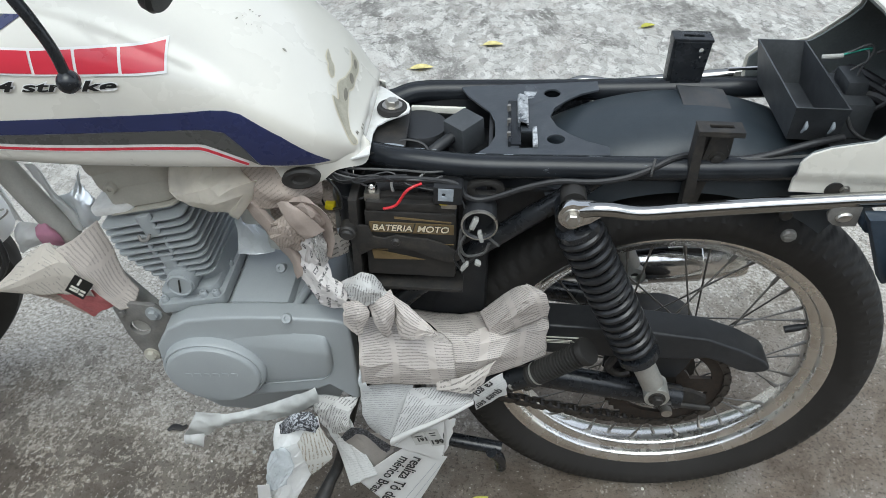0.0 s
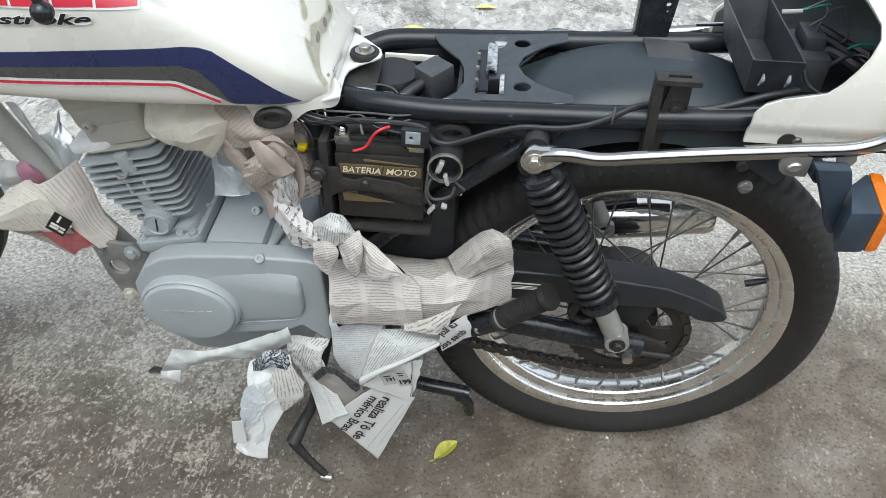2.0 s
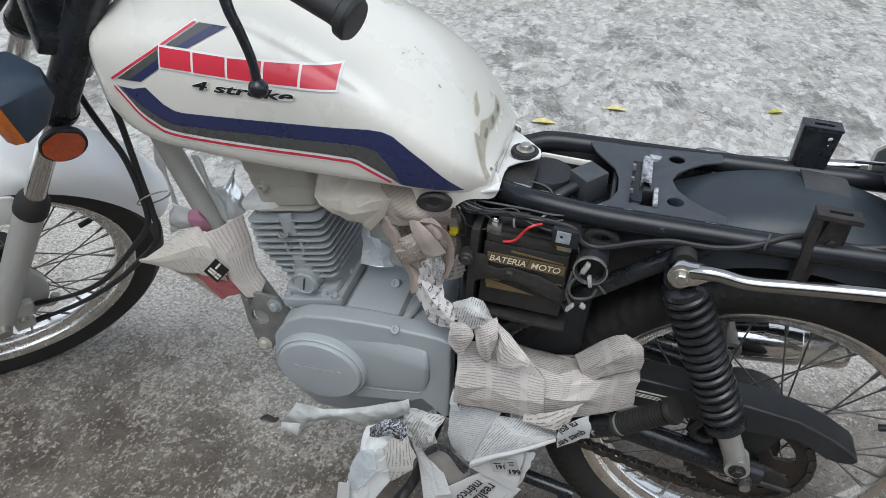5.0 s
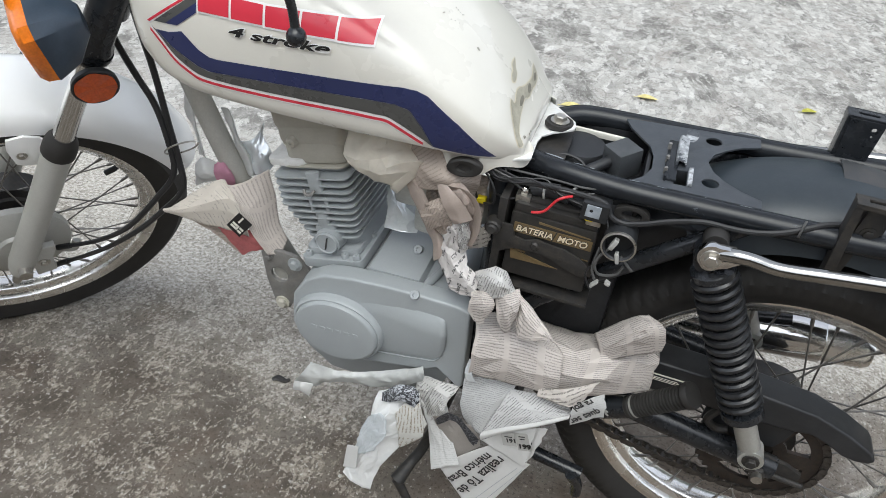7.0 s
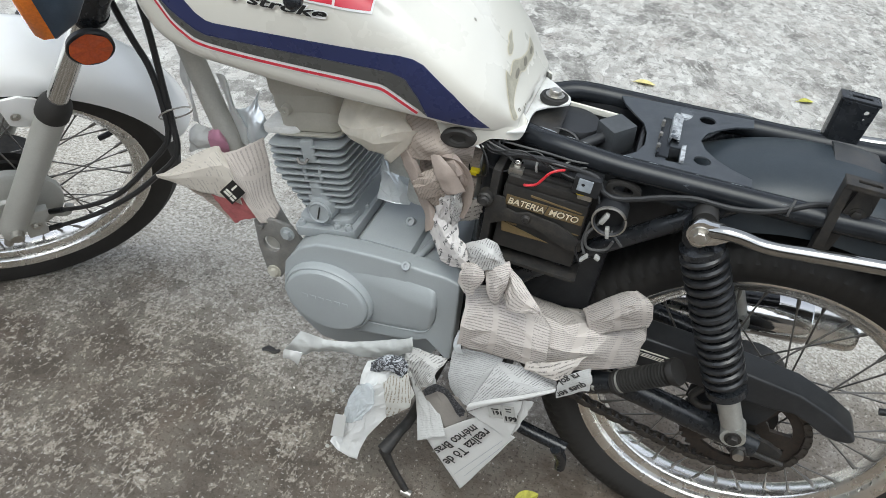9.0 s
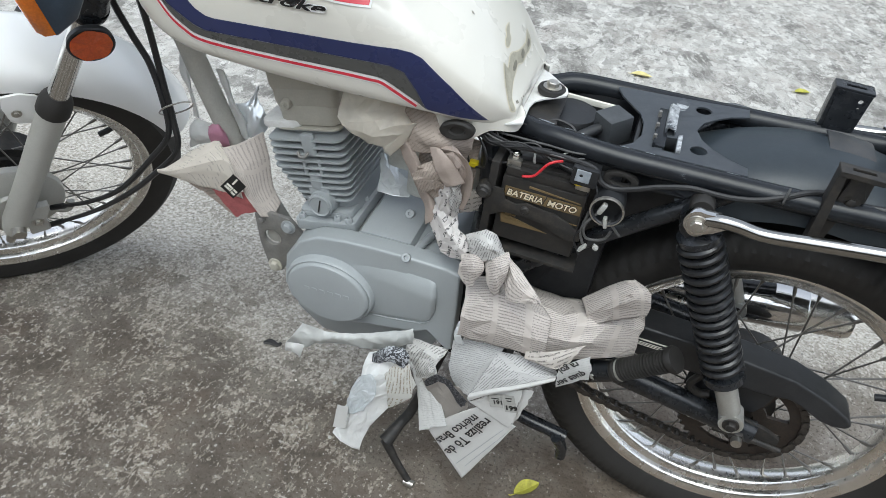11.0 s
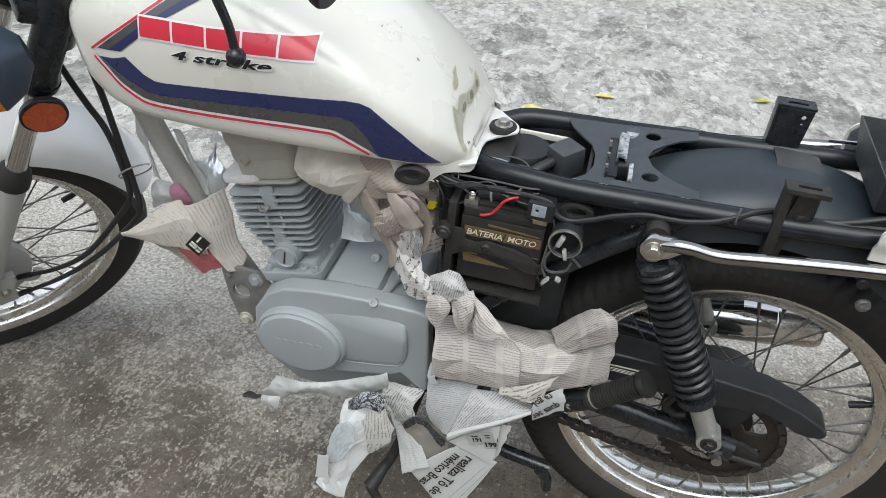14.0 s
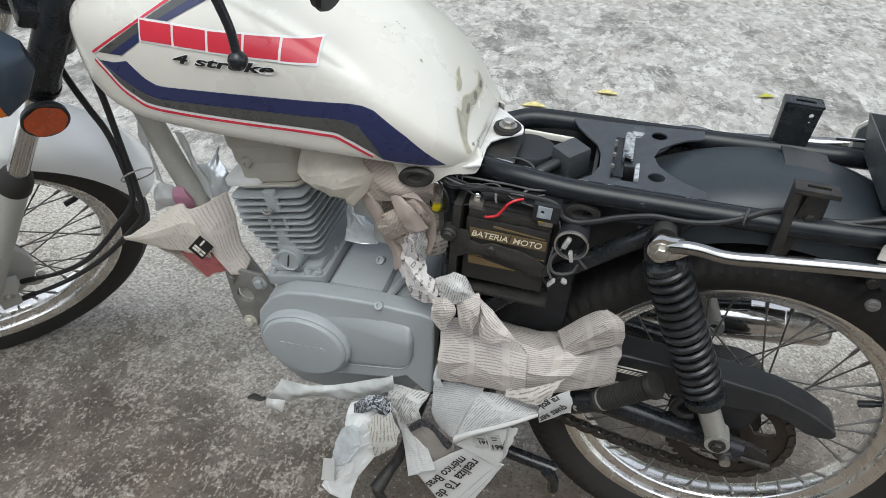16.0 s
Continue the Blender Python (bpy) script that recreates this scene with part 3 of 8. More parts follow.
def letters(body, size, m, extrude=0.0004, shear=0.0, bold=0.0, spacing=1.0):
    """Flat lettering as a bmesh: local x along the line, local y up."""
    cu = bpy.data.curves.new("lettering", "FONT")
    cu.body, cu.size, cu.extrude, cu.shear, cu.offset, cu.space_character = body, size, extrude, shear, bold, spacing
    ob = bpy.data.objects.new("lettering", cu)
    me = ob.to_mesh()
    bm = bmesh.new()
    bm.from_mesh(me)
    ob.to_mesh_clear()
    bpy.data.objects.remove(ob)
    bpy.data.curves.remove(cu)
    bm.transform(m)
    return bm

# ---- motorcycle ----
bike = new("motorcycle")
bike.matrix_world = LEAN
tagged(bike, "partly dismantled white motorcycle with bare black frame on side stand", "motorcycle")

AXIS = Vector((math.sin(radians(26.5)), 0, math.cos(radians(26.5))))
PIVOT = Vector((-1.235, 0, 0.2915))
FRONT = Matrix.Translation(PIVOT) @ Matrix.Rotation(radians(50), 4, AXIS) @ Matrix.Translation(-PIVOT)  # handlebar turned to the left


def lerp(x, xs, ys):
    return float(np.interp(x, xs, ys))


# tank shape: bottom, top and half width along the length
TX = [-0.905, -0.900, -0.885, -0.855, -0.81, -0.70, -0.60, -0.52, -0.478, -0.450, -0.431, -0.417, -0.400]
TB = [0.780, 0.755, 0.722, 0.695, 0.684, 0.683, 0.686, 0.689, 0.688, 0.686, 0.683, 0.682, 0.684]
TT = [0.812, 0.836, 0.853, 0.873, 0.890, 0.896, 0.868, 0.830, 0.799, 0.770, 0.749, 0.728, 0.708]
TW = [0.098, 0.118, 0.130, 0.138, 0.144, 0.147, 0.146, 0.141, 0.135, 0.124, 0.111, 0.096, 0.082]


def tank_y(x, z):
    """Half width of the tank at x and z."""
    b, t, w = lerp(x, TX, TB), lerp(x, TX, TT), lerp(x, TX, TW)
    u = min(max((z - b) / (t - b), 0), 1)
    if u < 0.5:
        y = w * (0.94 + 0.06 * math.sin(math.pi / 2 * u / 0.5))
        if u < 0.07:
            y -= 0.35 * w * (1 - math.sqrt(max(0, 1 - (1 - u / 0.07) ** 2))) * 0.6
        return y
    q = (u - 0.5) / 0.5
    return w * max(0.0, 1 - q ** 2.5) ** 0.55


def tank_mesh():
    bm = bmesh.new()
    rings = []
    us = [0, 0.012, 0.035, 0.07, 0.15, 0.25, 0.35, 0.45, 0.55, 0.64, 0.72, 0.79, 0.85, 0.90, 0.94, 0.97, 0.99]
    fine = [-0.905, -0.903, -0.899, -0.893, -0.885, -0.875, -0.862, -0.848, -0.83, -0.81, -0.785, -0.76, -0.73, -0.70, -0.66, -0.62, -0.58, -0.55, -0.52, -0.497, -0.478, -0.463, -0.450, -0.440, -0.431, -0.423, -0.416, -0.409, -0.404, -0.400]
    for x in fine:
        b, t = lerp(x, TX, TB), lerp(x, TX, TT)
        side = [(tank_y(x, b + (t - b) * u), b + (t - b) * u) for u in us]
        ring = [(-y, z) for y, z in side] + [(0, t)] + [(y, z) for y, z in reversed(side)] + [(0, b)]
        rings.append([bm.verts.new((x, y, z)) for y, z in ring])
    for a, b in zip(rings, rings[1:]):
        for k in range(len(a)):
            q = (k + 1) % len(a)
            bm.faces.new((a[k], a[q], b[q], b[k]))
    bm.faces.new(rings[0])
    bm.faces.new(rings[-1])
    for _ in range(2):
        bmesh.ops.smooth_vert(bm, verts=[v for v in bm.verts], factor=0.25, use_axis_x=True, use_axis_y=True, use_axis_z=True)
    return bm


def rounded_off(bm):
    """One step of smooth subdivision, in place."""
    me = bpy.data.meshes.new("shape")
    bm.to_mesh(me)
    ob = bpy.data.objects.new("shape", me)
    scene.collection.objects.link(ob)
    ob.modifiers.new("round", "SUBSURF").levels = 1
    out = bmesh.new()
    out.from_object(ob, bpy.context.evaluated_depsgraph_get())
    bpy.data.objects.remove(ob)
    bpy.data.meshes.remove(me)
    bm.free()
    return out


tank_bm = rounded_off(tank_mesh())
bmesh.ops.recalc_face_normals(tank_bm, faces=tank_bm.faces)
TANKTREE = BVHTree.FromBMesh(tank_bm)
tank = part("fuel_tank", tank_bm, TANK, bike, "white painted steel fuel tank with peeled patches at its tail")


def lay_on(bm, off):
    """Lays every vertex on the tank's skin, off metres proud of it."""
    for v in bm.verts:
        p, nrm, _, _ = TANKTREE.find_nearest(v.co)
        v.co = p + nrm * off
    return bm


def cut_out(loops):
    """A flat-filled outline with holes, cut small enough to bend."""
    bm = bmesh.new()
    edges = []
    for loop in loops:
        vs = [bm.verts.new(p) for p in loop]
        edges += [bm.edges.new((vs[i], vs[(i + 1) % len(vs)])) for i in range(len(vs))]
    bmesh.ops.triangle_fill(bm, use_beauty=True, edges=edges)
    for _ in range(5):
        long = [e for e in bm.edges if e.calc_length() > 0.010]
        if not long:
            break
        bmesh.ops.subdivide_edges(bm, edges=long, cuts=1)
        bmesh.ops.triangulate(bm, faces=bm.faces)
    return bm


def decal(name, outline, material, off=0.0012, label="", holes=()):
    """A sticker on the tank's left side, cut to an outline in x and z."""
    bm = cut_out([[(x, -0.13, z) for x, z in loop] for loop in (outline, *holes)])
    for v in bm.verts:
        v.co.y = -tank_y(v.co.x, v.co.z)
    return part(name, lay_on(bm, off - 0.0006), material, tank, label)


def band(upper, lower):
    return upper + lower[::-1]


RED_LINE = smooth_path([(x, 0, z) for x, z in [(-0.858, 0.7643), (-0.8436, 0.7499), (-0.828, 0.7330), (-0.8101, 0.7222), (-0.7926, 0.7155), (-0.7543, 0.7150), (-0.6794, 0.7186), (-0.6078, 0.7227), (-0.5734, 0.7236), (-0.5564, 0.7236), (-0.5432, 0.7183), (-0.5268, 0.7100), (-0.512, 0.7020)]], 4)
RED_LINE = [(p.x, p.z) for p in RED_LINE]
NAVY_TOP = [(-0.8111, 0.7735), (-0.7905, 0.7554), (-0.7768, 0.7494), (-0.7658, 0.7490), (-0.7096, 0.7546), (-0.6384, 0.7612), (-0.571, 0.7668), (-0.5384, 0.7698), (-0.5224, 0.7692), (-0.5098, 0.7650), (-0.4744, 0.7375), (-0.4300, 0.6930)]
MIDDLE = [(-0.8499, 0.7660), (-0.8295, 0.7500), (-0.7955, 0.7336), (-0.7797, 0.7299), (-0.7126, 0.7360), (-0.6405, 0.7420), (-0.5719, 0.7467), (-0.5452, 0.7478), (-0.5288, 0.7440), (-0.5128, 0.7240), (-0.5000, 0.7000)]
up = [(x + 0.0015, z + 0.0052) for x, z in RED_LINE]
dn = [(x - 0.0012, z - 0.0035) for x, z in RED_LINE]
decal("white_line", band(up, dn), WHITEST, 0.0012)
decal("red_line", band([(x + 0.0008, z + 0.0022) for x, z in RED_LINE], [(x - 0.0005, z - 0.0016) for x, z in RED_LINE]), RED, 0.0018)
decal("navy_stripe", NAVY_TOP + [(-0.500, 0.700)] + MIDDLE[::-1][1:] + [(-0.8295, 0.7676)], NAVY, 0.0013)
decal("grey_stripe", band(MIDDLE, [(x + 0.0018, z + 0.006) for x, z in RED_LINE]), GREYST, 0.0017)
decal("white_line", [(-0.8625, 0.7738), (-0.7500, 0.8560), (-0.7440, 0.8545), (-0.8560, 0.7722)], WHITEST, 0.0012)
decal("red_line", [(-0.8610, 0.7742), (-0.7500, 0.8540), (-0.7465, 0.8532), (-0.8575, 0.7732)], RED, 0.0018)
decal("grey_stripe", [(-0.8502, 0.7762), (-0.7891, 0.8220), (-0.7880, 0.8120), (-0.8336, 0.7775)], GREYST, 0.0015)
decal("navy_stripe", [(-0.8336, 0.7775), (-0.7880, 0.8120), (-0.7887, 0.8006), (-0.8160, 0.7795)], NAVY, 0.0016)
decal("grey_stripe", [(-0.7795, 0.8276), (-0.7433, 0.8536), (-0.7264, 0.8540), (-0.7656, 0.8280)], GREYST, 0.0015)
decal("navy_stripe", [(-0.7656, 0.8280), (-0.7264, 0.8540), (-0.7089, 0.8546), (-0.7523, 0.8283)], NAVY, 0.0016)

# the maker's mark: five plain red slabs on a white backing
for k in range(5):
    x0 = -0.785 + k * 0.0422
    z0 = 0.8035 + k * 0.0008
    w, h = 0.0392, 0.0225
    edge = 0.0022
    quad = [(x0, z0), (x0 + w, z0 + 0.0012), (x0 + w - 0.001, z0 + h), (x0 - 0.001, z0 + h - 0.001)]
    decal("mark_backing", [(quad[0][0] - edge, quad[0][1] - edge), (quad[1][0] + edge, quad[1][1] - edge), (quad[2][0] + edge, quad[2][1] + edge), (quad[3][0] - edge, quad[3][1] + edge)], WHITEST, 0.0020 + 0.0001 * k)
    decal("mark_slab", quad, RED, 0.0028)


def tank_letters(body, size, x, z, slope, material, off, **kw):
    bm = letters(body, size, Matrix.Diagonal((2.45, 1, 1, 1)), 0.0, **kw)
    bmesh.ops.triangulate(bm, faces=bm.faces)
    for _ in range(3):
        bmesh.ops.subdivide_edges(bm, edges=[e for e in bm.edges if e.calc_length() > 0.004], cuts=1)
        bmesh.ops.triangulate(bm, faces=bm.faces)
    for v in bm.verts:
        px, pz = x + v.co.x, z + v.co.y + slope * v.co.x
        v.co = Vector((px, -tank_y(px, pz), pz))
    return part("lettering", lay_on(bm, off), material, tank, "4 stroke")


tank_letters("4 stroke", 0.0147, -0.7475, 0.7852, 0.050, WHITEST, 0.0020, shear=0.25, bold=0.0010, spacing=1.0)
tank_letters("4 stroke", 0.0147, -0.7475, 0.7852, 0.050, INK, 0.0030, shear=0.25, bold=0.0004, spacing=1.0)

# peeled patches on the rear face of the tank: a worn rim, the grey undercoat and darker spots
def tail_patch(name, loop, material, off, label="", grow=0.0):
    c = sum((Vector(p) for p in loop), Vector()) / len(loop)
    pts = smooth_path(list(loop) + [loop[0]], 3)[:-1]
    if grow:
        nxt = pts[1:] + pts[:1]
        prv = pts[-1:] + pts[:-1]
        axis = Vector((0.6, -0.3, 0.7)).normalized()
        turn = sum(((p - c).cross(q - p).dot(axis) for p, q in zip(pts, nxt)), 0.0)
        pts = [p + (q - o).cross(axis).normalized() * (grow if turn > 0 else -grow) for o, p, q in zip(prv, pts, nxt)]
    return part(name, lay_on(cut_out([pts]), off), material, tank, label)


OVAL = [(-0.4462, 0.0055, 0.7688), (-0.4406, -0.0098, 0.7628), (-0.4371, -0.0146, 0.7588), (-0.4344, -0.0296, 0.7552), (-0.4364, -0.0361, 0.7566), (-0.4401, -0.0294, 0.761), (-0.4414, -0.02, 0.7632), (-0.4451, -0.0124, 0.7674)]
LONG = [(-0.429, 0.0495, 0.7464), (-0.4204, 0.0425, 0.7351), (-0.4175, 0.0203, 0.7329), (-0.4177, 0.0037, 0.7337), (-0.417, -0.0164, 0.7323), (-0.4198, -0.0294, 0.7355), (-0.4183, -0.0439, 0.7319), (-0.4167, -0.0608, 0.727), (-0.4125, -0.0797, 0.7156), (-0.4058, -0.0836, 0.7035), (-0.409, -0.0882, 0.7026), (-0.413, -0.0885, 0.712), (-0.4188, -0.0821, 0.7241), (-0.4245, -0.0742, 0.7354), (-0.4306, -0.0609, 0.7467), (-0.4257, -0.0577, 0.7404), (-0.4292, -0.0362, 0.7484), (-0.4248, -0.0134, 0.7436), (-0.423, 0.0167, 0.7409), (-0.4248, 0.0309, 0.7426)]
for loop in (OVAL, LONG):
    tail_patch("worn_rim", loop, PEELRIM, 0.0004, "pale worn rim round a peeled patch", 0.0016)
    tail_patch("peeled_patch", loop, CHIP, 0.0008, "greyish brown patch where the paint has peeled")
for y, z, ry, rz in ((0.030, 0.739, 0.009, 0.0035), (-0.004, 0.738, 0.009, 0.0045), (-0.040, 0.738, 0.010, 0.0040)):
    tail_patch("bare_spot", [(-0.42, y + ry * math.cos(a), z + rz * math.sin(a) + 0.25 * ry * math.cos(a)) for a in np.linspace(0, 2 * math.pi, 9)[:-1]], BARESPOT, 0.0011)
rnd = random.Random(4)
for k in range(9):
    y, z = rnd.uniform(-0.085, -0.05), rnd.uniform(0.690, 0.716)
    tail_patch("paint_chip", [(-0.40, y + 0.0012 * math.cos(a), z + rnd.uniform(0.001, 0.004) * math.sin(a)) for a in (0, 1.2, 2.5, 3.7, 5.0)], BARESPOT, 0.0006)
for k in range(12):
    c = Vector((-0.514 + rnd.uniform(-0.016, 0.016), -0.042 + rnd.uniform(-0.016, 0.014), 0.822))
    r = rnd.uniform(0.0005, 0.0012)
    tail_patch("paint_chip", [c + Vector((r * math.cos(a), 1.4 * r * math.sin(a), 0)) for a in (0, 1.2, 2.5, 3.7, 5.0)], BARESPOT, 0.0004)
tail_patch("paint_chip", [(-0.4825, -0.056, 0.796), (-0.4787, -0.058, 0.795), (-0.4765, -0.056, 0.794), (-0.480, -0.054, 0.796)], BARESPOT, 0.0004)

# tail tab with its bolt, side tab with the rubber grommet
tab = prism([(-0.4147, 0.086), (-0.3872, 0.052), (-0.3585, 0.010), (-0.3555, -0.002), (-0.3560, -0.0104), (-0.3640, -0.0145), (-0.3808, -0.0203), (-0.3915, -0.0290), (-0.3940, -0.045), (-0.3930, -0.070), (-0.3920, -0.088), (-0.415, -0.092), (-0.45, -0.078), (-0.45, 0.070)], 0, 0.003, 0.001)
tab.transform(Matrix(((1, 0, 0, 0), (0, 0, 1, 0), (0.25, 1, 0, 0.786), (0, 0, 0, 1))))
part("tail_tab", tab, TAB, tank, "chipped white steel tab at the tail of the tank")
SKIRT = [(-0.520, 0.112, 0.700), (-0.498, 0.112, 0.685), (-0.489, 0.1115, 0.670), (-0.480, 0.111, 0.661), (-0.462, 0.110, 0.656), (-0.446, 0.109, 0.664), (-0.431, 0.103, 0.675), (-0.418, 0.097, 0.676), (-0.406, 0.088, 0.673), (-0.399, 0.082, 0.674), (-0.395, 0.077, 0.682), (-0.394, 0.072, 0.694)]
for s in (-1, 1):
    sk = bmesh.new()
    low = [Vector((x, s * (y - 0.004), z)) for x, y, z in smooth_path(SKIRT, 4)]
    skin = [TANKTREE.find_nearest(Vector((v.x, v.y, max(0.700, v.z + 0.006))))[0] - Vector((0.002, s * 0.0045, 0)) for v in low]
    rows = [[sk.verts.new(v.lerp(w, q)) for v, w in zip(low, skin)] for q in (0, 0.5, 1)]
    for r0, r1 in zip(rows, rows[1:]):
        for q in range(len(low) - 1):
            sk.faces.new((r0[q], r0[q + 1], r1[q + 1], r1[q]))
    bmesh.ops.recalc_face_normals(sk, faces=sk.faces)
    bmesh.ops.solidify(sk, geom=list(sk.faces), thickness=0.0025)
    part("tail_skirt", sk, TANK, tank, "white steel skirt with chipped edges")
UP = Matrix()
bb = bmesh.new()
revolve(bb, [(0, 0), (0.0175, 0), (0.0185, 0.003), (0.017, 0.007), (0.013, 0.0075), (0.012, 0.006), (0, 0.006)], 28, Matrix.Translation((-0.377, 0, 0.694)))
part("rubber_cushion", bb, RUBBER, tank)
part("bolt", bolt(-0.377, 0, 0.700, 0.008, 0.009, UP), STEEL, tank)
gr = bmesh.new()
revolve(gr, [(0, 0), (0.0125, 0), (0.0125, 0.006), (0.010, 0.008), (0.006, 0.007), (0.005, 0.004), (0, 0.004)], 28, Matrix.Translation((-0.463, -0.115, 0.676)) @ Matrix.Rotation(radians(-12), 4, "Y") @ Matrix.Diagonal((1.75, 1, 1, 1)) @ SIDE)
part("rubber_grommet", gr, RUBBER, tank, "oval black rubber grommet")


# ---- frame ----
def rail(s):
    pts = [(-0.50, s * 0.034, 0.680), (-0.42, s * 0.048, 0.672), (-0.385, s * 0.062, 0.673), (-0.352, s * 0.0765, 0.678), (-0.28, s * 0.0845, 0.6785), (-0.20, s * 0.086, 0.681), (-0.05, s * 0.088, 0.688), (0.10, s * 0.088, 0.698), (0.20, s * 0.085, 0.706)]
    return tube(pts, 0.0135, 14)


for s in (-1, 1):
    part("seat_rail", rail(s), RAILPAINT, bike, "black painted tubular seat rail with chipped paint")
# paint chipped off along the near rail's upper edge
sr = random.Random(12)
for k in range(7):
    x = sr.uniform(-0.345, -0.20) if k < 5 else sr.uniform(-0.20, -0.06)
    yc, zc = float(np.interp(x, (-0.36, -0.28, -0.20, -0.05), (-0.0775, -0.0845, -0.086, -0.088))), float(np.interp(x, (-0.36, -0.28, -0.20, -0.05), (0.6795, 0.6785, 0.681, 0.688)))
    a = sr.uniform(1.75, 2.05)
    ln = sr.uniform(0.003, 0.016)
    c = Vector((x, yc - 0.0134 * math.cos(a), zc + 0.0134 * math.sin(a)))
    part("paint_scuff", tube([c, c + Vector((ln, 0, ln * 0.03))], [0.0004, sr.uniform(0.0007, 0.0016), 0.0004], 6, 3, flat=0.3), SCUFF, bike)
part("backbone_tube", tube([(-0.94, 0, 0.80), (-0.80, 0, 0.735), (-0.60, 0, 0.705), (-0.44, 0, 0.675)], 0.02, 14), BLACK, bike)
part("head_pipe", tube([tuple(PIVOT + AXIS * 0.46), tuple(PIVOT + AXIS * 0.62)], 0.027, 18, 0), BLACK, bike)
part("down_tube", tube([(-0.955, 0, 0.75), (-0.90, 0, 0.605), (-0.835, 0, 0.46), (-0.775, 0, 0.36), (-0.74, 0, 0.31)], 0.017, 14), TUBE, bike, "bare grey frame down tube")
for s in (-1, 1):
    part("side_tube", tube([(-0.43, s * 0.072, 0.672), (-0.42, s * 0.075, 0.55), (-0.425, s * 0.075, 0.40), (-0.43, s * 0.07, 0.26)], 0.013, 12), BLACK, bike)
    part("brace_tube", tube([(-0.40, s * 0.078, 0.42), (-0.30, s * 0.082, 0.53), (-0.17, s * 0.088, 0.648), (-0.14, s * 0.088, 0.675)], 0.0115, 12), BLACK, bike)
# plate across the rails, with the fork round the inner fender and two holes
outl = [(-0.300, 0.076), (-0.290, 0.052), (-0.262, 0.012), (-0.256, -0.010), (-0.255, -0.040), (-0.262, -0.062), (-0.275, -0.076), (-0.20, -0.080), (-0.13, -0.083), (-0.13, -0.066), (-0.153, -0.054), (-0.171, -0.039), (-0.185, -0.021), (-0.1915, 0.0), (-0.185, 0.021), (-0.171, 0.037), (-0.153, 0.052), (-0.13, 0.062), (-0.13, 0.083), (-0.20, 0.080)]
plate = prism(outl, 0, 0.003, 0.0008, holes=(ring_pts(-0.187, 0.055, 0.0100, 18), ring_pts(-0.187, -0.049, 0.0100, 18), [(-0.228, -0.066), (-0.2135, -0.066), (-0.2135, -0.031), (-0.228, -0.031)]))
plate.transform(Matrix(((1, 0, 0, 0), (0, 0, 1, 0), (0.06, 1, 0, 0.703), (0, 0, 0, 1))))
part("seat_plate", plate, PLATE, bike, "satin black steel cross plate with two round holes")
# folded seat latch: base strip with three pegs, a raised blade scraped bright, and the slot's bent lip
la = part("seat_latch", merge(box(-0.2405, -0.226, -0.062, 0.034, 0.6910, 0.6945, 0.0010), box(-0.2405, -0.2375, -0.064, -0.008, 0.690, 0.6985, 0.0010)), RAILPAINT, bike, "worn steel seat latch with bare edges")
blade = prism([(-0.230, 0.690), (-0.2295, 0.7015), (-0.2270, 0.7035), (-0.2175, 0.7010), (-0.2165, 0.6945), (-0.2185, 0.6945), (-0.2195, 0.6995), (-0.2265, 0.7012), (-0.2280, 0.690)], -0.027, 0.036, 0.0006)
part("blade", blade, LATCH, la, "bent blade worn to bright steel")
part("slot_lip", prism([(-0.2135, 0.690), (-0.2130, 0.6975), (-0.2080, 0.6985), (-0.2075, 0.6910)], -0.067, -0.029, 0.0006), LATCH, la, "bent lip worn to bright steel")
for y in (0.010, -0.022, -0.050):
    part("peg", tube([(-0.2395, y, 0.694), (-0.2400, y - 0.001, 0.7025)], [0.0024, 0.0028, 0.0022], 10, 2), MOUNT, la)
wp = random.Random(5)
weld = prism([(-0.214 + (0.0075 + wp.uniform(-0.002, 0.002)) * math.cos(q * math.pi / 7), 0.056 + (0.017 + wp.uniform(-0.004, 0.004)) * math.sin(q * math.pi / 7)) for q in range(14)], 0.0030, 0.0036, 0.0)
weld.transform(Matrix(((1, 0, 0, 0), (0, 0, 1, 0), (0.06, 1, 0, 0.703), (0, 0, 0, 1))))
part("scraped_patch", weld, LATCH, la, "patch scraped to bare steel")
# tray between the rails with the rectifier block, hose and canister
part("under_panel", box(-0.256, -0.13, -0.076, 0.076, 0.640, 0.644, 0.001), BLACKPL, bike)
part("tray", merge(box(-0.375, -0.245, -0.072, 0.076, 0.628, 0.632, 0.001), box(-0.262, -0.257, -0.074, 0.074, 0.63, 0.684, 0.001), box(-0.375, -0.25, 0.070, 0.074, 0.63, 0.672, 0.001)), BLACKPL, bike)
blk = box(-0.0165, 0.0165, -0.018, 0.018, 0, 0.036, 0.0022)
blk.transform(Matrix.Translation((-0.290, -0.006, 0.656)) @ Matrix.Rotation(radians(-43), 4, "Z") @ Matrix.Rotation(radians(6), 4, "X"))
part("rectifier_box", blk, GREYPL, bike, "square black electrical box")
cn = bmesh.new()
revolve(cn, [(0, -0.004), (0.034, -0.004), (0.036, 0.0), (0.036, 0.030), (0.033, 0.036), (0, 0.037)], 32, Matrix.Translation((-0.346, 0.012, 0.634)))
part("canister", cn, BLACKPL, bike, "round black rubber airbox cap")
part("hose", tube([(-0.345, -0.050, 0.650), (-0.326, -0.036, 0.664), (-0.300, -0.012, 0.674)], 0.0070, 10), BLACKPL, bike)
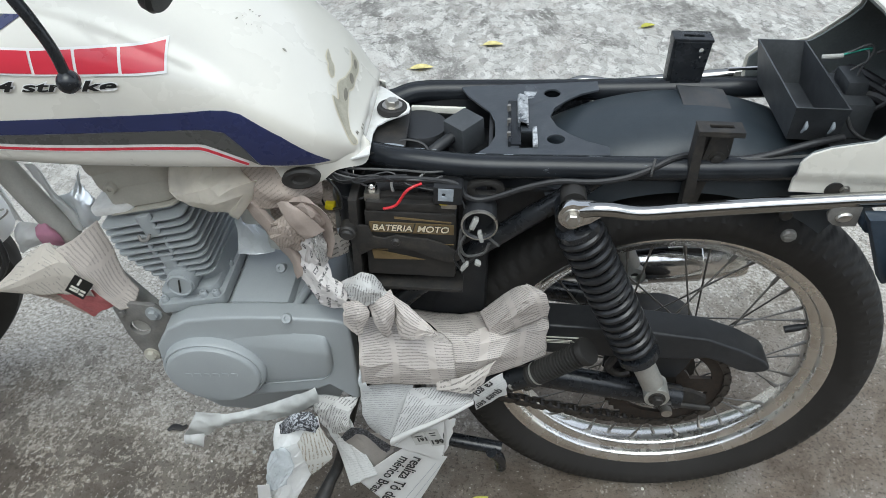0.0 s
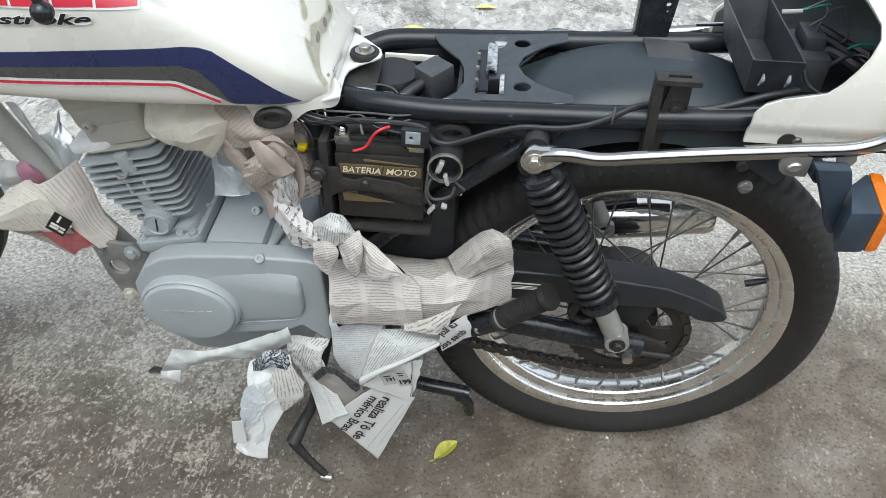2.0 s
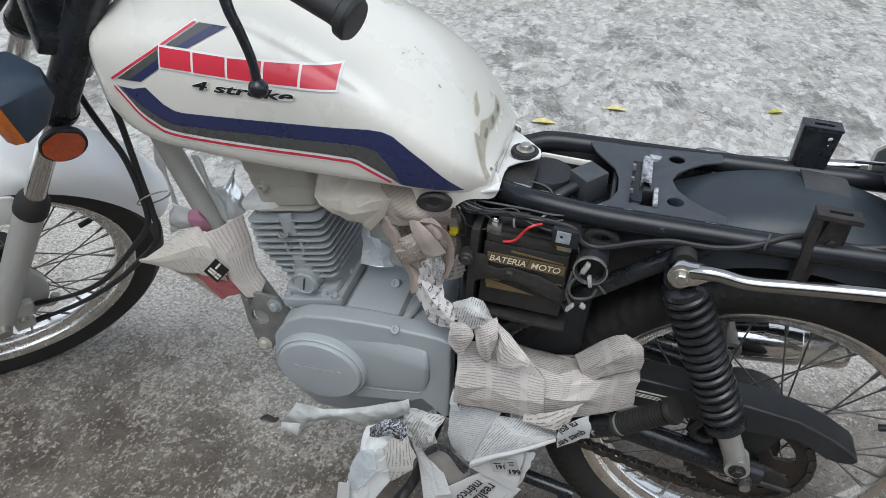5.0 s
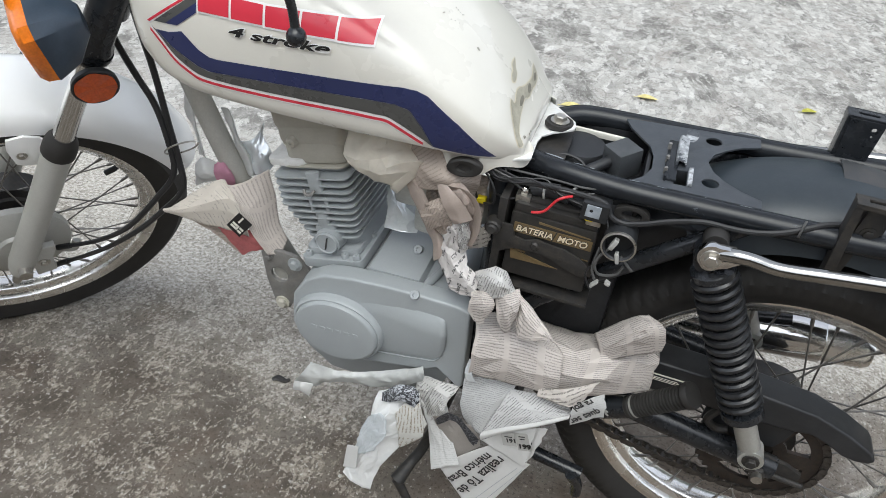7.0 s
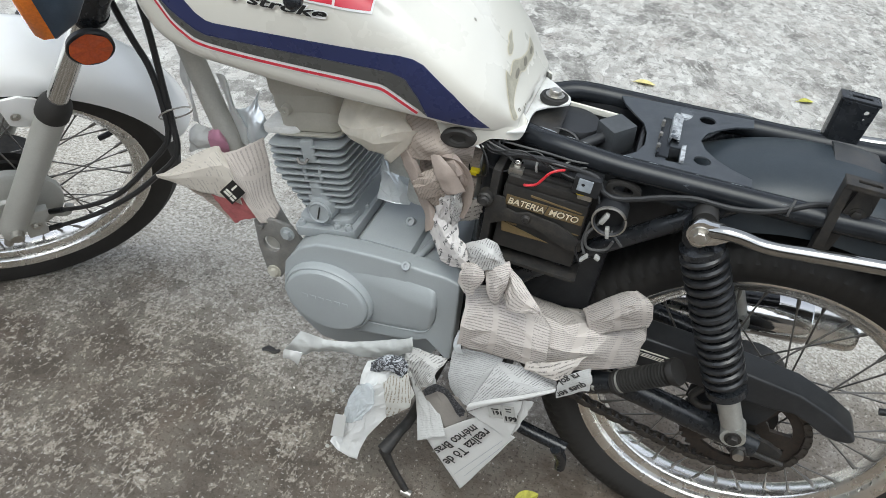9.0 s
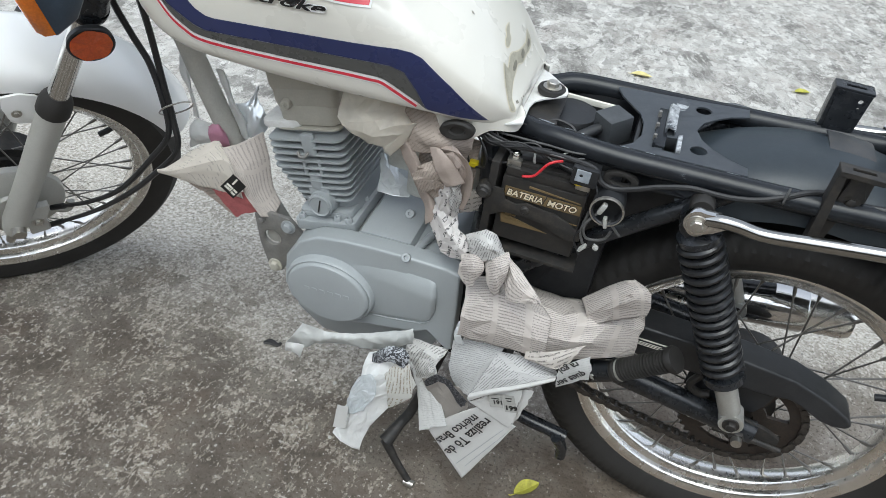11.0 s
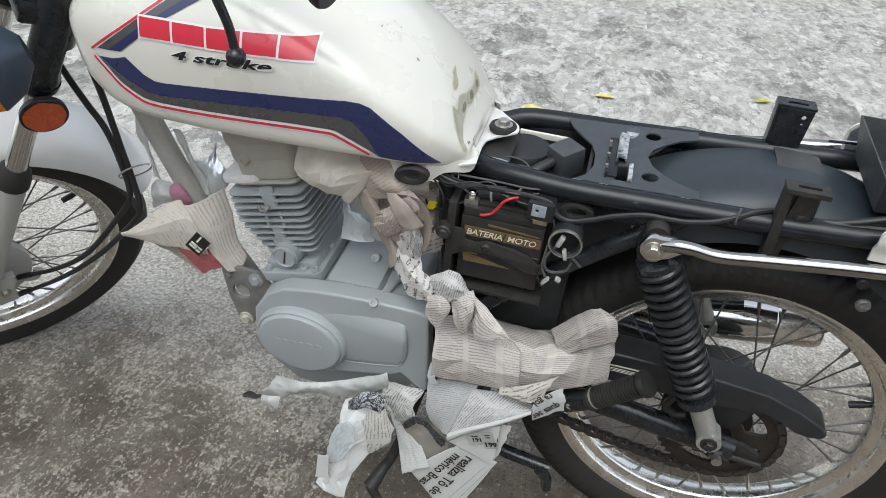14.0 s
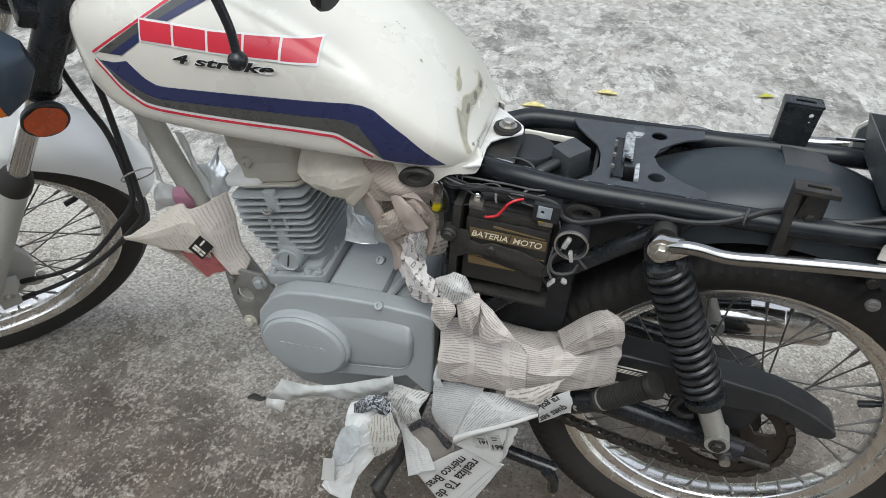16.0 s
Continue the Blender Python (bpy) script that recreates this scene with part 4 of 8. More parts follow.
part("loop_wire", tube([(-0.375, -0.055, 0.672), (-0.36, -0.045, 0.682), (-0.335, -0.05, 0.68), (-0.325, -0.068, 0.668)], 0.002, 8), WIRE, bike)
part("clip_strip", box(-0.36, -0.292, 0.047, 0.052, 0.665, 0.673, 0.001), LABEL, bike, "pale strip of torn paper")
gus = prism([(-0.402, -0.074), (-0.356, -0.066), (-0.3575, 0.028), (-0.366, 0.034), (-0.402, 0.020)], 0.0, 0.0022, 0.0007)
gus.transform(Matrix(((1, 0, 0, 0), (0, 0, 1, 0), (0.03, 1, 0, 0.691), (0, 0, 0, 1))))
gu = part("cross_gusset", gus, DARK, bike, "grimy gusset plate between the rails under the tank's tail")
scr = prism([(-0.388, -0.060), (-0.381, -0.052), (-0.368, -0.053), (-0.358, -0.056), (-0.3575, -0.064), (-0.366, -0.066), (-0.372, -0.063), (-0.379, -0.067)], 0.0022, 0.0027, 0.0)
scr.transform(Matrix(((1, 0, 0, 0), (0, 0, 1, 0), (0.03, 1, 0, 0.691), (0, 0, 0, 1))))
part("paint_scuff", scr, SCUFF, gu, "bluish grey scuffed patch")
part("oval_mount", merge(prism(ring_pts(-0.263, 0.655, 0.021, 24, 0.012), -0.098, -0.088, 0.002, holes=(ring_pts(-0.263, 0.655, 0.012, 24, 0.006),))), RUBBER, bike, "oval black rubber mount")

# ---- inner rear fender ----
def fender_arc(cx, cz, r, a0, a1, half, n=40, crown=0.03, thick=0.0025, lip=0.0):
    """A crowned fender bent round (cx, cz); angles in degrees from straight back, rising."""
    bm = bmesh.new()
    rows = []
    for i in range(n + 1):
        a = radians(a0 + (a1 - a0) * i / n)
        row = []
        for k in range(-8, 9):
            q = k / 8
            rr = r - crown * abs(q) ** 2.4 - (lip if abs(q) > 0.99 else 0)
            row.append(bm.verts.new((cx + rr * math.cos(a), half * math.sin(q * math.pi / 2), cz + rr * math.sin(a))))
        rows.append(row)
    for a, b in zip(rows, rows[1:]):
        for k in range(16):
            bm.faces.new((a[k], a[k + 1], b[k + 1], b[k]))
    bmesh.ops.recalc_face_normals(bm, faces=bm.faces)
    bmesh.ops.solidify(bm, geom=list(bm.faces), thickness=thick)
    return bm


part("rear_fender", fender_arc(-0.03, 0.409, 0.3055, 53, 126, 0.0845, crown=0.060), FENDERPL, bike, "matte black plastic inner rear fender")
def fender_strap():
    """A raised patch over the fender's crest, off centre, with a square near corner."""
    bm = fender_arc(-0.03, 0.409, 0.3078, 82.0, 92.2, 0.0265, n=10, crown=0.0035)
    bm.transform(Matrix.Translation((0, 0.026, -0.0012)))
    return bm


part("fender_seam", fender_strap(), FENDERDUST, bike, "raised patch greyed with brown dust")
part("front_mudguard", fender_arc(0.0, 0.305, 0.368, 118, 200, 0.056, crown=0.02), BLACKPL, bike, "black inner mudguard ahead of the rear wheel")
part("airbox", box(-0.425, -0.255, -0.055, 0.075, 0.35, 0.63, 0.012), BLACKPL, bike)
part("side_gusset", prism([(-0.42, 0.45), (-0.30, 0.52), (-0.20, 0.60), (-0.14, 0.66), (-0.24, 0.66), (-0.42, 0.66)], -0.048, -0.044, 0.001), BLACKPL, bike)


for s in (-1, 1):
    inner, outer = s * 0.083, s * (0.108 if s > 0 else 0.105)
    flip = Matrix(((1, 0, 0, 0), (0, 0, 1, 0), (0, 1, 0, 0), (0, 0, 0, 1)))
    holes = (ring_pts(-0.013, 0.744, 0.0030, 12), ring_pts(-0.013, 0.735, 0.0015, 8), ring_pts(-0.013, 0.698, 0.0030, 12)) if s > 0 else ()
    face = prism([(-0.044, 0.754), (-0.002, 0.754), (-0.006, 0.70), (-0.010, 0.645), (-0.034, 0.645), (-0.042, 0.70)] if s > 0 else [(-0.040, 0.754), (-0.004, 0.754), (-0.003, 0.72), (-0.004, 0.704), (-0.018, 0.690), (-0.024, 0.650), (-0.040, 0.650), (-0.040, 0.70)], inner - 0.0018, inner + 0.0018, 0.001, holes=holes)
    lo, hi = min(inner, outer), max(inner, outer)
    cap = prism([(-0.047, lo), (0.0, lo), (0.0, hi), (-0.047, hi)], 0.7535, 0.757, 0.001, holes=([(-0.034, lo + 0.009), (-0.010, lo + 0.009), (-0.010, lo + 0.015), (-0.034, lo + 0.015)],))
    cap.transform(flip)
    lip = merge(box(-0.047, 0.0, min(outer, outer - s * 0.003), max(outer, outer - s * 0.003), 0.7505 if s < 0 else 0.746, 0.7545, 0.001), prism([(-0.0475, 0.756), (-0.039, 0.756), (-0.036, 0.70), (-0.034, 0.648), (-0.046, 0.648), (-0.047, 0.70)], lo + 0.001, hi - 0.004, 0.001))
    whole = merge(face, cap, lip)
    if s < 0:
        whole.transform(Matrix.Translation((-0.003, 0, -0.0115)))
    br = part("seat_bracket", whole, BLACK if s > 0 else DARK, bike, "black folded steel seat bracket")
    if s < 0:
        part("brace", prism([(-0.031, 0.738), (-0.017, 0.738), (-0.014, 0.722), (-0.009, 0.712), (-0.012, 0.698), (-0.022, 0.688), (-0.030, 0.655), (-0.040, 0.630), (-0.046, 0.636), (-0.040, 0.668), (-0.036, 0.700)], -0.0905, -0.0865, 0.0012), DARK, br, "brown-stained steel brace")
        part("bolt", bolt(-0.0215, -0.0905, 0.704, 0.0060, 0.004), DARK, br)
    else:
        part("rail_glint", tube([(0.03, 0.10, 0.712), (0.075, 0.10, 0.716)], 0.0025, 8, 0), CHROME, br)

# ---- tool tray and tail ----
tb = bmesh.new()
ring = lambda x0, x1, y0, y1, z: [tb.verts.new(p) for p in ((x0, y0, z), (x1, y0, z), (x1, y1, z), (x0, y1, z))]
loops = [ring(0.062, 0.113, -0.048, 0.080, 0.706), ring(0.052, 0.108, -0.0705, 0.092, 0.757), ring(0.054, 0.106, -0.0685, 0.090, 0.757), ring(0.064, 0.111, -0.046, 0.078, 0.708)]
for a, b in zip(loops, loops[1:]):
    for k in range(4):
        tb.faces.new((a[k], a[(k + 1) % 4], b[(k + 1) % 4], b[k]))
tb.faces.new(loops[0])
tb.faces.new(loops[-1])
tray = part("tool_tray", tb, GREYPL, bike, "open rectangular black plastic tool tray", smooth=False)
for x in (0.070, 0.098):
    part("clip", tube([(x, -0.060, 0.722), (x + 0.001, -0.064, 0.731), (x + 0.001, -0.062, 0.737)], [0.0012, 0.0026, 0.0012], 8, 3), SCUFF, tray)
part("fuse_block", merge(box(0.118, 0.152, -0.035, 0.040, 0.700, 0.744, 0.007), box(0.122, 0.146, -0.016, 0.026, 0.742, 0.760, 0.005)), GREYPL, bike, "black rubber covered wiring block")
part("tail_base", box(0.11, 0.42, -0.09, 0.09, 0.660, 0.700, 0.01), BLACKPL, bike)


def cowl(far, inset=0.0, back=0.42):
    """The white tail cowl: a low side skirt that sweeps up into a hood, which reaches forward over the top."""
    bm = bmesh.new()
    edge_deg = [0, 2, 5, 8, 12, 17, 23, 30, 38, 45, 56, 70, 90]
    edge_x = [0.054, 0.056, 0.062, 0.078, 0.119, 0.131, 0.141, 0.151, 0.157, 0.155, 0.142, 0.125, 0.115]
    lines = [("wall", 0.684 + 0.0076 * k) for k in range(6)] + [("arch", d) for d in (2, 3.5, 5, 6.5, 8, 10, 12, 14.5, 17, 20, 23, 26.5, 30, 34, 38, 41.5, 45, 50, 56, 63, 70, 80, 90)]
    sg = 1 if far else -1
    rows = []
    for kind, v in lines:
        x0 = 0.053 if kind == "wall" else float(np.interp(v, edge_deg, edge_x))
        row = []
        for k in range(15):
            x = x0 + 0.003 * (inset > 0) + (back - x0) * (k / 14) ** 1.5
            a = 0.121 - inset - 0.06 * max(0, x - 0.22)
            b = 0.130 - inset + 0.10 * max(0, x - 0.15) - 0.25 * max(0, x - 0.28)
            if kind == "wall":
                row.append((x, a - (0.005 if v < 0.706 else 0.0), v))
            else:
                c = max(0.0, math.cos(radians(v)))
                row.append((x, a * c ** 0.8, 0.722 + b * math.sin(radians(v))))
        rows.append([bm.verts.new((p[0], sg * p[1], p[2])) for p in row])
    for p, q in zip(rows, rows[1:]):
        for k in range(len(p) - 1):
            bm.faces.new((p[k], p[k + 1], q[k + 1], q[k]))
    bmesh.ops.recalc_face_normals(bm, faces=bm.faces)
    bmesh.ops.solidify(bm, geom=list(bm.faces), thickness=0.003)
    return bm


tail = part("tail_cowl", cowl(False), TANK, bike, "white tail cowl with an upswept edge")
part("cowl_side", cowl(True), TANK, tail)
part("cowl_lining", cowl(False, 0.005), LINING, tail)
part("cowl_lining", cowl(True, 0.005), LINING, tail)
part("cowl_notch", disc(0.010, -0.110, -0.1172, 0.098, 0.688, 24, 0.0005), DARK, tail)
part("notch_screw", bolt(0.108, -0.1172, 0.690, 0.0035, 0.002), STEEL, tail)
for m, r, pts in (
    (WHITEPL, 0.0026, [(0.093, 0.004, 0.7785), (0.103, 0.002, 0.7805), (0.113, 0.0, 0.7825)]),
    (GREENWIRE, 0.0011, [(0.108, 0.0, 0.782), (0.127, 0.0, 0.789), (0.140, 0.002, 0.791), (0.150, 0.02, 0.780)]),
    (GREYWIRE, 0.0012, [(0.108, 0.004, 0.780), (0.120, 0.0, 0.788), (0.133, 0.0, 0.7955), (0.1405, 0.0, 0.7945), (0.1425, 0.0, 0.787), (0.139, 0.0, 0.775), (0.136, 0.0, 0.765), (0.137, 0.0, 0.752)]),
    (GREYWIRE, 0.0012, [(0.112, 0.0, 0.781), (0.128, 0.004, 0.7865), (0.137, 0.0, 0.7885), (0.138, -0.004, 0.780), (0.132, 0.0, 0.771), (0.126, 0.0, 0.766)]),
    (GREYWIRE, 0.0014, [(0.146, 0.0, 0.7865), (0.153, 0.0, 0.7895), (0.158, 0.0, 0.786), (0.164, 0.0, 0.776), (0.170, 0.0, 0.765), (0.171, 0.0, 0.753), (0.164, 0.004, 0.742)]),
    (GREENWIRE, 0.0016, [(0.172, -0.01, 0.746), (0.185, -0.01, 0.752), (0.197, -0.01, 0.753), (0.215, -0.01, 0.748)]),
    (WIRE, 0.0025, [(0.150, -0.03, 0.735), (0.168, -0.03, 0.748), (0.190, -0.02, 0.742), (0.21, -0.02, 0.725)]),
    (WIRE, 0.0022, [(0.118, -0.045, 0.735), (0.126, -0.055, 0.722), (0.145, -0.062, 0.716), (0.170, -0.060, 0.722)]),
):
    part("tail_wire", tube(pts, r, 8), m, bike)
for k in range(3):
    y = -0.02 + 0.03 * k
    part("harness", tube([(0.12, y, 0.725), (0.150, y + 0.01, 0.742), (0.18, y - 0.02, 0.738), (0.22, y, 0.715)], 0.006, 8), WIRE, bike)

# ---- grab rail ----
bar = [(-0.173, -0.131, 0.657), (-0.158, -0.136, 0.663), (-0.144, -0.139, 0.667), (-0.128, -0.139, 0.667), (-0.106, -0.139, 0.6645), (-0.085, -0.139, 0.666), (-0.057, -0.139, 0.6705), (0.015, -0.139, 0.681), (0.10, -0.139, 0.692), (0.165, -0.139, 0.702), (0.20, -0.139, 0.728), (0.225, -0.136, 0.775), (0.25, -0.13, 0.82), (0.29, -0.10, 0.855), (0.32, 0.0, 0.865)]
bar += [(x, -y, z) for x, y, z in bar[-2::-1]]
grab = part("grab_rail", tube(bar, 0.0082, 18, 6), RAILCHROME, bike, "chromed tubular grab rail")
part("rail_end", prism([(-0.170 + 0.0155 * math.cos(radians(q)), 0.657 + 0.0160 * math.sin(radians(q))) for q in range(70, 301, 23)] + [(-0.150, 0.649), (-0.138, 0.659), (-0.136, 0.668), (-0.150, 0.673)], -0.141, -0.130, 0.003, holes=([(-0.160, 0.660), (-0.153, 0.664), (-0.155, 0.669), (-0.163, 0.667)],)), CHROME, grab, "flattened chrome end with a slot")
part("rail_end_bolt", bolt(-0.170, -0.141, 0.656, 0.0075, 0.007), STEEL, grab)
part("rail_lug", prism([(0.117, 0.697), (0.092, 0.695), (0.0865, 0.688), (0.085, 0.679), (0.088, 0.671), (0.094, 0.666), (0.102, 0.664), (0.118, 0.665)], -0.1465, -0.1425, 0.0012), LUG, grab, "grey steel lug with an oval bolt")
ob_ = bmesh.new()
revolve(ob_, [(0, 0), (0.0062, 0), (0.0066, 0.002), (0.0050, 0.0042), (0, 0.0030)], 20, Matrix.Translation((0.1015, -0.1465, 0.6775)) @ Matrix.Rotation(radians(-14), 4, "Y") @ Matrix.Diagonal((1.25, 1, 0.85, 1)) @ SIDE)
part("lug_bolt", ob_, STEEL, grab)
part("rail_lug", prism([(0.140, 0.700), (0.153, 0.702), (0.161, 0.696), (0.163, 0.688), (0.158, 0.679), (0.146, 0.672)], -0.1450, -0.1420, 0.001), LUG, grab, "grey steel lug behind the signal's stalk")
part("fender_bolt", merge(disc(0.0085, -0.085, -0.0905, 0.085, 0.602, 20), box(0.0785, 0.0915, -0.0925, -0.0900, 0.6010, 0.6030, 0.0003)), MOUNT, bike)
part("fender_bolt", disc(0.0075, -0.085, -0.089, 0.074, 0.631, 20), DARK, bike)


def signal(name, m, body_label):
    """A turn signal: stalk, wedge-shaped housing along local x, lens facing +x."""
    housing = bmesh.new()
    def quad_ring(x, hy, zt, zb, c):
        pts = [(-hy + c, zt), (hy - c, zt), (hy, zt - c), (hy, zb + c), (hy - c, zb), (-hy + c, zb), (-hy, zb + c), (-hy, zt - c)]
        return [housing.verts.new((x, y, z)) for y, z in pts]
    rings = [quad_ring(-0.042, 0.016, 0.012, -0.018, 0.006), quad_ring(-0.020, 0.036, 0.034, -0.040, 0.010), quad_ring(0.008, 0.044, 0.040, -0.050, 0.012)]
    for a, b in zip(rings, rings[1:]):
        for k in range(8):
            housing.faces.new((a[k], a[(k + 1) % 8], b[(k + 1) % 8], b[k]))
    housing.faces.new(rings[0])
    housing.faces.new(rings[-1])
    soften(housing, 0.002)
    housing.transform(m)
    ob = part(name, housing, BLUEBLK, bike, body_label)
    lensm = bmesh.new()
    rings = []
    for x, g in ((0.0082, 0.0), (0.020, 0.001), (0.027, 0.006), (0.030, 0.014)):
        hy, zt, zb, c = 0.0435 - g, 0.0395 - g, -0.0495 + g, 0.012
        pts = [(-hy + c, zt), (hy - c, zt), (hy, zt - c), (hy, zb + c), (hy - c, zb), (-hy + c, zb), (-hy, zb + c), (-hy, zt - c)]
        rings.append([lensm.verts.new((x, y, z)) for y, z in pts])
    for a, b in zip(rings, rings[1:]):
        for k in range(8):
            lensm.faces.new((a[k], a[(k + 1) % 8], b[(k + 1) % 8], b[k]))
    lensm.faces.new(rings[-1])
    lensm.faces.new(rings[0])
    lensm.transform(m)
    part("lens", lensm, ORANGE, ob, "orange plastic lens")
    return ob


def plan(outline, z0, z1, bevel):
    """An outline in x and y, extruded upwards."""
    q = prism(outline, z0, z1, bevel)
    q.transform(Matrix(((1, 0, 0, 0), (0, 0, 1, 0), (0, 1, 0, 0), (0, 0, 0, 1))))
    return q


sig = part("rear_turn_signal", plan([(0.146, -0.206), (0.180, -0.203), (0.188, -0.130), (0.162, -0.156)], 0.612, 0.667, 0.005), BLUEBLK, bike, "dark blue-black turn signal with an orange lens")
part("lens", plan([(0.1802, -0.2025), (0.195, -0.200), (0.203, -0.132), (0.1882, -0.1305)], 0.6125, 0.6665, 0.004), ORANGE, sig, "orange plastic lens")
part("stalk", prism([(0.115, 0.690), (0.151, 0.692), (0.158, 0.673), (0.157, 0.653), (0.168, 0.609), (0.157, 0.605), (0.135, 0.650)], -0.168, -0.150, 0.004), BLUEBLK, sig)
part("mount_tube", tube([(0.128, -0.10, 0.668), (0.130, -0.152, 0.672)], 0.010, 12, 0), BLUEBLK, sig)

# ---- wheels ----
def wheel(name, m, tread_r, tread_w, grooves, label):
    """A spoked wheel about local z (towards the near side), placed by m; tyre, rim, hub and each spoke are parts of it."""
    hub = bmesh.new()
    revolve(hub, [(0, -0.062), (0.05, -0.062), (0.064, -0.055), (0.066, -0.012), (0.052, -0.008), (0.050, -0.002), (0.030, 0.004), (0.028, 0.026), (0.052, 0.030), (0.052, 0.037), (0.026, 0.040), (0.0, 0.046)], 40)
    hub.transform(m)
    w = part(name, hub, DARK, bike, label)
    half = tread_w / 2
    prof = [(0.232, 0.024), (0.2365, 0.0295), (0.244, 0.0335), (0.258, half * 0.93), (0.270, half), (0.280, half * 0.985), (tread_r - 0.020, half * 0.90), (tread_r - 0.0125, half * 0.80), (tread_r - 0.0075, half * 0.66), (tread_r - 0.004, half * 0.5), (tread_r - 0.0015, half * 0.3), (tread_r, half * 0.12)]
    prof = prof + [(r, -h) for r, h in reversed(prof)]
    n = 600 if grooves else 360
    ty = bmesh.new()
    rings = []
    for k in range(n):
        a = 2 * math.pi * k / n
        ring = []
        for j, (r, h) in enumerate(prof):
            rr = r
            depth = min(j, len(prof) - 1 - j)
            if depth >= 6 and grooves:
                side = 1 if j < len(prof) / 2 else -1
                ph = (k + depth * 1.7 + (3 if side > 0 else 0)) % 7
                if ph < 1.6 and depth < 11:
                    rr -= 0.0030
            elif depth == 9:
                rr -= 0.004
            if grooves and 5 <= depth <= 7 and (k + depth * 1.7 + (3 if j < len(prof) / 2 else 0)) % 7 < 1.6:
                h *= 0.955
            ring.append(ty.verts.new((rr * math.cos(a), rr * math.sin(a), h)))
        rings.append(ring)
    for k in range(n):
        a, b = rings[k], rings[(k + 1) % n]
        for j in range(len(prof) - 1):
            ty.faces.new((a[j], a[j + 1], b[j + 1], b[j]))
    ty.transform(m)
    part("tyre", ty, RUBBER, w, "black rubber tyre with a grooved tread")
    rim = bmesh.new()
    half_prof = [(0.2425, 0.0310), (0.2420, 0.0330), (0.2385, 0.0330), (0.2335, 0.0300), (0.2290, 0.0285), (0.2265, 0.0260), (0.2250, 0.0190), (0.2150, 0.0160), (0.2115, 0.0120), (0.2105, 0.0)]
    revolve(rim, half_prof + [(r, -h) for r, h in reversed(half_prof[:-1])], 120)
    rim.transform(m)
    part("rim", rim, OLDCHROME, w, "dull chromed steel rim")
    for k in range(36):
        out = 1 if k % 2 else -1
        cross = 1 if (k // 2) % 2 else -1
        a = 2 * math.pi * k / 36
        hub_a = a + cross * radians(62 if out > 0 else 50)
        hr = 0.049 if out > 0 else 0.060
        p = Vector((hr * math.cos(hub_a), hr * math.sin(hub_a), 0.034 if out > 0 else -0.014))
        q = Vector((0.2105 * math.cos(a), 0.2105 * math.sin(a), 0.004 * out))
        s = bmesh.new()
        d = (q - p).normalized()
        sweep(s, [p, q - d * 0.016], 0.0014, 6, 0)
        sweep(s, [q - d * 0.017, q - d * 0.012, q + d * 0.002], [0.0022, 0.0028, 0.0028], 6, 0)
        s.transform(m)
        part("spoke", s, SPOKE, w)
    va = bmesh.new()
    sweep(va, [(0.212, 0, 0), (0.202, 0, 0)], 0.0042, 10, 0)
    sweep(va, [(0.203, 0, 0), (0.182, 0, 0)], 0.0052, 10, 0)
    va.transform(m @ Matrix.Rotation(radians(18.0), 4, "Z"))
    part("valve", va, BLACKPL, w, "black valve cap")
    return w


REAR = Matrix.Translation((0, 0, 0.305)) @ SIDE
rear = wheel("rear_wheel", REAR, 0.308, 0.094, True, "rear spoked wheel with a black hub")
FWHEEL = FRONT @ Matrix.Translation((-1.30, 0, 0.2925)) @ SIDE
front = wheel("front_wheel", FWHEEL, 0.302, 0.080, False, "front spoked wheel turned to the left")
bd = bmesh.new()
revolve(bd, [(0.0, 0.036), (0.080, 0.036), (0.086, 0.040), (0.086, 0.052), (0.079, 0.058), (0.034, 0.062), (0.030, 0.068), (0.0, 0.069)], 48)
bd.transform(FWHEEL)
part("brake_plate", bd, FORK, front, "grey cast drum brake plate")
arm = bmesh.new()
sweep(arm, [(0.045, -0.03, 0.06), (0.075, -0.05, 0.062), (0.088, -0.028, 0.062)], 0.008, 8, 4, flat=0.6)
arm.transform(FWHEEL)
part("brake_arm", arm, FORK, front)

# sprocket, chain, guard
spk = bmesh.new()
teeth = []
for k in range(43 * 4):
    a = 2 * math.pi * k / (43 * 4)
    r = 0.0885 if k % 4 in (0, 1) else 0.0835
    teeth.append((0.003 + r * math.cos(a), 0.308 + r * math.sin(a)))
win = []
for k in range(5):
    a0, a1 = radians(72 * k + 12), radians(72 * k + 60)
    arc = [(0.003 + 0.066 * math.cos(a), 0.308 + 0.066 * math.sin(a)) for a in np.linspace(a0, a1, 9)]
    arc += [(0.003 + 0.036 * math.cos(a), 0.308 + 0.036 * math.sin(a)) for a in np.linspace(a1 - 0.15, a0 + 0.15, 6)]
    win.append(arc)
spk = prism(teeth, -0.066, -0.060, 0, holes=tuple(win) + (ring_pts(0.003, 0.308, 0.018, 16),))
sprocket = part("sprocket", spk, RUST, rear, "rusty steel rear sprocket", smooth=False)
pth = [Vector((-0.400, -0.063, 0.330)), Vector((-0.30, -0.063, 0.286)), Vector((-0.215, -0.063, 0.254)), Vector((-0.115, -0.063, 0.232)), Vector((-0.04, -0.063, 0.221)), Vector((0.003, -0.063, 0.2215))]
pth = smooth_path(pth, 20)
pth += [Vector((0.003 + 0.0865 * math.cos(a), -0.063, 0.308 + 0.0865 * math.sin(a))) for a in np.linspace(-math.pi / 2, math.pi / 2 + 0.1, 60)]
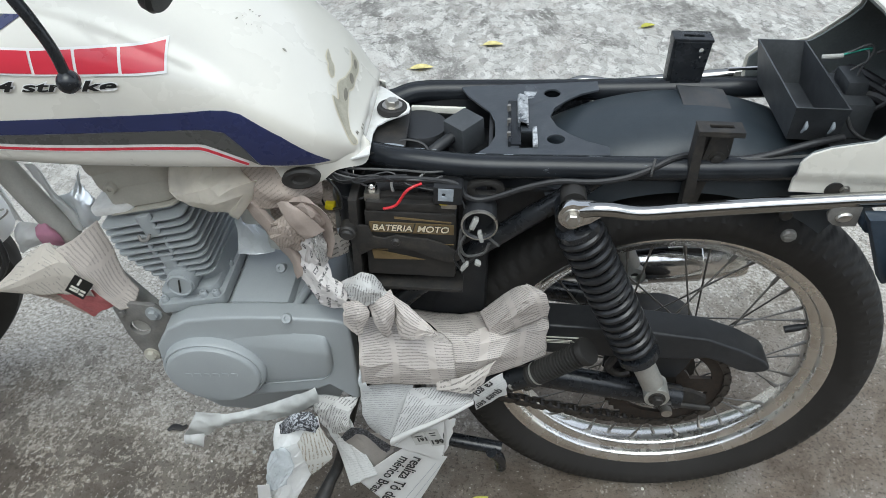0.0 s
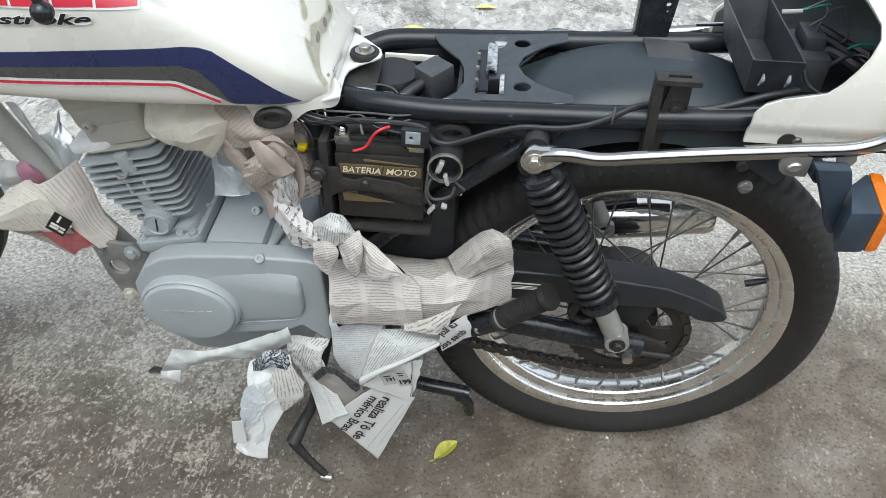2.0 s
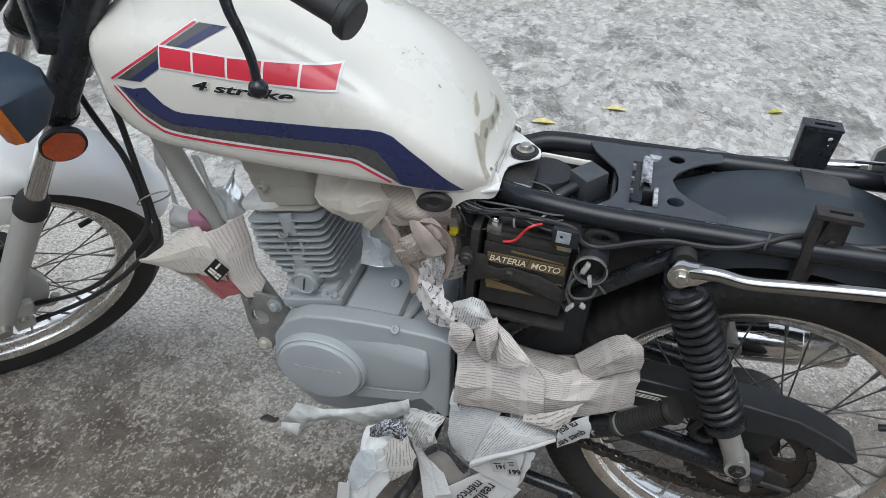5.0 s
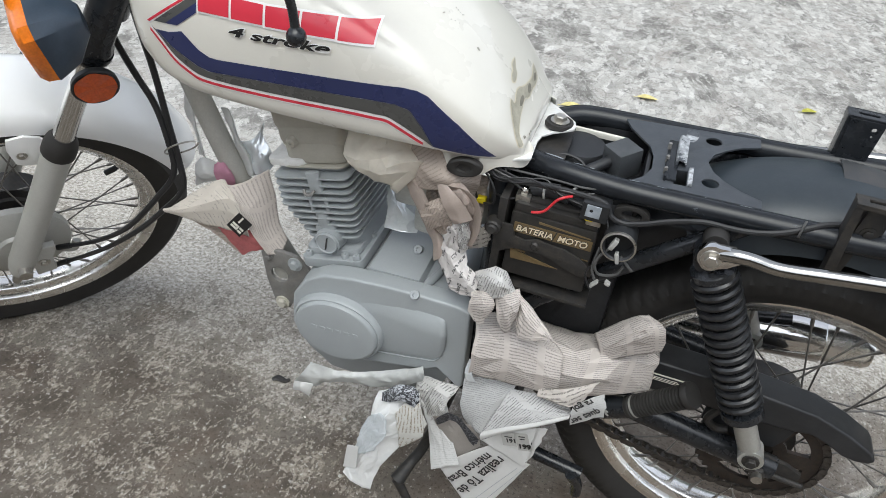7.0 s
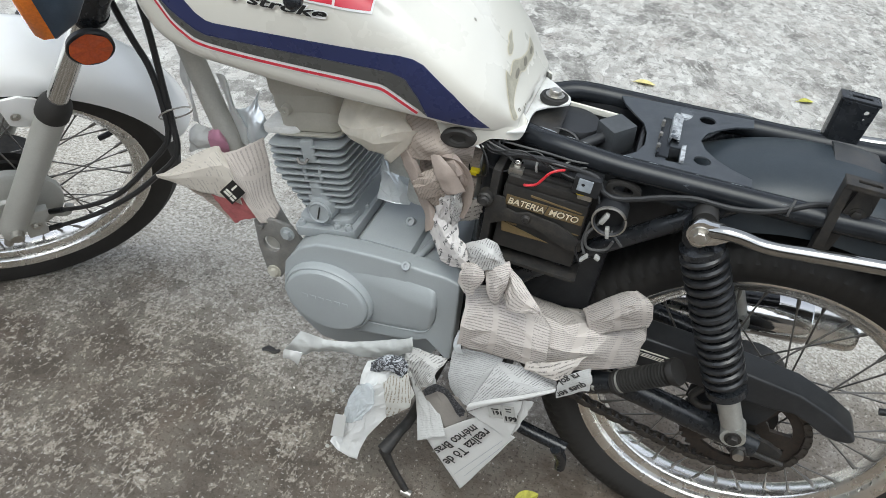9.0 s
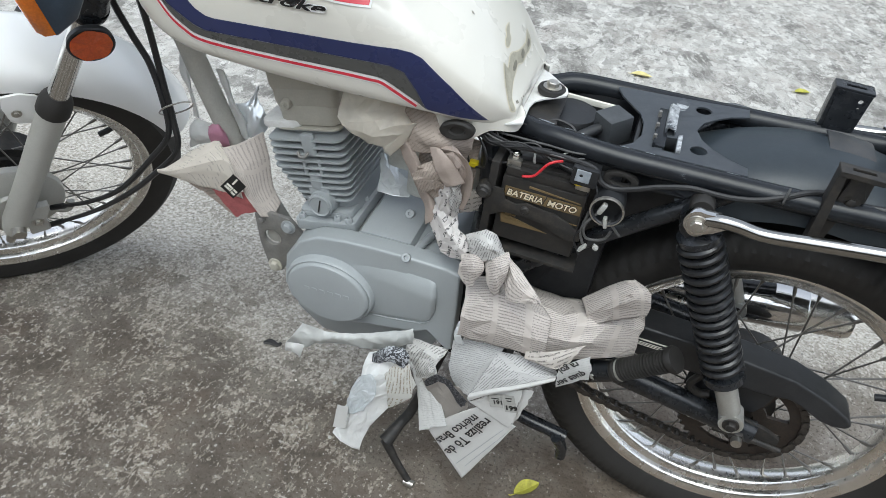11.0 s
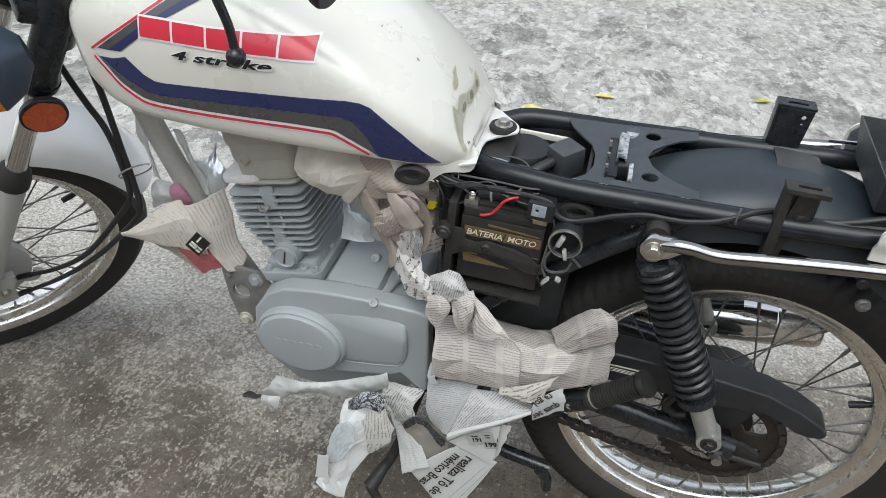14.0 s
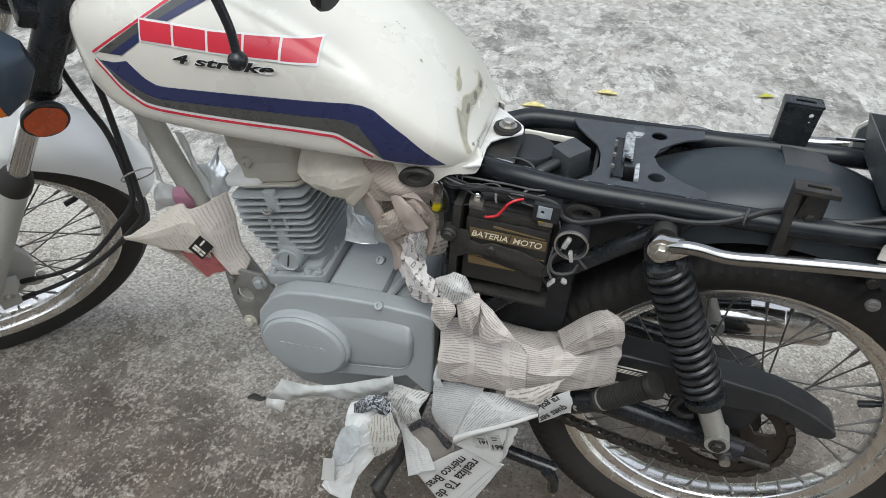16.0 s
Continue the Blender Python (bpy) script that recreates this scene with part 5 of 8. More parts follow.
pth += smooth_path([Vector((-0.006, -0.063, 0.394)), Vector((-0.20, -0.063, 0.402)), Vector((-0.400, -0.063, 0.41))], 30)[1:]
pth += [Vector((-0.40 + 0.036 * math.cos(a), -0.063, 0.37 + 0.038 * math.sin(a))) for a in np.linspace(math.pi / 2, 3 * math.pi / 2, 30)]
run = [0.0]
for a, b in zip(pth, pth[1:]):
    run.append(run[-1] + (b - a).length)


def on_path(d):
    i = int(np.searchsorted(run, d))
    i = min(max(i, 1), len(run) - 1)
    f = (d - run[i - 1]) / max(1e-9, run[i] - run[i - 1])
    return pth[i - 1].lerp(pth[i], f)


def link_mesh(width, h):
    bm = bmesh.new()
    for s in (-1, 1):
        o = [(0.0127 / 2 + 0.0127 / 2 * 0 + h * math.cos(a) + 0.00635, h * math.sin(a)) for a in np.linspace(-math.pi / 2, math.pi / 2, 5)]
        o += [(h * math.cos(a), h * math.sin(a)) for a in np.linspace(math.pi / 2, 3 * math.pi / 2, 5)]
        b = prism(o, s * width - 0.0008, s * width + 0.0008, 0)
        me = bpy.data.meshes.new("l")
        b.to_mesh(me)
        b.free()
        bm.from_mesh(me)
        bpy.data.meshes.remove(me)
    revolve(bm, [(0, -width), (0.0038, -width), (0.0038, width), (0, width)], 8, SIDE)
    me = bpy.data.meshes.new("chain_link")
    bm.to_mesh(me)
    bm.free()
    return me


lm = (link_mesh(0.0042, 0.0052), link_mesh(0.0066, 0.0052))
for me in lm:
    me.materials.append(CHAIN)
cb = bmesh.new()
revolve(cb, [(0.010, -0.006), (0.034, -0.006), (0.034, 0.006), (0.010, 0.006)], 26, at(-0.40, -0.063, 0.37), closed=True)
chain = part("chain", cb, DARK, bike, "greasy black drive chain on its small front sprocket")
for k in range(int(run[-1] / 0.0127)):
    p, q = on_path(k * 0.0127), on_path(k * 0.0127 + 0.0127)
    d = q - p
    ang = math.atan2(d.z, d.x)
    share("chain_link", lm[k % 2], chain, Matrix.Translation(p) @ Matrix.Rotation(-ang, 4, "Y"))
for s in (-1, 1):
    part("swingarm_tube", tube([(-0.44, s * 0.075, 0.365), (-0.30, s * 0.082, 0.352), (-0.12, s * 0.088, 0.33), (0.02, s * 0.088, 0.306)], 0.0165, 14, flat=1.15), BLACK, bike)
    part("axle_plate", prism([(-0.03, 0.335), (0.035, 0.322), (0.058, 0.311), (0.058, 0.296), (0.035, 0.288), (-0.03, 0.288)], s * 0.088 - 0.004, s * 0.088 + 0.004, 0.002), DARK, bike)
part("axle", tube([(0.0, -0.118, 0.305), (0.0, 0.118, 0.305)], 0.0075, 12, 0), STEEL, bike)
part("axle_nut", bolt(0.0, -0.095, 0.305, 0.0115, 0.014), DARK, bike)
part("chain_adjuster", tube([(0.01, -0.10, 0.305), (0.062, -0.10, 0.300)], 0.0042, 8, 0), DARK, bike)
guard = prism([(-0.215, 0.438), (-0.17, 0.440), (-0.06, 0.438), (0.035, 0.428), (0.082, 0.410), (0.116, 0.391), (0.126, 0.379), (0.121, 0.371), (0.104, 0.368), (0.086, 0.371), (0.062, 0.384), (0.040, 0.392), (0.018, 0.388), (-0.05, 0.386), (-0.15, 0.386), (-0.215, 0.390)], -0.092, -0.048, 0.010, seg=4)
cg = part("chain_guard", guard, BLACKPL, bike, "black chain guard with a curved tail")
part("warning_label", merge(box(-0.175, -0.132, -0.0932, -0.0925, 0.4185, 0.4205, 0), box(-0.175, -0.140, -0.0932, -0.0925, 0.4140, 0.4147, 0), box(-0.175, -0.134, -0.0932, -0.0925, 0.4115, 0.4122, 0), box(-0.175, -0.142, -0.0932, -0.0925, 0.4090, 0.4097, 0)), LABEL, cg, "worn label of unreadable lines")
part("guard_back", prism([(-0.09, 0.400), (0.03, 0.395), (0.031, 0.384), (0.022, 0.350), (0.013, 0.331), (-0.02, 0.328), (-0.09, 0.345)], -0.0745, -0.0705, 0.0015), BLACKPL, bike)
part("guard_lug", tube([(-0.075, -0.085, 0.385), (-0.085, -0.088, 0.362), (-0.07, -0.086, 0.348), (-0.055, -0.086, 0.352)], 0.006, 8), DARK, bike)


# ---- rear shock absorbers ----
def shock(s):
    top, low = Vector((-0.168, s * 0.116, 0.644)), Vector((-0.0245, s * 0.118, 0.354))
    d = (low - top).normalized()
    ln = (low - top).length
    q = d.to_track_quat("Z", "X").to_matrix().to_4x4()
    m = Matrix.Translation(top) @ q
    body = bmesh.new()
    revolve(body, [(0, 0.012), (0.017, 0.012), (0.026, 0.018), (0.026, 0.026), (0.017, 0.028), (0.0185, ln - 0.087), (0.0265, ln - 0.086), (0.0270, ln - 0.075), (0.0195, ln - 0.070), (0, ln - 0.070)], 28, m)
    ob = part("shock_absorber", body, BLACK, bike, "black rear shock absorber with a coil spring")
    coil = []
    turns, l0, l1 = 15.0, 0.028, ln - 0.090
    for k in range(int(turns * 18) + 1):
        a = 2 * math.pi * k / 18
        h = l0 + (l1 - l0) * k / (turns * 18)
        coil.append(m @ Vector((0.0235 * math.cos(a), 0.0235 * math.sin(a), h)))
    part("spring", tube(coil, 0.0048, 8, 0), SPRING, ob, "black coil spring")
    low_tube = bmesh.new()
    revolve(low_tube, [(0, ln - 0.080), (0.0150, ln - 0.080), (0.0150, ln - 0.016), (0.012, ln - 0.008), (0, ln - 0.006)], 24, m)
    part("damper_tube", low_tube, ALU, ob, "bare aluminium damper tube")
    for nm, c, r in (("upper_eye", top, 0.0185), ("lower_eye", low, 0.0165)):
        e = bmesh.new()
        revolve(e, [(r * 0.5, -0.014), (r, -0.014), (r, 0.014), (r * 0.5, 0.014)], 24, at(*c), closed=True)
        part(nm, e, BLACK if nm == "upper_eye" else ALU, ob)
        part("eye_bolt", bolt(c.x, c.y - 0.014 if s < 0 else c.y + 0.002, c.z, 0.0075, 0.008), STEEL if nm == "upper_eye" else DARK, ob)
    return ob


near_shock = shock(-1)
shock(1)
hanger = bmesh.new()
revolve(hanger, [(0, -0.012), (0.0128, -0.012), (0.0142, -0.009), (0.0142, 0.009), (0.0128, 0.012), (0, 0.012)], 28, Matrix.Translation((-0.168, -0.112, 0.663)) @ SIDE)
part("rubber_bush", hanger, RUBBER, near_shock, "black rubber bush over the upper mount")

# ---- silencer on the far side ----
sil = bmesh.new()
q = Vector((1, 0.02, 0.115)).to_track_quat("Z", "X").to_matrix().to_4x4()
revolve(sil, [(0, 0), (0.022, 0.0), (0.036, 0.05), (0.038, 0.06), (0.038, 0.36), (0.034, 0.372), (0.018, 0.375), (0, 0.375)], 32, Matrix.Translation((-0.22, 0.15, 0.326)) @ q)
ex = part("silencer", sil, OLDCHROME, bike, "chromed exhaust silencer")
hs = bmesh.new()
revolve(hs, [(0.0395, 0.16), (0.041, 0.162), (0.041, 0.30), (0.0395, 0.302)], 32, Matrix.Translation((-0.22, 0.15, 0.326)) @ q, closed=True)
part("heat_shield", hs, CHROME, ex)
part("exhaust_pipe", tube([(-0.22, 0.15, 0.335), (-0.36, 0.145, 0.30), (-0.60, 0.12, 0.26), (-0.75, 0.10, 0.33), (-0.765, 0.09, 0.48), (-0.74, 0.06, 0.57)], 0.017, 14), DARK, ex)
part("brake_rod", tube([(-0.38, 0.12, 0.30), (-0.05, 0.115, 0.29)], 0.004, 8, 0), STEEL, bike)
part("bracket_rod", tube([(-0.22, 0.11, 0.385), (-0.12, 0.125, 0.372), (0.02, 0.128, 0.40)], 0.011, 10), BLACK, bike)

# ---- engine ----
ENG = Matrix.Translation((-0.648, 0, 0.432)) @ Matrix.Rotation(radians(-14), 4, "Y")  # cylinder axis leans forward


def rounded(hx, hy, r, cx=0.0, n=5):
    pts = []
    for sx, sy, a0 in ((1, 1, 0), (-1, 1, 90), (-1, -1, 180), (1, -1, 270)):
        for k in range(n + 1):
            a = radians(a0 + 90 * k / n)
            pts.append((cx + sx * (hx - r) + r * math.cos(a), sy * (hy - r) + r * math.sin(a)))
    return pts


def slab(outline, z0, z1, bevel=0.001, m=ENG):
    b = prism(outline, z0, z1, bevel)
    b.transform(m @ Matrix(((1, 0, 0, 0), (0, 0, 1, 0), (0, 1, 0, 0), (0, 0, 0, 1))))
    return b


crank_lo = prism([(-0.692, 0.330), (-0.698, 0.375), (-0.684, 0.408), (-0.655, 0.428), (-0.60, 0.436), (-0.575, 0.452), (-0.46, 0.455), (-0.44, 0.44), (-0.436, 0.32), (-0.46, 0.27), (-0.52, 0.235), (-0.64, 0.235), (-0.685, 0.27)], -0.100, 0.115, 0.008)
crank = part("crankcase", crank_lo, ENGINE, bike, "freshly grey painted crankcase")
part("case_step", prism([(-0.59, 0.452), (-0.585, 0.462), (-0.51, 0.464), (-0.505, 0.452)], -0.098, 0.05, 0.003), ENGINE, crank)
part("case_rib", merge(tube([(-0.486, -0.050, 0.462), (-0.5045, -0.120, 0.459)], 0.0058, 10, 0), tube([(-0.47, -0.03, 0.452), (-0.468, -0.104, 0.45)], 0.005, 10, 0)), ENGINE, crank)
cover = prism([(-0.690, 0.345), (-0.688, 0.398), (-0.668, 0.432), (-0.64, 0.450), (-0.60, 0.458), (-0.55, 0.463), (-0.51, 0.465), (-0.445, 0.465), (-0.427, 0.460), (-0.424, 0.41), (-0.421, 0.314), (-0.430, 0.312), (-0.462, 0.338), (-0.48, 0.326), (-0.545, 0.312), (-0.60, 0.300), (-0.655, 0.304), (-0.68, 0.318)], -0.128, -0.098, 0.010, seg=4)
cov = part("side_cover", cover, ENGINE, crank, "grey painted generator side cover")
rc = bmesh.new()
revolve(rc, [(0, 0.118), (0.0700, 0.118), (0.0695, 0.132), (0.0685, 0.1395), (0.0665, 0.1415), (0.0648, 0.1415), (0.0642, 0.1405), (0.0634, 0.1450), (0.0615, 0.1470), (0.0590, 0.1475), (0.03, 0.1482), (0.0, 0.1484)], 64, Matrix.Translation((-0.6135, 0, 0.3660)) @ Matrix.Diagonal((1.0, 1.0, 0.81, 1)) @ SIDE)
part("round_cap", rc, ENGINE, cov, "oval cap with a faint raised mark")
part("raised_mark", merge(*[box(-0.649 + 0.0125 * k, -0.6405 + 0.0125 * k, -0.1487, -0.1478, 0.3655 + 0.001 * k, 0.3710 + 0.001 * k, 0.0004) for k in range(6)]), ENGINE, cov)
# the panel beside the cap: a flat upper face, and below a crease a face that falls back
pan = prism([(-0.640, 0.436), (-0.600, 0.446), (-0.550, 0.449), (-0.492, 0.451), (-0.470, 0.447), (-0.458, 0.436), (-0.4535, 0.415), (-0.4528, 0.3834), (-0.4570, 0.3640), (-0.4674, 0.3520), (-0.510, 0.3430), (-0.5512, 0.336), (-0.600, 0.331), (-0.640, 0.330)], -0.1390, -0.122, 0.008, seg=4)
CREASE = Vector((0.098, 0, 0.0265)).cross(Vector((0, 1, 0))).normalized()
bmesh.ops.bisect_plane(pan, geom=pan.verts[:] + pan.edges[:] + pan.faces[:], plane_co=(-0.5531, -0.14, 0.3821), plane_no=CREASE)
for v in pan.verts:
    below = abs((v.co - Vector((-0.5531, 0, 0.3821))).dot(CREASE)) if v.co.z < 0.3821 + 0.27 * (v.co.x + 0.5531) else 0.0
    if v.co.y < -0.130:
        v.co.y += min(0.20 * below, 0.009)
for z in (0.436, 0.428, 0.420, 0.412):
    bmesh.ops.bisect_plane(pan, geom=pan.verts[:] + pan.edges[:] + pan.faces[:], plane_co=(0, 0, z), plane_no=(0, 0, 1))
for v in pan.verts:
    if v.co.y < -0.123:
        v.co.y = min(-0.122, v.co.y + 16.0 * max(0.0, v.co.z - 0.412) ** 2 + 0.25 * max(0.0, -0.575 - v.co.x))
part("cover_panel", pan, ENGINE, cov, "raised panel with a slanting lower face")
for x, y, z in ((-0.533, -0.036, 0.466), (-0.5055, -0.125, 0.462)):
    b = bmesh.new()
    k = Matrix.Translation((x, y, z)) @ Matrix.Rotation(radians(50), 4, "X")
    revolve(b, [(0, -0.006), (0.0070, -0.012), (0.0068, 0.004), (0.0060, 0.0055), (0.0030, 0.0055), (0.0026, 0.003), (0, 0.003)], 20, k)
    part("case_screw", b, ENGINE, crank)

barrel = slab(rounded(0.044, 0.056, 0.02), -0.004, 0.155, 0.002)
cyl = part("cylinder", barrel, ENGINE, bike, "grey finned cylinder")
part("base_flange", merge(slab(rounded(0.049, 0.086, 0.010, 0.002), -0.004, 0.011, 0.0015), slab(rounded(0.043, 0.074, 0.012, 0.0), 0.010, 0.022, 0.004)), ENGINE, cyl)
for k in range(10):
    h = 0.040 + 0.0110 * k
    g = 0.0 if k > 4 else 0.0032 * (5 - k)
    part("fin", slab(rounded(0.058 - g, 0.078 - g * 0.4, 0.012, -0.004 + g * 0.6), h, h + 0.0028, 0.0009), ENGINE, cyl)
part("fin_post", merge(*[slab(rounded(0.0022, 0.003, 0.001, cx), 0.085, 0.110, 0.0008, ENG @ Matrix.Translation((0, -0.073, 0))) for cx in (-0.012, 0.012)]), ENGINE, cyl)
part("oil_tower", slab(rounded(0.016, 0.012, 0.006, -0.002), 0.012, 0.062, 0.003, ENG @ Matrix.Translation((0, -0.062, 0))), ENGINE, cyl)
em = bmesh.new()
revolve(em, [(0, -0.012), (0.0215, -0.012), (0.0190, 0.0105), (0.0175, 0.011), (0.0175, 0.012), (0.0160, 0.014), (0.0145, 0.0125), (0, 0.0125)], 32, ENG @ Matrix.Translation((0.001, -0.071, 0.038)) @ SIDE)
plug = part("inspection_plug", em, ENGINE, cyl, "round screw plug with a slot")
pl = box(-0.0008, 0.0008, -0.0148, -0.0120, -0.0105, 0.0105, 0.0003)
pl.transform(ENG @ Matrix.Translation((0.001, -0.071, 0.038)) @ Matrix.Rotation(radians(20), 4, "Y"))
part("plug_slot", pl, DARK, cyl)
for x, y in ((-0.036, -0.077), (0.041, -0.079), (0.022, -0.077), (0.042, -0.02)):
    b = bmesh.new()
    revolve(b, [(0, 0), (0.0058, 0), (0.0058, 0.004), (0.0052, 0.006), (0.0045, 0.007), (0.0022, 0.007), (0.0018, 0.005), (0, 0.005)], 16, ENG @ Matrix.Translation((x, y, 0.011)))
    part("flange_bolt", b, ENGINE, cyl)
headm = merge(slab(rounded(0.050, 0.068, 0.014, 0.0), 0.151, 0.1545, 0.0012), slab(rounded(0.046, 0.064, 0.016, 0.004), 0.155, 0.190, 0.008), slab(rounded(0.050, 0.064, 0.016, 0.003), 0.180, 0.220, 0.010), slab(rounded(0.055, 0.065, 0.014, 0.006), 0.208, 0.264, 0.006))
hd = part("cylinder_head", headm, HEAD, bike, "beige-grey painted cylinder head cover")
# engine-grey ledge; the pale colour stands for skylight on its upward face
part("exhaust_flange", merge(slab(rounded(0.030, 0.068, 0.012, -0.040), 0.153, 0.164, 0.003), slab(rounded(0.020, 0.045, 0.010, -0.034), 0.162, 0.195, 0.006)), TAB, hd, "flat engine ledge ahead of the head, coloured pale for skylight")
part("head_ribs", merge(*[slab(rounded(0.002, 0.003, 0.001, 0.012 + 0.007 * k), 0.232, 0.250, 0.0006, ENG @ Matrix.Translation((0, -0.0652, 0))) for k in range(4)]), HEAD, hd)
part("head_line", slab(rounded(0.014, 0.002, 0.001, -0.016), 0.240, 0.244, 0.0006, ENG @ Matrix.Translation((0, -0.0652, 0))), HEAD, hd)
hb = bmesh.new()
revolve(hb, [(0, 0), (0.008, 0), (0.008, 0.010), (0.006, 0.013), (0.003, 0.013), (0.003, 0.010), (0, 0.010)], 18, ENG @ Matrix.Translation((-0.022, -0.058, 0.190)) @ SIDE)
part("head_bolt", hb, HEAD, hd)
sp2 = bmesh.new()
sweep(sp2, [(-0.012, -0.083, 0.126), (-0.008, -0.087, 0.121), (0.0, -0.087, 0.121), (0.004, -0.083, 0.126)], 0.0022, 10, 6)
sp2.transform(ENG)
part("wire_lug", sp2, MOUNT, cyl)
for hx, cx, h0, h1, y in ((0.010, 0.002, 0.116, 0.150, -0.0735), (0.009, -0.002, 0.060, 0.086, -0.070)):
    part("fin_web", slab(rounded(hx, 0.005, 0.0045, cx), h0, h1, 0.003, ENG @ Matrix.Translation((0, y, 0))), ENGINE, cyl)
mount = prism([(-0.776, 0.398), (-0.748, 0.408), (-0.715, 0.406), (-0.694, 0.385), (-0.706, 0.350), (-0.730, 0.296), (-0.752, 0.294), (-0.768, 0.345)], -0.062, -0.055, 0.0015, holes=(ring_pts(-0.746, 0.360, 0.0145, 20),))
mp = part("engine_mount", mount, MOUNT, bike, "grey engine mount plate")
part("mount_bush", disc(0.0135, -0.03, -0.056, -0.746, 0.360, 24), ALU, mp)
part("mount_bolt", bolt(-0.718, -0.062, 0.392, 0.008, 0.008), ENGINE, mp)
part("mount_bolt", bolt(-0.764, -0.062, 0.390, 0.005, 0.005), MOUNT, mp)
part("mount_bolt", bolt(-0.742, -0.062, 0.305, 0.008, 0.008), HEAD, mp)
part("carburettor", merge(box(-0.545, -0.475, -0.045, 0.035, 0.50, 0.60, 0.015), box(-0.58, -0.44, -0.03, 0.02, 0.53, 0.58, 0.012)), ALU, bike)

# ---- battery and electrics ----
bt = merge(box(-0.400, -0.294, -0.108, -0.045, 0.530, 0.626, 0.004), box(-0.398, -0.296, -0.106, -0.047, 0.626, 0.638, 0.003))
bat = part("battery", bt, BATT, bike, "small black motorcycle battery with a gold label")
part("label_bar", box(-0.394, -0.297, -0.1092, -0.1084, 0.598, 0.6125, 0.0), GOLDDIM, bat, "dull gold label band")
part("label_divider", prism([(-0.3460, 0.598), (-0.3445, 0.598), (-0.3405, 0.6125), (-0.3420, 0.6125)], -0.1096, -0.1090, 0), BATT, bat)
LM = lambda x, z: Matrix(((1, 0, 0, x), (0, 0, -1, -0.1099), (0, 1, 0, z), (0, 0, 0, 1)))
for word, x in (("BATERIA", -0.3915), ("MOTO", -0.3395)):
    part("lettering", letters(word, 0.0122, LM(x, 0.6012), 0.0001, bold=0.0009, shear=0.2, spacing=0.98), BATT, bat)
    part("lettering", letters(word, 0.0122, Matrix.Translation((0, -0.0002, 0)) @ LM(x, 0.6012), 0.0002, bold=0.0002, shear=0.2, spacing=0.98), GOLD, bat, word)
part("battery_lid", box(-0.397, -0.297, -0.098, -0.050, 0.636, 0.643, 0.003), BATT, bat)
for x0, x1, z0, z1 in ((-0.345, -0.297, 0.5825, 0.5845), (-0.388, -0.374, 0.570, 0.574), (-0.388, -0.372, 0.5635, 0.566)):
    part("small_print", box(x0, x1, -0.1092, -0.1084, z0, z0 + (z1 - z0) * 0.6, 0), GOLDDIM, bat)
part("gold_wedge", prism([(-0.3938, 0.5721), (-0.385, 0.5698), (-0.3303, 0.5582), (-0.3912, 0.5566)], -0.1092, -0.1084, 0), GOLDDIM, bat)
part("gold_line", prism([(-0.365, 0.618), (-0.30, 0.6145), (-0.30, 0.616), (-0.365, 0.621)], -0.1092, -0.1084, 0), GOLDDIM, bat)
part("battery_bracket", merge(prism([(-0.4155, 0.6101), (-0.3951, 0.6094), (-0.3901, 0.5944), (-0.3767, 0.5919), (-0.3631, 0.5975), (-0.3437, 0.5945), (-0.3276, 0.5935), (-0.3082, 0.5870), (-0.2887, 0.5740), (-0.2892, 0.5640), (-0.3039, 0.5600), (-0.3285, 0.5682), (-0.3414, 0.5755), (-0.3608, 0.5779), (-0.3896, 0.5763), (-0.4058, 0.5658), (-0.4138, 0.5882)], -0.1145, -0.1110, 0.001), box(-0.416, -0.406, -0.114, -0.04, 0.515, 0.645, 0.001), box(-0.410, -0.285, -0.114, -0.04, 0.512, 0.517, 0.001), disc(0.0055, -0.112, -0.118, -0.3635, 0.5885, 16)), DARK, bike, "black steel battery holder")
part("holder_bolt", merge(disc(0.010, -0.108, -0.124, -0.418, 0.604, 20), disc(0.007, -0.12, -0.128, -0.418, 0.604, 12)), DARK, bike)
for x, y in ((-0.391, -0.090), (-0.303, -0.098)):
    tm = merge(box(x - 0.009, x + 0.009, y - 0.010, y + 0.008, 0.634, 0.645, 0.0015), box(x - 0.004, x + 0.004, y - 0.006, y + 0.002, 0.645, 0.652, 0.001))
    part("terminal", tm, STEEL, bat, "lead grey terminal clamp")
    part("terminal_screw", bolt(x, y - 0.002, 0.650, 0.004, 0.004, UP), CHROME, bat)
rl = part("relay_box", box(-0.320, -0.288, -0.1135, -0.092, 0.644, 0.668, 0.002), BLACKPL, bat, "small black relay box with a clamp plate")
part("clamp_plate", prism([(-0.3150, 0.6500), (-0.2980, 0.6500), (-0.2975, 0.6660), (-0.3145, 0.6665)], -0.1146, -0.1134, 0.0004, holes=(ring_pts(-0.3085, 0.6585, 0.0022, 10),)), SCUFF, rl, "bluish grey clamp plate with a hole")
part("connector", box(-0.314, -0.304, -0.1125, -0.104, 0.642, 0.652, 0.002), YELLOW, bat, "yellow wire connector")
part("fuse_holder", merge(tube([(-0.386, -0.084, 0.646), (-0.362, -0.084, 0.650), (-0.338, -0.086, 0.649)], 0.0075, 12), tube([(-0.338, -0.086, 0.649), (-0.318, -0.088, 0.643)], 0.004, 10, 0)), BLACKPL, bat)
part("white_ring", tube([(-0.3695, -0.084, 0.6488), (-0.3670, -0.084, 0.6492)], 0.0100, 14, 0), WHITEPL, bat)
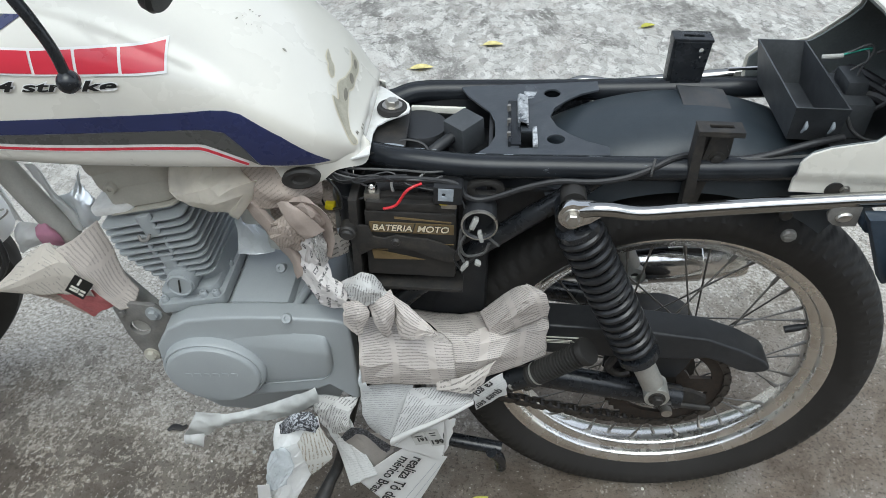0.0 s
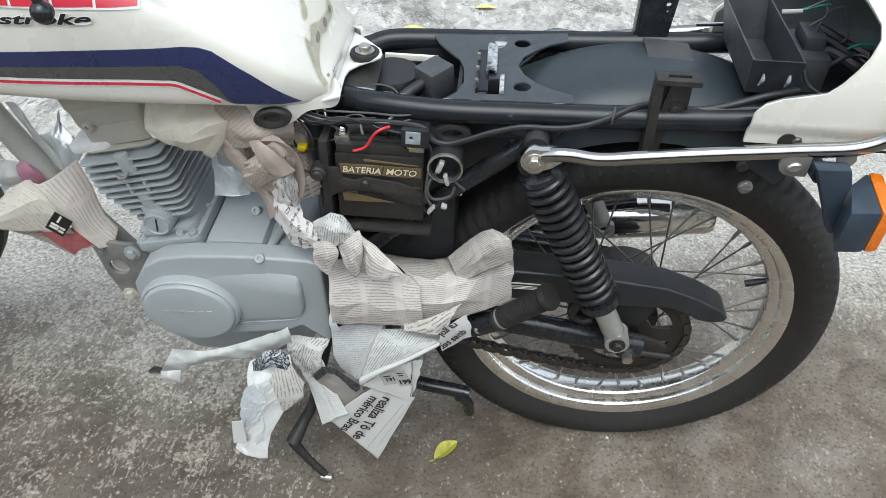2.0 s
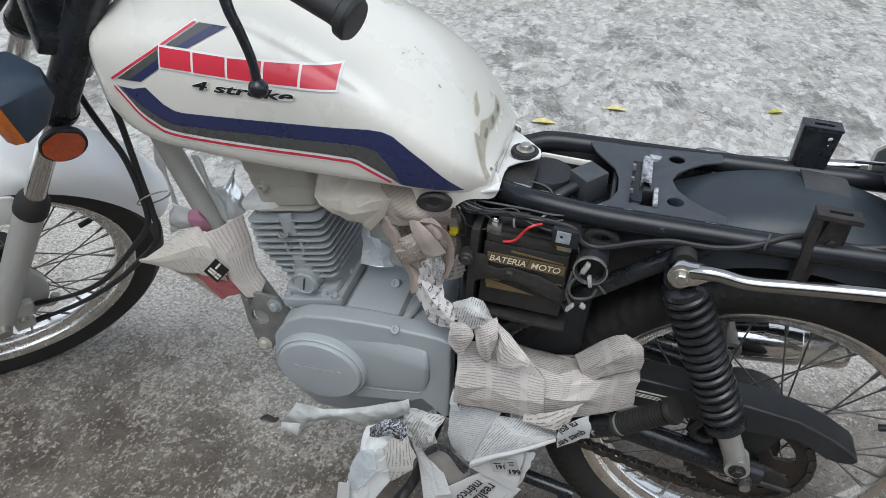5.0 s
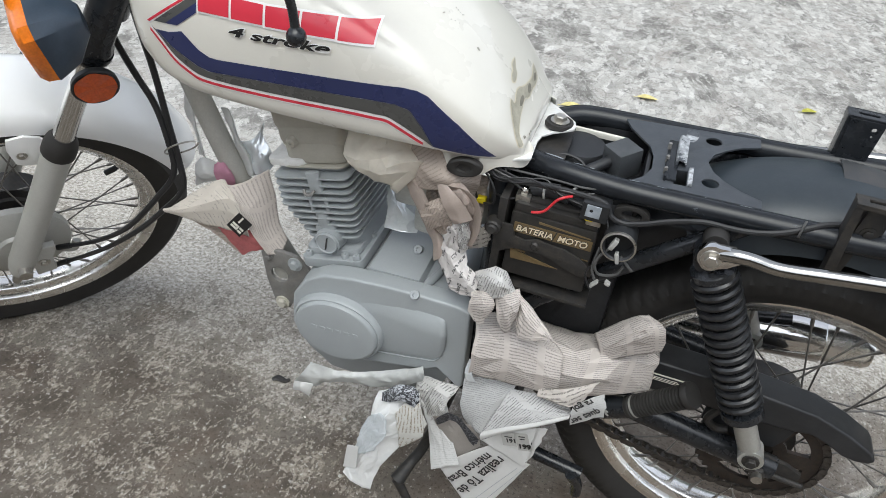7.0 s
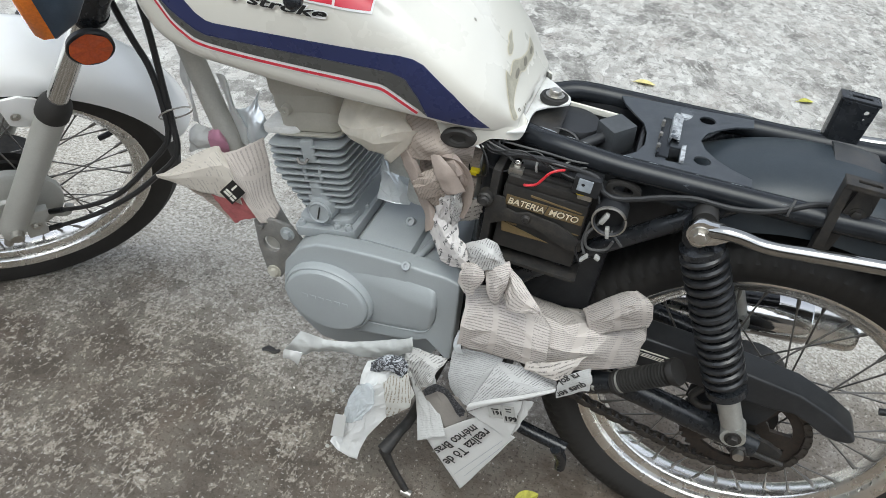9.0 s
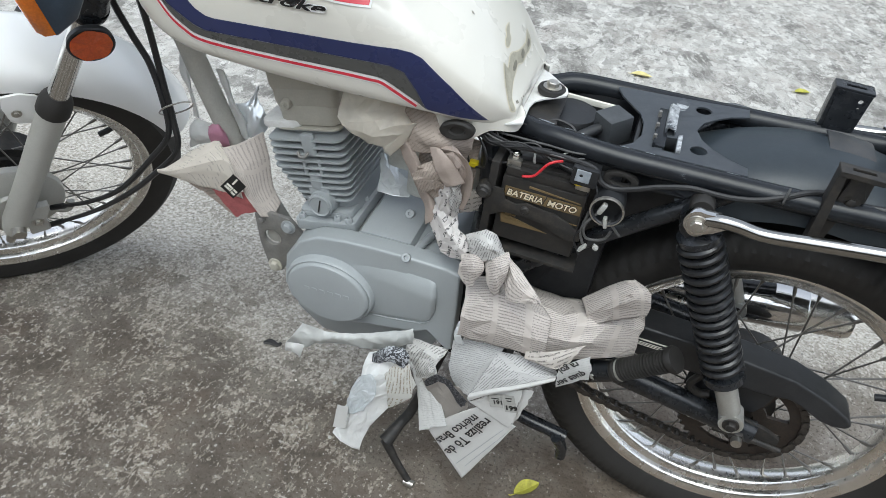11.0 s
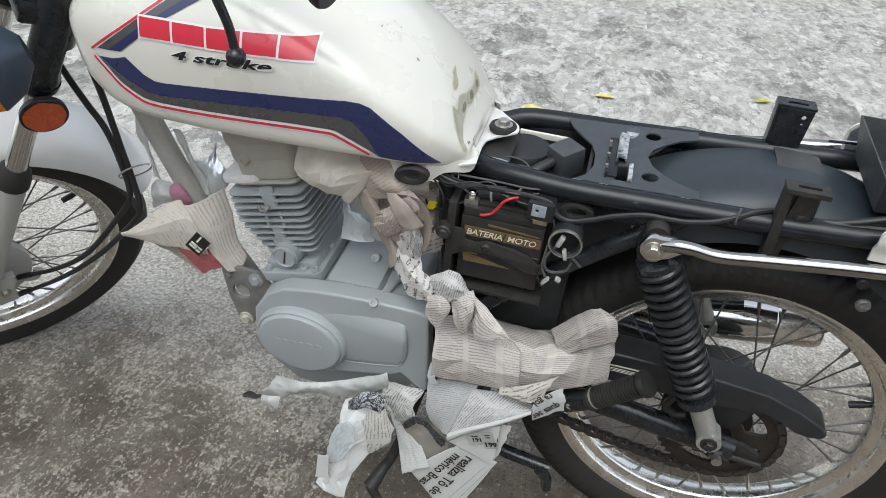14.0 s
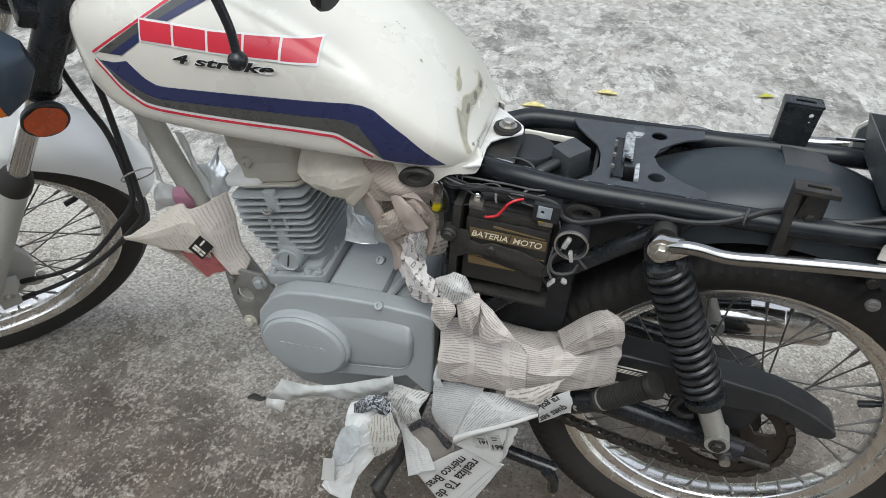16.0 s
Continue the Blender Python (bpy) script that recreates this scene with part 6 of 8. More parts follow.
part("red_wire", tube([(-0.376, -0.110, 0.633), (-0.3735, -0.1120, 0.6345), (-0.3624, -0.1120, 0.6394), (-0.3554, -0.112, 0.650), (-0.3502, -0.112, 0.659), (-0.3432, -0.110, 0.6640), (-0.334, -0.104, 0.665)], 0.0017, 8), REDWIRE, bike, "bright red wire")
part("grey_wire", tube([(-0.338, -0.094, 0.664), (-0.333, -0.092, 0.670), (-0.326, -0.090, 0.676)], 0.0015, 8), WHITEPL, bike)
part("yellow_plug", box(-0.450, -0.438, -0.086, -0.076, 0.608, 0.616, 0.002), YELLOW, bike, "yellow plug")
lines = [
    [(-0.46, -0.09, 0.672), (-0.42, -0.098, 0.662), (-0.36, -0.10, 0.668), (-0.30, -0.104, 0.668), (-0.285, -0.108, 0.654), (-0.268, -0.109, 0.650), (-0.245, -0.108, 0.657), (-0.22, -0.106, 0.667), (-0.187, -0.106, 0.677), (-0.16, -0.106, 0.678), (-0.138, -0.105, 0.679), (-0.112, -0.104, 0.685), (-0.088, -0.100, 0.6945), (-0.065, -0.090, 0.702), (-0.040, -0.080, 0.703)],
    [(-0.455, -0.085, 0.668), (-0.43, -0.10, 0.650), (-0.425, -0.10, 0.625), (-0.44, -0.085, 0.61)],
    [(-0.45, -0.08, 0.672), (-0.41, -0.09, 0.656), (-0.39, -0.095, 0.648)],
    [(-0.44, -0.082, 0.668), (-0.455, -0.09, 0.645), (-0.45, -0.085, 0.615)],
    [(-0.42, -0.085, 0.668), (-0.36, -0.09, 0.672), (-0.32, -0.095, 0.675), (-0.29, -0.09, 0.682)],
    [(-0.45, -0.09, 0.675), (-0.40, -0.098, 0.667), (-0.35, -0.099, 0.672)],
    [(-0.30, -0.10, 0.66), (-0.285, -0.112, 0.64), (-0.284, -0.114, 0.60), (-0.296, -0.114, 0.57), (-0.285, -0.118, 0.548)],
    [(-0.43, -0.09, 0.632), (-0.405, -0.098, 0.636), (-0.388, -0.09, 0.645)],
]
for k, pts in enumerate(lines):
    part("loose_wire", tube(pts, 0.0034 if k == 0 else 0.0014, 8), GREYWIRE if k in (2, 4, 8) else WIRE, bike)
lw = random.Random(12)
for q in range(5):
    pts = [(-0.462 + 0.01 * q, -0.088, 0.676)]
    for j in range(1, 5):
        pts.append((-0.455 + 0.038 * j + lw.uniform(-0.008, 0.008), -0.094 - lw.uniform(0, 0.012), 0.668 + lw.uniform(-0.014, 0.008)))
    part("loose_wire", tube(pts, 0.0011, 6), (GREYWIRE, WIRE, WIRE)[q % 3], bike)
part("wire_harness", tube([(-0.015, -0.078, 0.698), (0.003, -0.085, 0.7005), (0.025, -0.087, 0.7065), (0.047, -0.086, 0.7135), (0.075, -0.082, 0.722), (0.11, -0.07, 0.724)], 0.0042, 10), WIRE, bike)
for pts in ([(0.0, -0.086, 0.702), (0.02, -0.090, 0.7060), (0.047, -0.088, 0.7075), (0.076, -0.086, 0.709), (0.10, -0.084, 0.710)], [(0.001, -0.088, 0.699), (0.039, -0.091, 0.7020), (0.075, -0.089, 0.7045)]):
    part("loose_wire", tube(pts, 0.0021, 8), GREYWIRE, bike)
part("cable_clip", tube([(-0.0865, -0.100, 0.7075), (-0.088, -0.104, 0.700), (-0.0885, -0.105, 0.690), (-0.087, -0.1005, 0.686)], 0.0014, 8, 4), GREYWIRE, bike)
can = bmesh.new()
revolve(can, [(0, -0.01), (0.019, -0.01), (0.0195, 0.022), (0.0185, 0.026), (0.0165, 0.024), (0.016, 0.010), (0, 0.010)], 30, at(-0.268, -0.104, 0.630))
fl = part("flasher_relay", can, BLACKPL, bike, "round black relay with white plugs hanging from it")
rg = bmesh.new()
revolve(rg, [(0.0185, 0.022), (0.0205, 0.023), (0.0205, 0.026), (0.0185, 0.027)], 30, at(-0.268, -0.104, 0.630), closed=True)
part("relay_ring", rg, STEEL, fl)
for x, z, w, h, r in ((-0.274, 0.606, 0.010, 0.022, 20), (-0.266, 0.588, 0.008, 0.020, -15), (-0.283, 0.542, 0.006, 0.018, 35), (-0.268, 0.548, 0.012, 0.006, 25)):
    w, h = w * 0.6, h * 0.7
    b = box(-w / 2, w / 2, -0.004, 0.004, -h / 2, h / 2, 0.0015)
    b.transform(Matrix.Translation((x, -0.128, z + 0.026)) @ Matrix.Rotation(radians(r), 4, "Y"))
    part("plug", b, WHITEPL, fl, "dirty white wire plug")
for pts in ([(-0.275, -0.125, 0.60), (-0.288, -0.126, 0.575), (-0.282, -0.124, 0.555), (-0.262, -0.124, 0.560), (-0.256, -0.124, 0.575)], [(-0.262, -0.126, 0.590), (-0.25, -0.124, 0.576), (-0.245, -0.122, 0.57)], [(-0.288, -0.12, 0.59), (-0.290, -0.122, 0.56), (-0.284, -0.124, 0.545)]):
    part("relay_wire", tube([(x, y, z + 0.026) for x, y, z in pts], 0.0018, 8), GREYWIRE, fl)

# ---- stands and pegs ----
stand = tube([(-0.440, -0.080, 0.262), (-0.468, -0.110, 0.137), (-0.481, -0.138, 0.116), (-0.494, -0.165, 0.095)], [0.0080, 0.0085, 0.0092, 0.0125], 12)
ss = part("side_stand", stand, DARK, bike, "black side stand resting on the concrete")
part("stand_foot", tube([(-0.494, -0.165, 0.099), (-0.471, -0.172, 0.065), (-0.447, -0.178, 0.035), (-0.442, -0.180, 0.028)], [0.0085, 0.0065, 0.006, 0.006], 10), DARK, ss)
part("foot_tip", tube([(-0.450, -0.180, 0.028), (-0.432, -0.182, 0.029)], 0.0068, 10, 0), STEEL, ss, "bare worn steel tip")
for s in (-1, 1):
    part("centre_stand_leg", tube([(-0.42, s * 0.06, 0.235), (-0.33, s * 0.085, 0.185), (-0.22, s * 0.10, 0.175)], 0.011, 10), BLACK, bike)
part("stand_foot_bar", tube([(-0.235, -0.11, 0.180), (-0.222, -0.10, 0.150), (-0.218, -0.095, 0.120)], 0.009, 10), BLACK, bike)
peg = bmesh.new()
pa, pb = Vector((-0.192, -0.118, 0.368)), Vector((-0.128, -0.134, 0.440))
pd = (pb - pa)
prof = [(0.0, 0.0), (0.0135, 0.0), (0.0165, 0.003), (0.0165, 0.008), (0.0125, 0.010)]
nrib = 15
for k in range(nrib):
    h = 0.014 + k * (pd.length - 0.022) / nrib
    prof += [(0.0132, h), (0.0160, h + 0.0012), (0.0160, h + 0.0030), (0.0132, h + 0.0042)]
prof += [(0.0140, pd.length - 0.006), (0.0180, pd.length - 0.005), (0.0188, pd.length), (0.0175, pd.length + 0.004), (0, pd.length + 0.005)]
revolve(peg, prof, 24, Matrix.Translation(pa) @ pd.to_track_quat("Z", "X").to_matrix().to_4x4())
pg = part("passenger_peg", peg, RUBBER, bike, "ribbed black rubber passenger footpeg folded up")
part("peg_arm", tube([(-0.255, -0.092, 0.325), (-0.225, -0.105, 0.342), (-0.190, -0.118, 0.370)], [0.018, 0.018, 0.015], 12), BLACK, pg)
part("peg_ring", tube([pa + pd * 0.115, pa + pd * 0.145], 0.0158, 20, 0), ALU, pg, "bright metal ring")
part("peg_bolt", disc(0.006, -0.118, -0.126, -0.215, 0.352, 14), ALU, pg)
part("peg_bracket", prism([(-0.30, 0.30), (-0.29, 0.34), (-0.23, 0.372), (-0.205, 0.355), (-0.23, 0.325), (-0.26, 0.285)], -0.104, -0.090, 0.004), BLACK, bike)

# ---- front end, built straight and then turned with the handlebar ----
AX0 = Vector((-1.30, 0, 0.2915))
leg_off = Vector((0.0, 0, -0.002))
for s in (-1, 1):
    base = AX0 + leg_off + Vector((0, s * 0.088, 0))
    pt = lambda d: FRONT @ (base + AXIS * d) + Vector((0.036 * max(0, d), 0, 0))
    sl = tube([pt(-0.035), pt(-0.02), pt(0.0), pt(0.10), pt(0.285), pt(0.292)], [0.014, 0.020, 0.0225, 0.0215, 0.022, 0.022], 20, 0)
    leg = part("fork_leg", sl, FORK, bike, "silver grey telescopic fork leg")
    part("stanchion", tube([pt(0.28), pt(0.56)], 0.0155, 18, 0), CHROME, leg)
    part("dust_boot", tube([pt(0.286), pt(0.290), pt(0.304), pt(0.316), pt(0.327)], [0.0215, 0.0248, 0.0248, 0.0225, 0.0165], 20, 0), RUBBER, leg)
    part("upper_sleeve", tube([pt(0.482), pt(0.488), pt(0.506), pt(0.516), pt(0.70)], [0.0225, 0.0255, 0.0255, 0.0225, 0.0228], 20, 0), BLACK, leg)
    part("sleeve_ring", tube([pt(0.492), pt(0.499)], 0.0268, 20, 0), BLACK, leg)
    part("axle_nut", tube([FRONT @ (base + Vector((0, s * 0.005, 0))), FRONT @ (base + Vector((0, s * 0.034, 0)))], [0.012, 0.011], 12, 0), STEEL, leg)
    part("axle_pinch", tube([pt(-0.038), pt(-0.062)], [0.010, 0.008], 10, 0), STEEL, leg)
    if s < 0:
        rf = bmesh.new()
        rm = Matrix.Translation(base + AXIS * 0.468 + Vector((0.002, -0.034, 0))) @ Matrix.Diagonal((0.93, 0.93, 0.93, 1)) @ SIDE
        rm = FRONT.inverted() @ Matrix.Translation((0.017, 0, 0)) @ FRONT @ rm
        revolve(rf, [(0, 0), (0.0315, 0), (0.0325, 0.008), (0.030, 0.010), (0.0285, 0.008), (0, 0.008)], 40, FRONT @ rm)
        ref = part("side_reflector", rf, BLACKPL, leg, "round orange reflector on the fork")
        rl = bmesh.new()
        for k in range(48):
            a0, a1 = math.pi * k / 24, math.pi * (k + 1) / 24
            f0, f1 = (k % 4) / 4, (k % 4 + 1) / 4
            up_, dn_ = (0.0115, 0.0088) if (k // 4) % 2 else (0.0088, 0.0115)
            vs = [rl.verts.new(FRONT @ rm @ Vector(q)) for q in ((0, 0, 0.0100), (0.0285 * math.cos(a0), 0.0285 * math.sin(a0), dn_ + (up_ - dn_) * f0), (0.0285 * math.cos(a1), 0.0285 * math.sin(a1), dn_ + (up_ - dn_) * f1))]
            rl.faces.new(vs)
        part("lens", rl, AMBER, ref, "orange-red faceted lens", smooth=False)
for d in (0.61, 0.70):
    yk = box(-0.030, 0.05, -0.108, 0.108, -0.014, 0.014, 0.006)
    yk.transform(FRONT @ Matrix.Translation(AX0 + leg_off + AXIS * d) @ Matrix.Rotation(radians(26.5), 4, "Y"))
    part("fork_yoke", yk, BLACK, bike)
# front fender
ff = fender_arc(0, 0, 0.352, 18, 150, 0.072, 48, crown=0.05, thick=0.003)
ff.transform(FRONT @ Matrix.Translation(AX0))
fd = part("front_fender", ff, FENDERWHITE, bike, "white painted steel front fender")
fl_ = prism([(0.052, 0.231), (0.060, 0.224), (0.083, 0.217), (0.105, 0.213), (0.116, 0.222), (0.116, 0.250), (0.100, 0.275), (0.080, 0.286), (0.056, 0.286), (0.050, 0.266)], -0.076, -0.071, 0.002)
fl_.transform(FRONT @ Matrix.Translation(AX0 + Vector((0.02, 0, 0.0))))
part("fender_stay", fl_, FENDERWHITE, fd)
for x, z in ((0.066, 0.248), (0.100, 0.235)):
    b = bolt(x, -0.077, z, 0.005, 0.004)
    b.transform(FRONT @ Matrix.Translation(AX0 + Vector((0.02, 0, 0.0))))
    part("stay_bolt", b, STEEL, fd)
# front turn signal, headlamp shell, handlebar
SIGF = Matrix.Translation((0.036, 0, 0.004)) @ FRONT @ Matrix.Translation((-1.128, -0.135, 0.830)) @ Matrix.Rotation(radians(180), 4, "Z") @ Matrix.Rotation(radians(-8), 4, "Y") @ Matrix.Rotation(radians(14), 4, "Y")
signal("front_turn_signal", SIGF, "dark blue-black front turn signal with an orange lens")
hl = bmesh.new()
revolve(hl, [(0, -0.09), (0.05, -0.085), (0.085, -0.04), (0.092, 0.03), (0.09, 0.045), (0, 0.05)], 36, FRONT @ Matrix.Translation((-1.15, 0, 0.90)) @ Matrix.Rotation(radians(-90), 4, "Y"))
part("headlamp", hl, BLACKPL, bike, "black headlamp shell")
ins = bmesh.new()
revolve(ins, [(0, 0), (0.04, 0), (0.045, 0.05), (0.042, 0.06), (0, 0.062)], 28, FRONT @ Matrix.Translation((-1.02, -0.045, 0.93)) @ Matrix.Rotation(radians(26), 4, "Y"))
part("instrument", ins, BLACKPL, bike)
hbp = [(-0.985, 0.0, 0.985), (-0.975, -0.07, 0.99), (-0.95, -0.13, 1.03), (-0.90, -0.19, 1.045), (-0.84, -0.27, 1.04), (-0.778, -0.385, 1.032)]
full = [(x, -y, z) for x, y, z in hbp[::-1]] + hbp[1:]
hbar = part("handlebar", tube([FRONT @ Vector(p) for p in full], 0.011, 12), CHROME, bike, "handlebar turned to the left")
gp = FRONT @ Vector((-0.850, -0.255, 1.041)), FRONT @ Vector((-0.775, -0.392, 1.032))
gv = gp[1] - gp[0]
prof = [(0, 0), (0.0155, 0), (0.0155, gv.length - 0.022), (0.0165, gv.length - 0.016), (0.0215, gv.length - 0.012), (0.0225, gv.length - 0.004), (0.020, gv.length), (0.008, gv.length + 0.001), (0, gv.length)]
gb = bmesh.new()
revolve(gb, prof, 28, Matrix.Translation(gp[0]) @ gv.to_track_quat("Z", "X").to_matrix().to_4x4())
part("grip", gb, GRIP, hbar, "black rubber hand grip")
lv = [(-0.684, -0.17, 0.985), (-0.668, -0.195, 0.945), (-0.658, -0.203, 0.912), (-0.6475, -0.203, 0.887), (-0.6385, -0.202, 0.860), (-0.6345, -0.202, 0.835)]
part("clutch_lever", tube(lv, [0.007, 0.0065, 0.0055, 0.005, 0.005], 12), BLACK, hbar, "black clutch lever with a ball end")
lb = bmesh.new()
bmesh.ops.create_uvsphere(lb, u_segments=20, v_segments=12, radius=0.0105)
lb.transform(Matrix.Translation((-0.6335, -0.203, 0.830)))
part("lever_ball", lb, BLACK, hbar)
# cables and hoses at the front, held by a wire loop
cab1 = [(-1.030, -0.05, 0.790), (-0.988, -0.048, 0.686), (-0.964, -0.046, 0.637), (-0.9425, -0.046, 0.601), (-0.9285, -0.047, 0.552), (-0.924, -0.048, 0.490), (-0.961, -0.05, 0.433), (-1.03, -0.05, 0.351), (-1.10, -0.05, 0.299), (-1.190, -0.05, 0.253)]
cab2 = [(-0.962, -0.05, 0.80), (-0.9436, -0.046, 0.697), (-0.934, -0.045, 0.645), (-0.9235, -0.045, 0.571), (-0.9150, -0.045, 0.514), (-0.913, -0.048, 0.462), (-0.961, -0.05, 0.402), (-1.02, -0.05, 0.342), (-1.10, -0.05, 0.277), (-1.208, -0.05, 0.206)]
for pts in (cab1, cab2):
    part("control_cable", tube(pts, [0.0048] * 7 + [0.0045, 0.004, 0.0035], 8), WIRE, bike, "black sheathed control cable")
    part("cable_ferrule", tube([Vector(pts[-1]).lerp(Vector(pts[-2]), 0.32), Vector(pts[-1])], 0.0052, 10, 0), BLACKPL, bike)
part("wire_loop", tube([(-0.902 + 0.026 * math.cos(a) - 0.006 * math.sin(a), -0.052 - 0.012 * math.sin(a), 0.541 + 0.018 * math.cos(a) + 0.0075 * math.sin(a)) for a in [0.42 * q for q in range(15)]], 0.0013, 8, 4), STEEL, bike, "pale bent wire loop round the cables")
hold = prism([(-1.285, 0.30), (-1.270, 0.325), (-1.240, 0.322), (-1.242, 0.304), (-1.254, 0.285), (-1.256, 0.250), (-1.290, 0.248)], -0.100, -0.086, 0.003)
hold.transform(FRONT)
cb_ = part("cable_bracket", hold, FORK, bike, "grey cast cable bracket beside the brake plate")
eb = bolt(-1.268, -0.100, 0.283, 0.0065, 0.006)
eb.transform(FRONT)
part("bracket_bolt", eb, STEEL, cb_)
part("horn", disc(0.032, 0.03, -0.03, -0.935, 0.735, 28, 0.006), BLACKPL, bike)

# ---- masking paper, film and scraps tucked round the engine ----
def patch(grid, nu=30, nv=24):
    """A smooth sheet through a coarse grid of control points."""
    rows = [smooth_path(r, max(2, nu // max(1, len(r) - 1))) if len(r) > 2 else [Vector(r[0]).lerp(Vector(r[1]), k / nu) for k in range(nu + 1)] for r in grid]
    n = min(len(r) for r in rows)
    cols = []
    for k in range(n):
        c = [r[k] for r in rows]
        cols.append(smooth_path(c, max(2, nv // max(1, len(c) - 1))) if len(c) > 2 else [c[0].lerp(c[1], j / nv) for j in range(nv + 1)])
    return cols


def sheet(name, grid, material, label, category, crumple=0.006, cell=0.014, seed=0, ragged=0.0015, thick=0.0005, group="", crease=16, soft=False, fine=0.45):
    """One thin sheet through coarse control points, crumpled into flat facets about cell wide with sharp creases, or with soft folds; UVs are metres."""
    probe = patch(grid, 24, 24)
    ulen = sum((probe[i + 1][12] - probe[i][12]).length for i in range(len(probe) - 1)) if len(probe[0]) > 12 else 0.05
    mid = probe[len(probe) // 2]
    vlen = sum((mid[j + 1] - mid[j]).length for j in range(len(mid) - 1))
    if soft:
        cell = max(0.0022, (ulen + vlen) / 110)
    nu, nv = max(6, round(ulen / cell)), max(6, round(vlen / cell))
    nu, nv = min(nu, 60), min(nv, 60)
    nc, nr = nu + 1, nv + 1

    def at_uv(u, v):
        fu, fv = u * (len(probe) - 1), v * (len(mid) - 1)
        a, b = min(int(fu), len(probe) - 2), min(int(fv), len(mid) - 2)
        fu, fv = fu - a, fv - b
        return probe[a][b].lerp(probe[a + 1][b], fu).lerp(probe[a][b + 1].lerp(probe[a + 1][b + 1], fu), fv)

    rng = random.Random(seed * 17 + 3)
    bm = bmesh.new()
    uv = bm.loops.layers.uv.new("UVMap")
    off = Vector((seed * 3.7, seed * 1.9, seed * 5.3))
    verts, uvs = [], {}
    for i in range(nc):
        line = []
        for j in range(nr):
            edge_u, edge_v = i in (0, nc - 1), j in (0, nr - 1)
            u = i / nu + (0 if edge_u or soft else rng.uniform(-0.38, 0.38) / nu)
            v = j / nv + (0 if edge_v or soft else rng.uniform(-0.38, 0.38) / nv)
            p = at_uv(u, v)
            e = 0.02
            du = at_uv(min(u + e, 1), v) - at_uv(max(u - e, 0), v)
            dv = at_uv(u, min(v + e, 1)) - at_uv(u, max(v - e, 0))
            nrm = du.cross(dv)
            nrm = nrm.normalized() if nrm.length > 1e-9 else Vector((0, -1, 0))
            big = noise.noise(p * 28 + off)
            d = crumple * (0.75 * big + 0.6 * rng.uniform(-1, 1))
            if soft:
                q = p + Vector((noise.noise(p * 21 - off), noise.noise(p * 23 + off), noise.noise(p * 19))) * 0.012
                d = crumple * (0.9 * big + 1.3 * abs(noise.noise(q * 27 + off)) + fine * abs(noise.noise(q * 62 - off)) - 0.5)
            rim_d = Vector()
            if edge_u or edge_v:
                rim_d = Vector((rng.uniform(-1, 1), 0, rng.uniform(-1, 1))) * (ragged * 0.25 if soft else ragged)
            q = bm.verts.new(p + nrm * d + rim_d)
            uvs[q] = (ulen * u, vlen * v)
            line.append(q)
        verts.append(line)
    for i in range(nc - 1):
        for j in range(nr - 1):
            a, b, c, d = verts[i][j], verts[i + 1][j], verts[i + 1][j + 1], verts[i][j + 1]
            for tri in (((a, b, c), (a, c, d)) if rng.random() < 0.5 else ((a, b, d), (b, c, d))):
                f = bm.faces.new(tri)
                for lp in f.loops:
                    lp[uv].uv = uvs[lp.vert]
    bmesh.ops.recalc_face_normals(bm, faces=bm.faces)
    # smaller creases inside the large facets
    bump_k = 0.0 if soft else min(0.16, crumple / cell * 0.42)
    for _ in range(1 if soft else 3):
        old = set(bm.verts)
        bmesh.ops.subdivide_edges(bm, edges=list(bm.edges), cuts=1, use_grid_fill=True)
        bm.normal_update()
        for v in bm.verts:
            if v not in old:
                ln = sum(e.calc_length() for e in v.link_edges) / len(v.link_edges)
                v.co += v.normal * ln * bump_k * rng.uniform(-1, 1)
        if len(bm.faces) > 22000:
            break
    me = bpy.data.meshes.new(name)
    bm.to_mesh(me)
    bm.free()
    me.materials.append(material)
    for p in me.polygons:
        p.use_smooth = True
    me.set_sharp_from_angle(angle=radians(75 if soft else crease))
    ob = new(name, me)
    ob.matrix_world = LEAN
    md = ob.modifiers.new("thickness", "SOLIDIFY")
    md.thickness, md.offset = thick, 0
    tagged(ob, label, category, group)
    return ob


NG = "newspaper sheets"
WRAP_L = [
    [(-0.426, -0.110, 0.446), (-0.396, -0.115, 0.462), (-0.359, -0.118, 0.462), (-0.314, -0.125, 0.453)],
    [(-0.411, -0.145, 0.449), (-0.378, -0.150, 0.469), (-0.344, -0.150, 0.470), (-0.297, -0.144, 0.459)],
    [(-0.409, -0.165, 0.426), (-0.370, -0.168, 0.431), (-0.336, -0.168, 0.432), (-0.292, -0.160, 0.430)],
    [(-0.410, -0.155, 0.379), (-0.373, -0.160, 0.387), (-0.333, -0.160, 0.391), (-0.284, -0.153, 0.385)],
]
WRAP_R = [
    [(-0.359, -0.060, 0.425), (-0.300, -0.070, 0.430), (-0.245, -0.050, 0.422), (-0.205, -0.030, 0.455), (-0.176, -0.020, 0.435)],
    [(-0.312, -0.130, 0.456), (-0.271, -0.125, 0.454), (-0.228, -0.115, 0.458), (-0.199, -0.100, 0.462), (-0.175, -0.095, 0.452)],
    [(-0.306, -0.155, 0.434), (-0.272, -0.150, 0.436), (-0.229, -0.140, 0.440), (-0.200, -0.120, 0.435), (-0.175, -0.108, 0.434)],
    [(-0.303, -0.145, 0.378), (-0.273, -0.145, 0.383), (-0.236, -0.135, 0.391), (-0.200, -0.120, 0.394), (-0.174, -0.110, 0.403)],
]
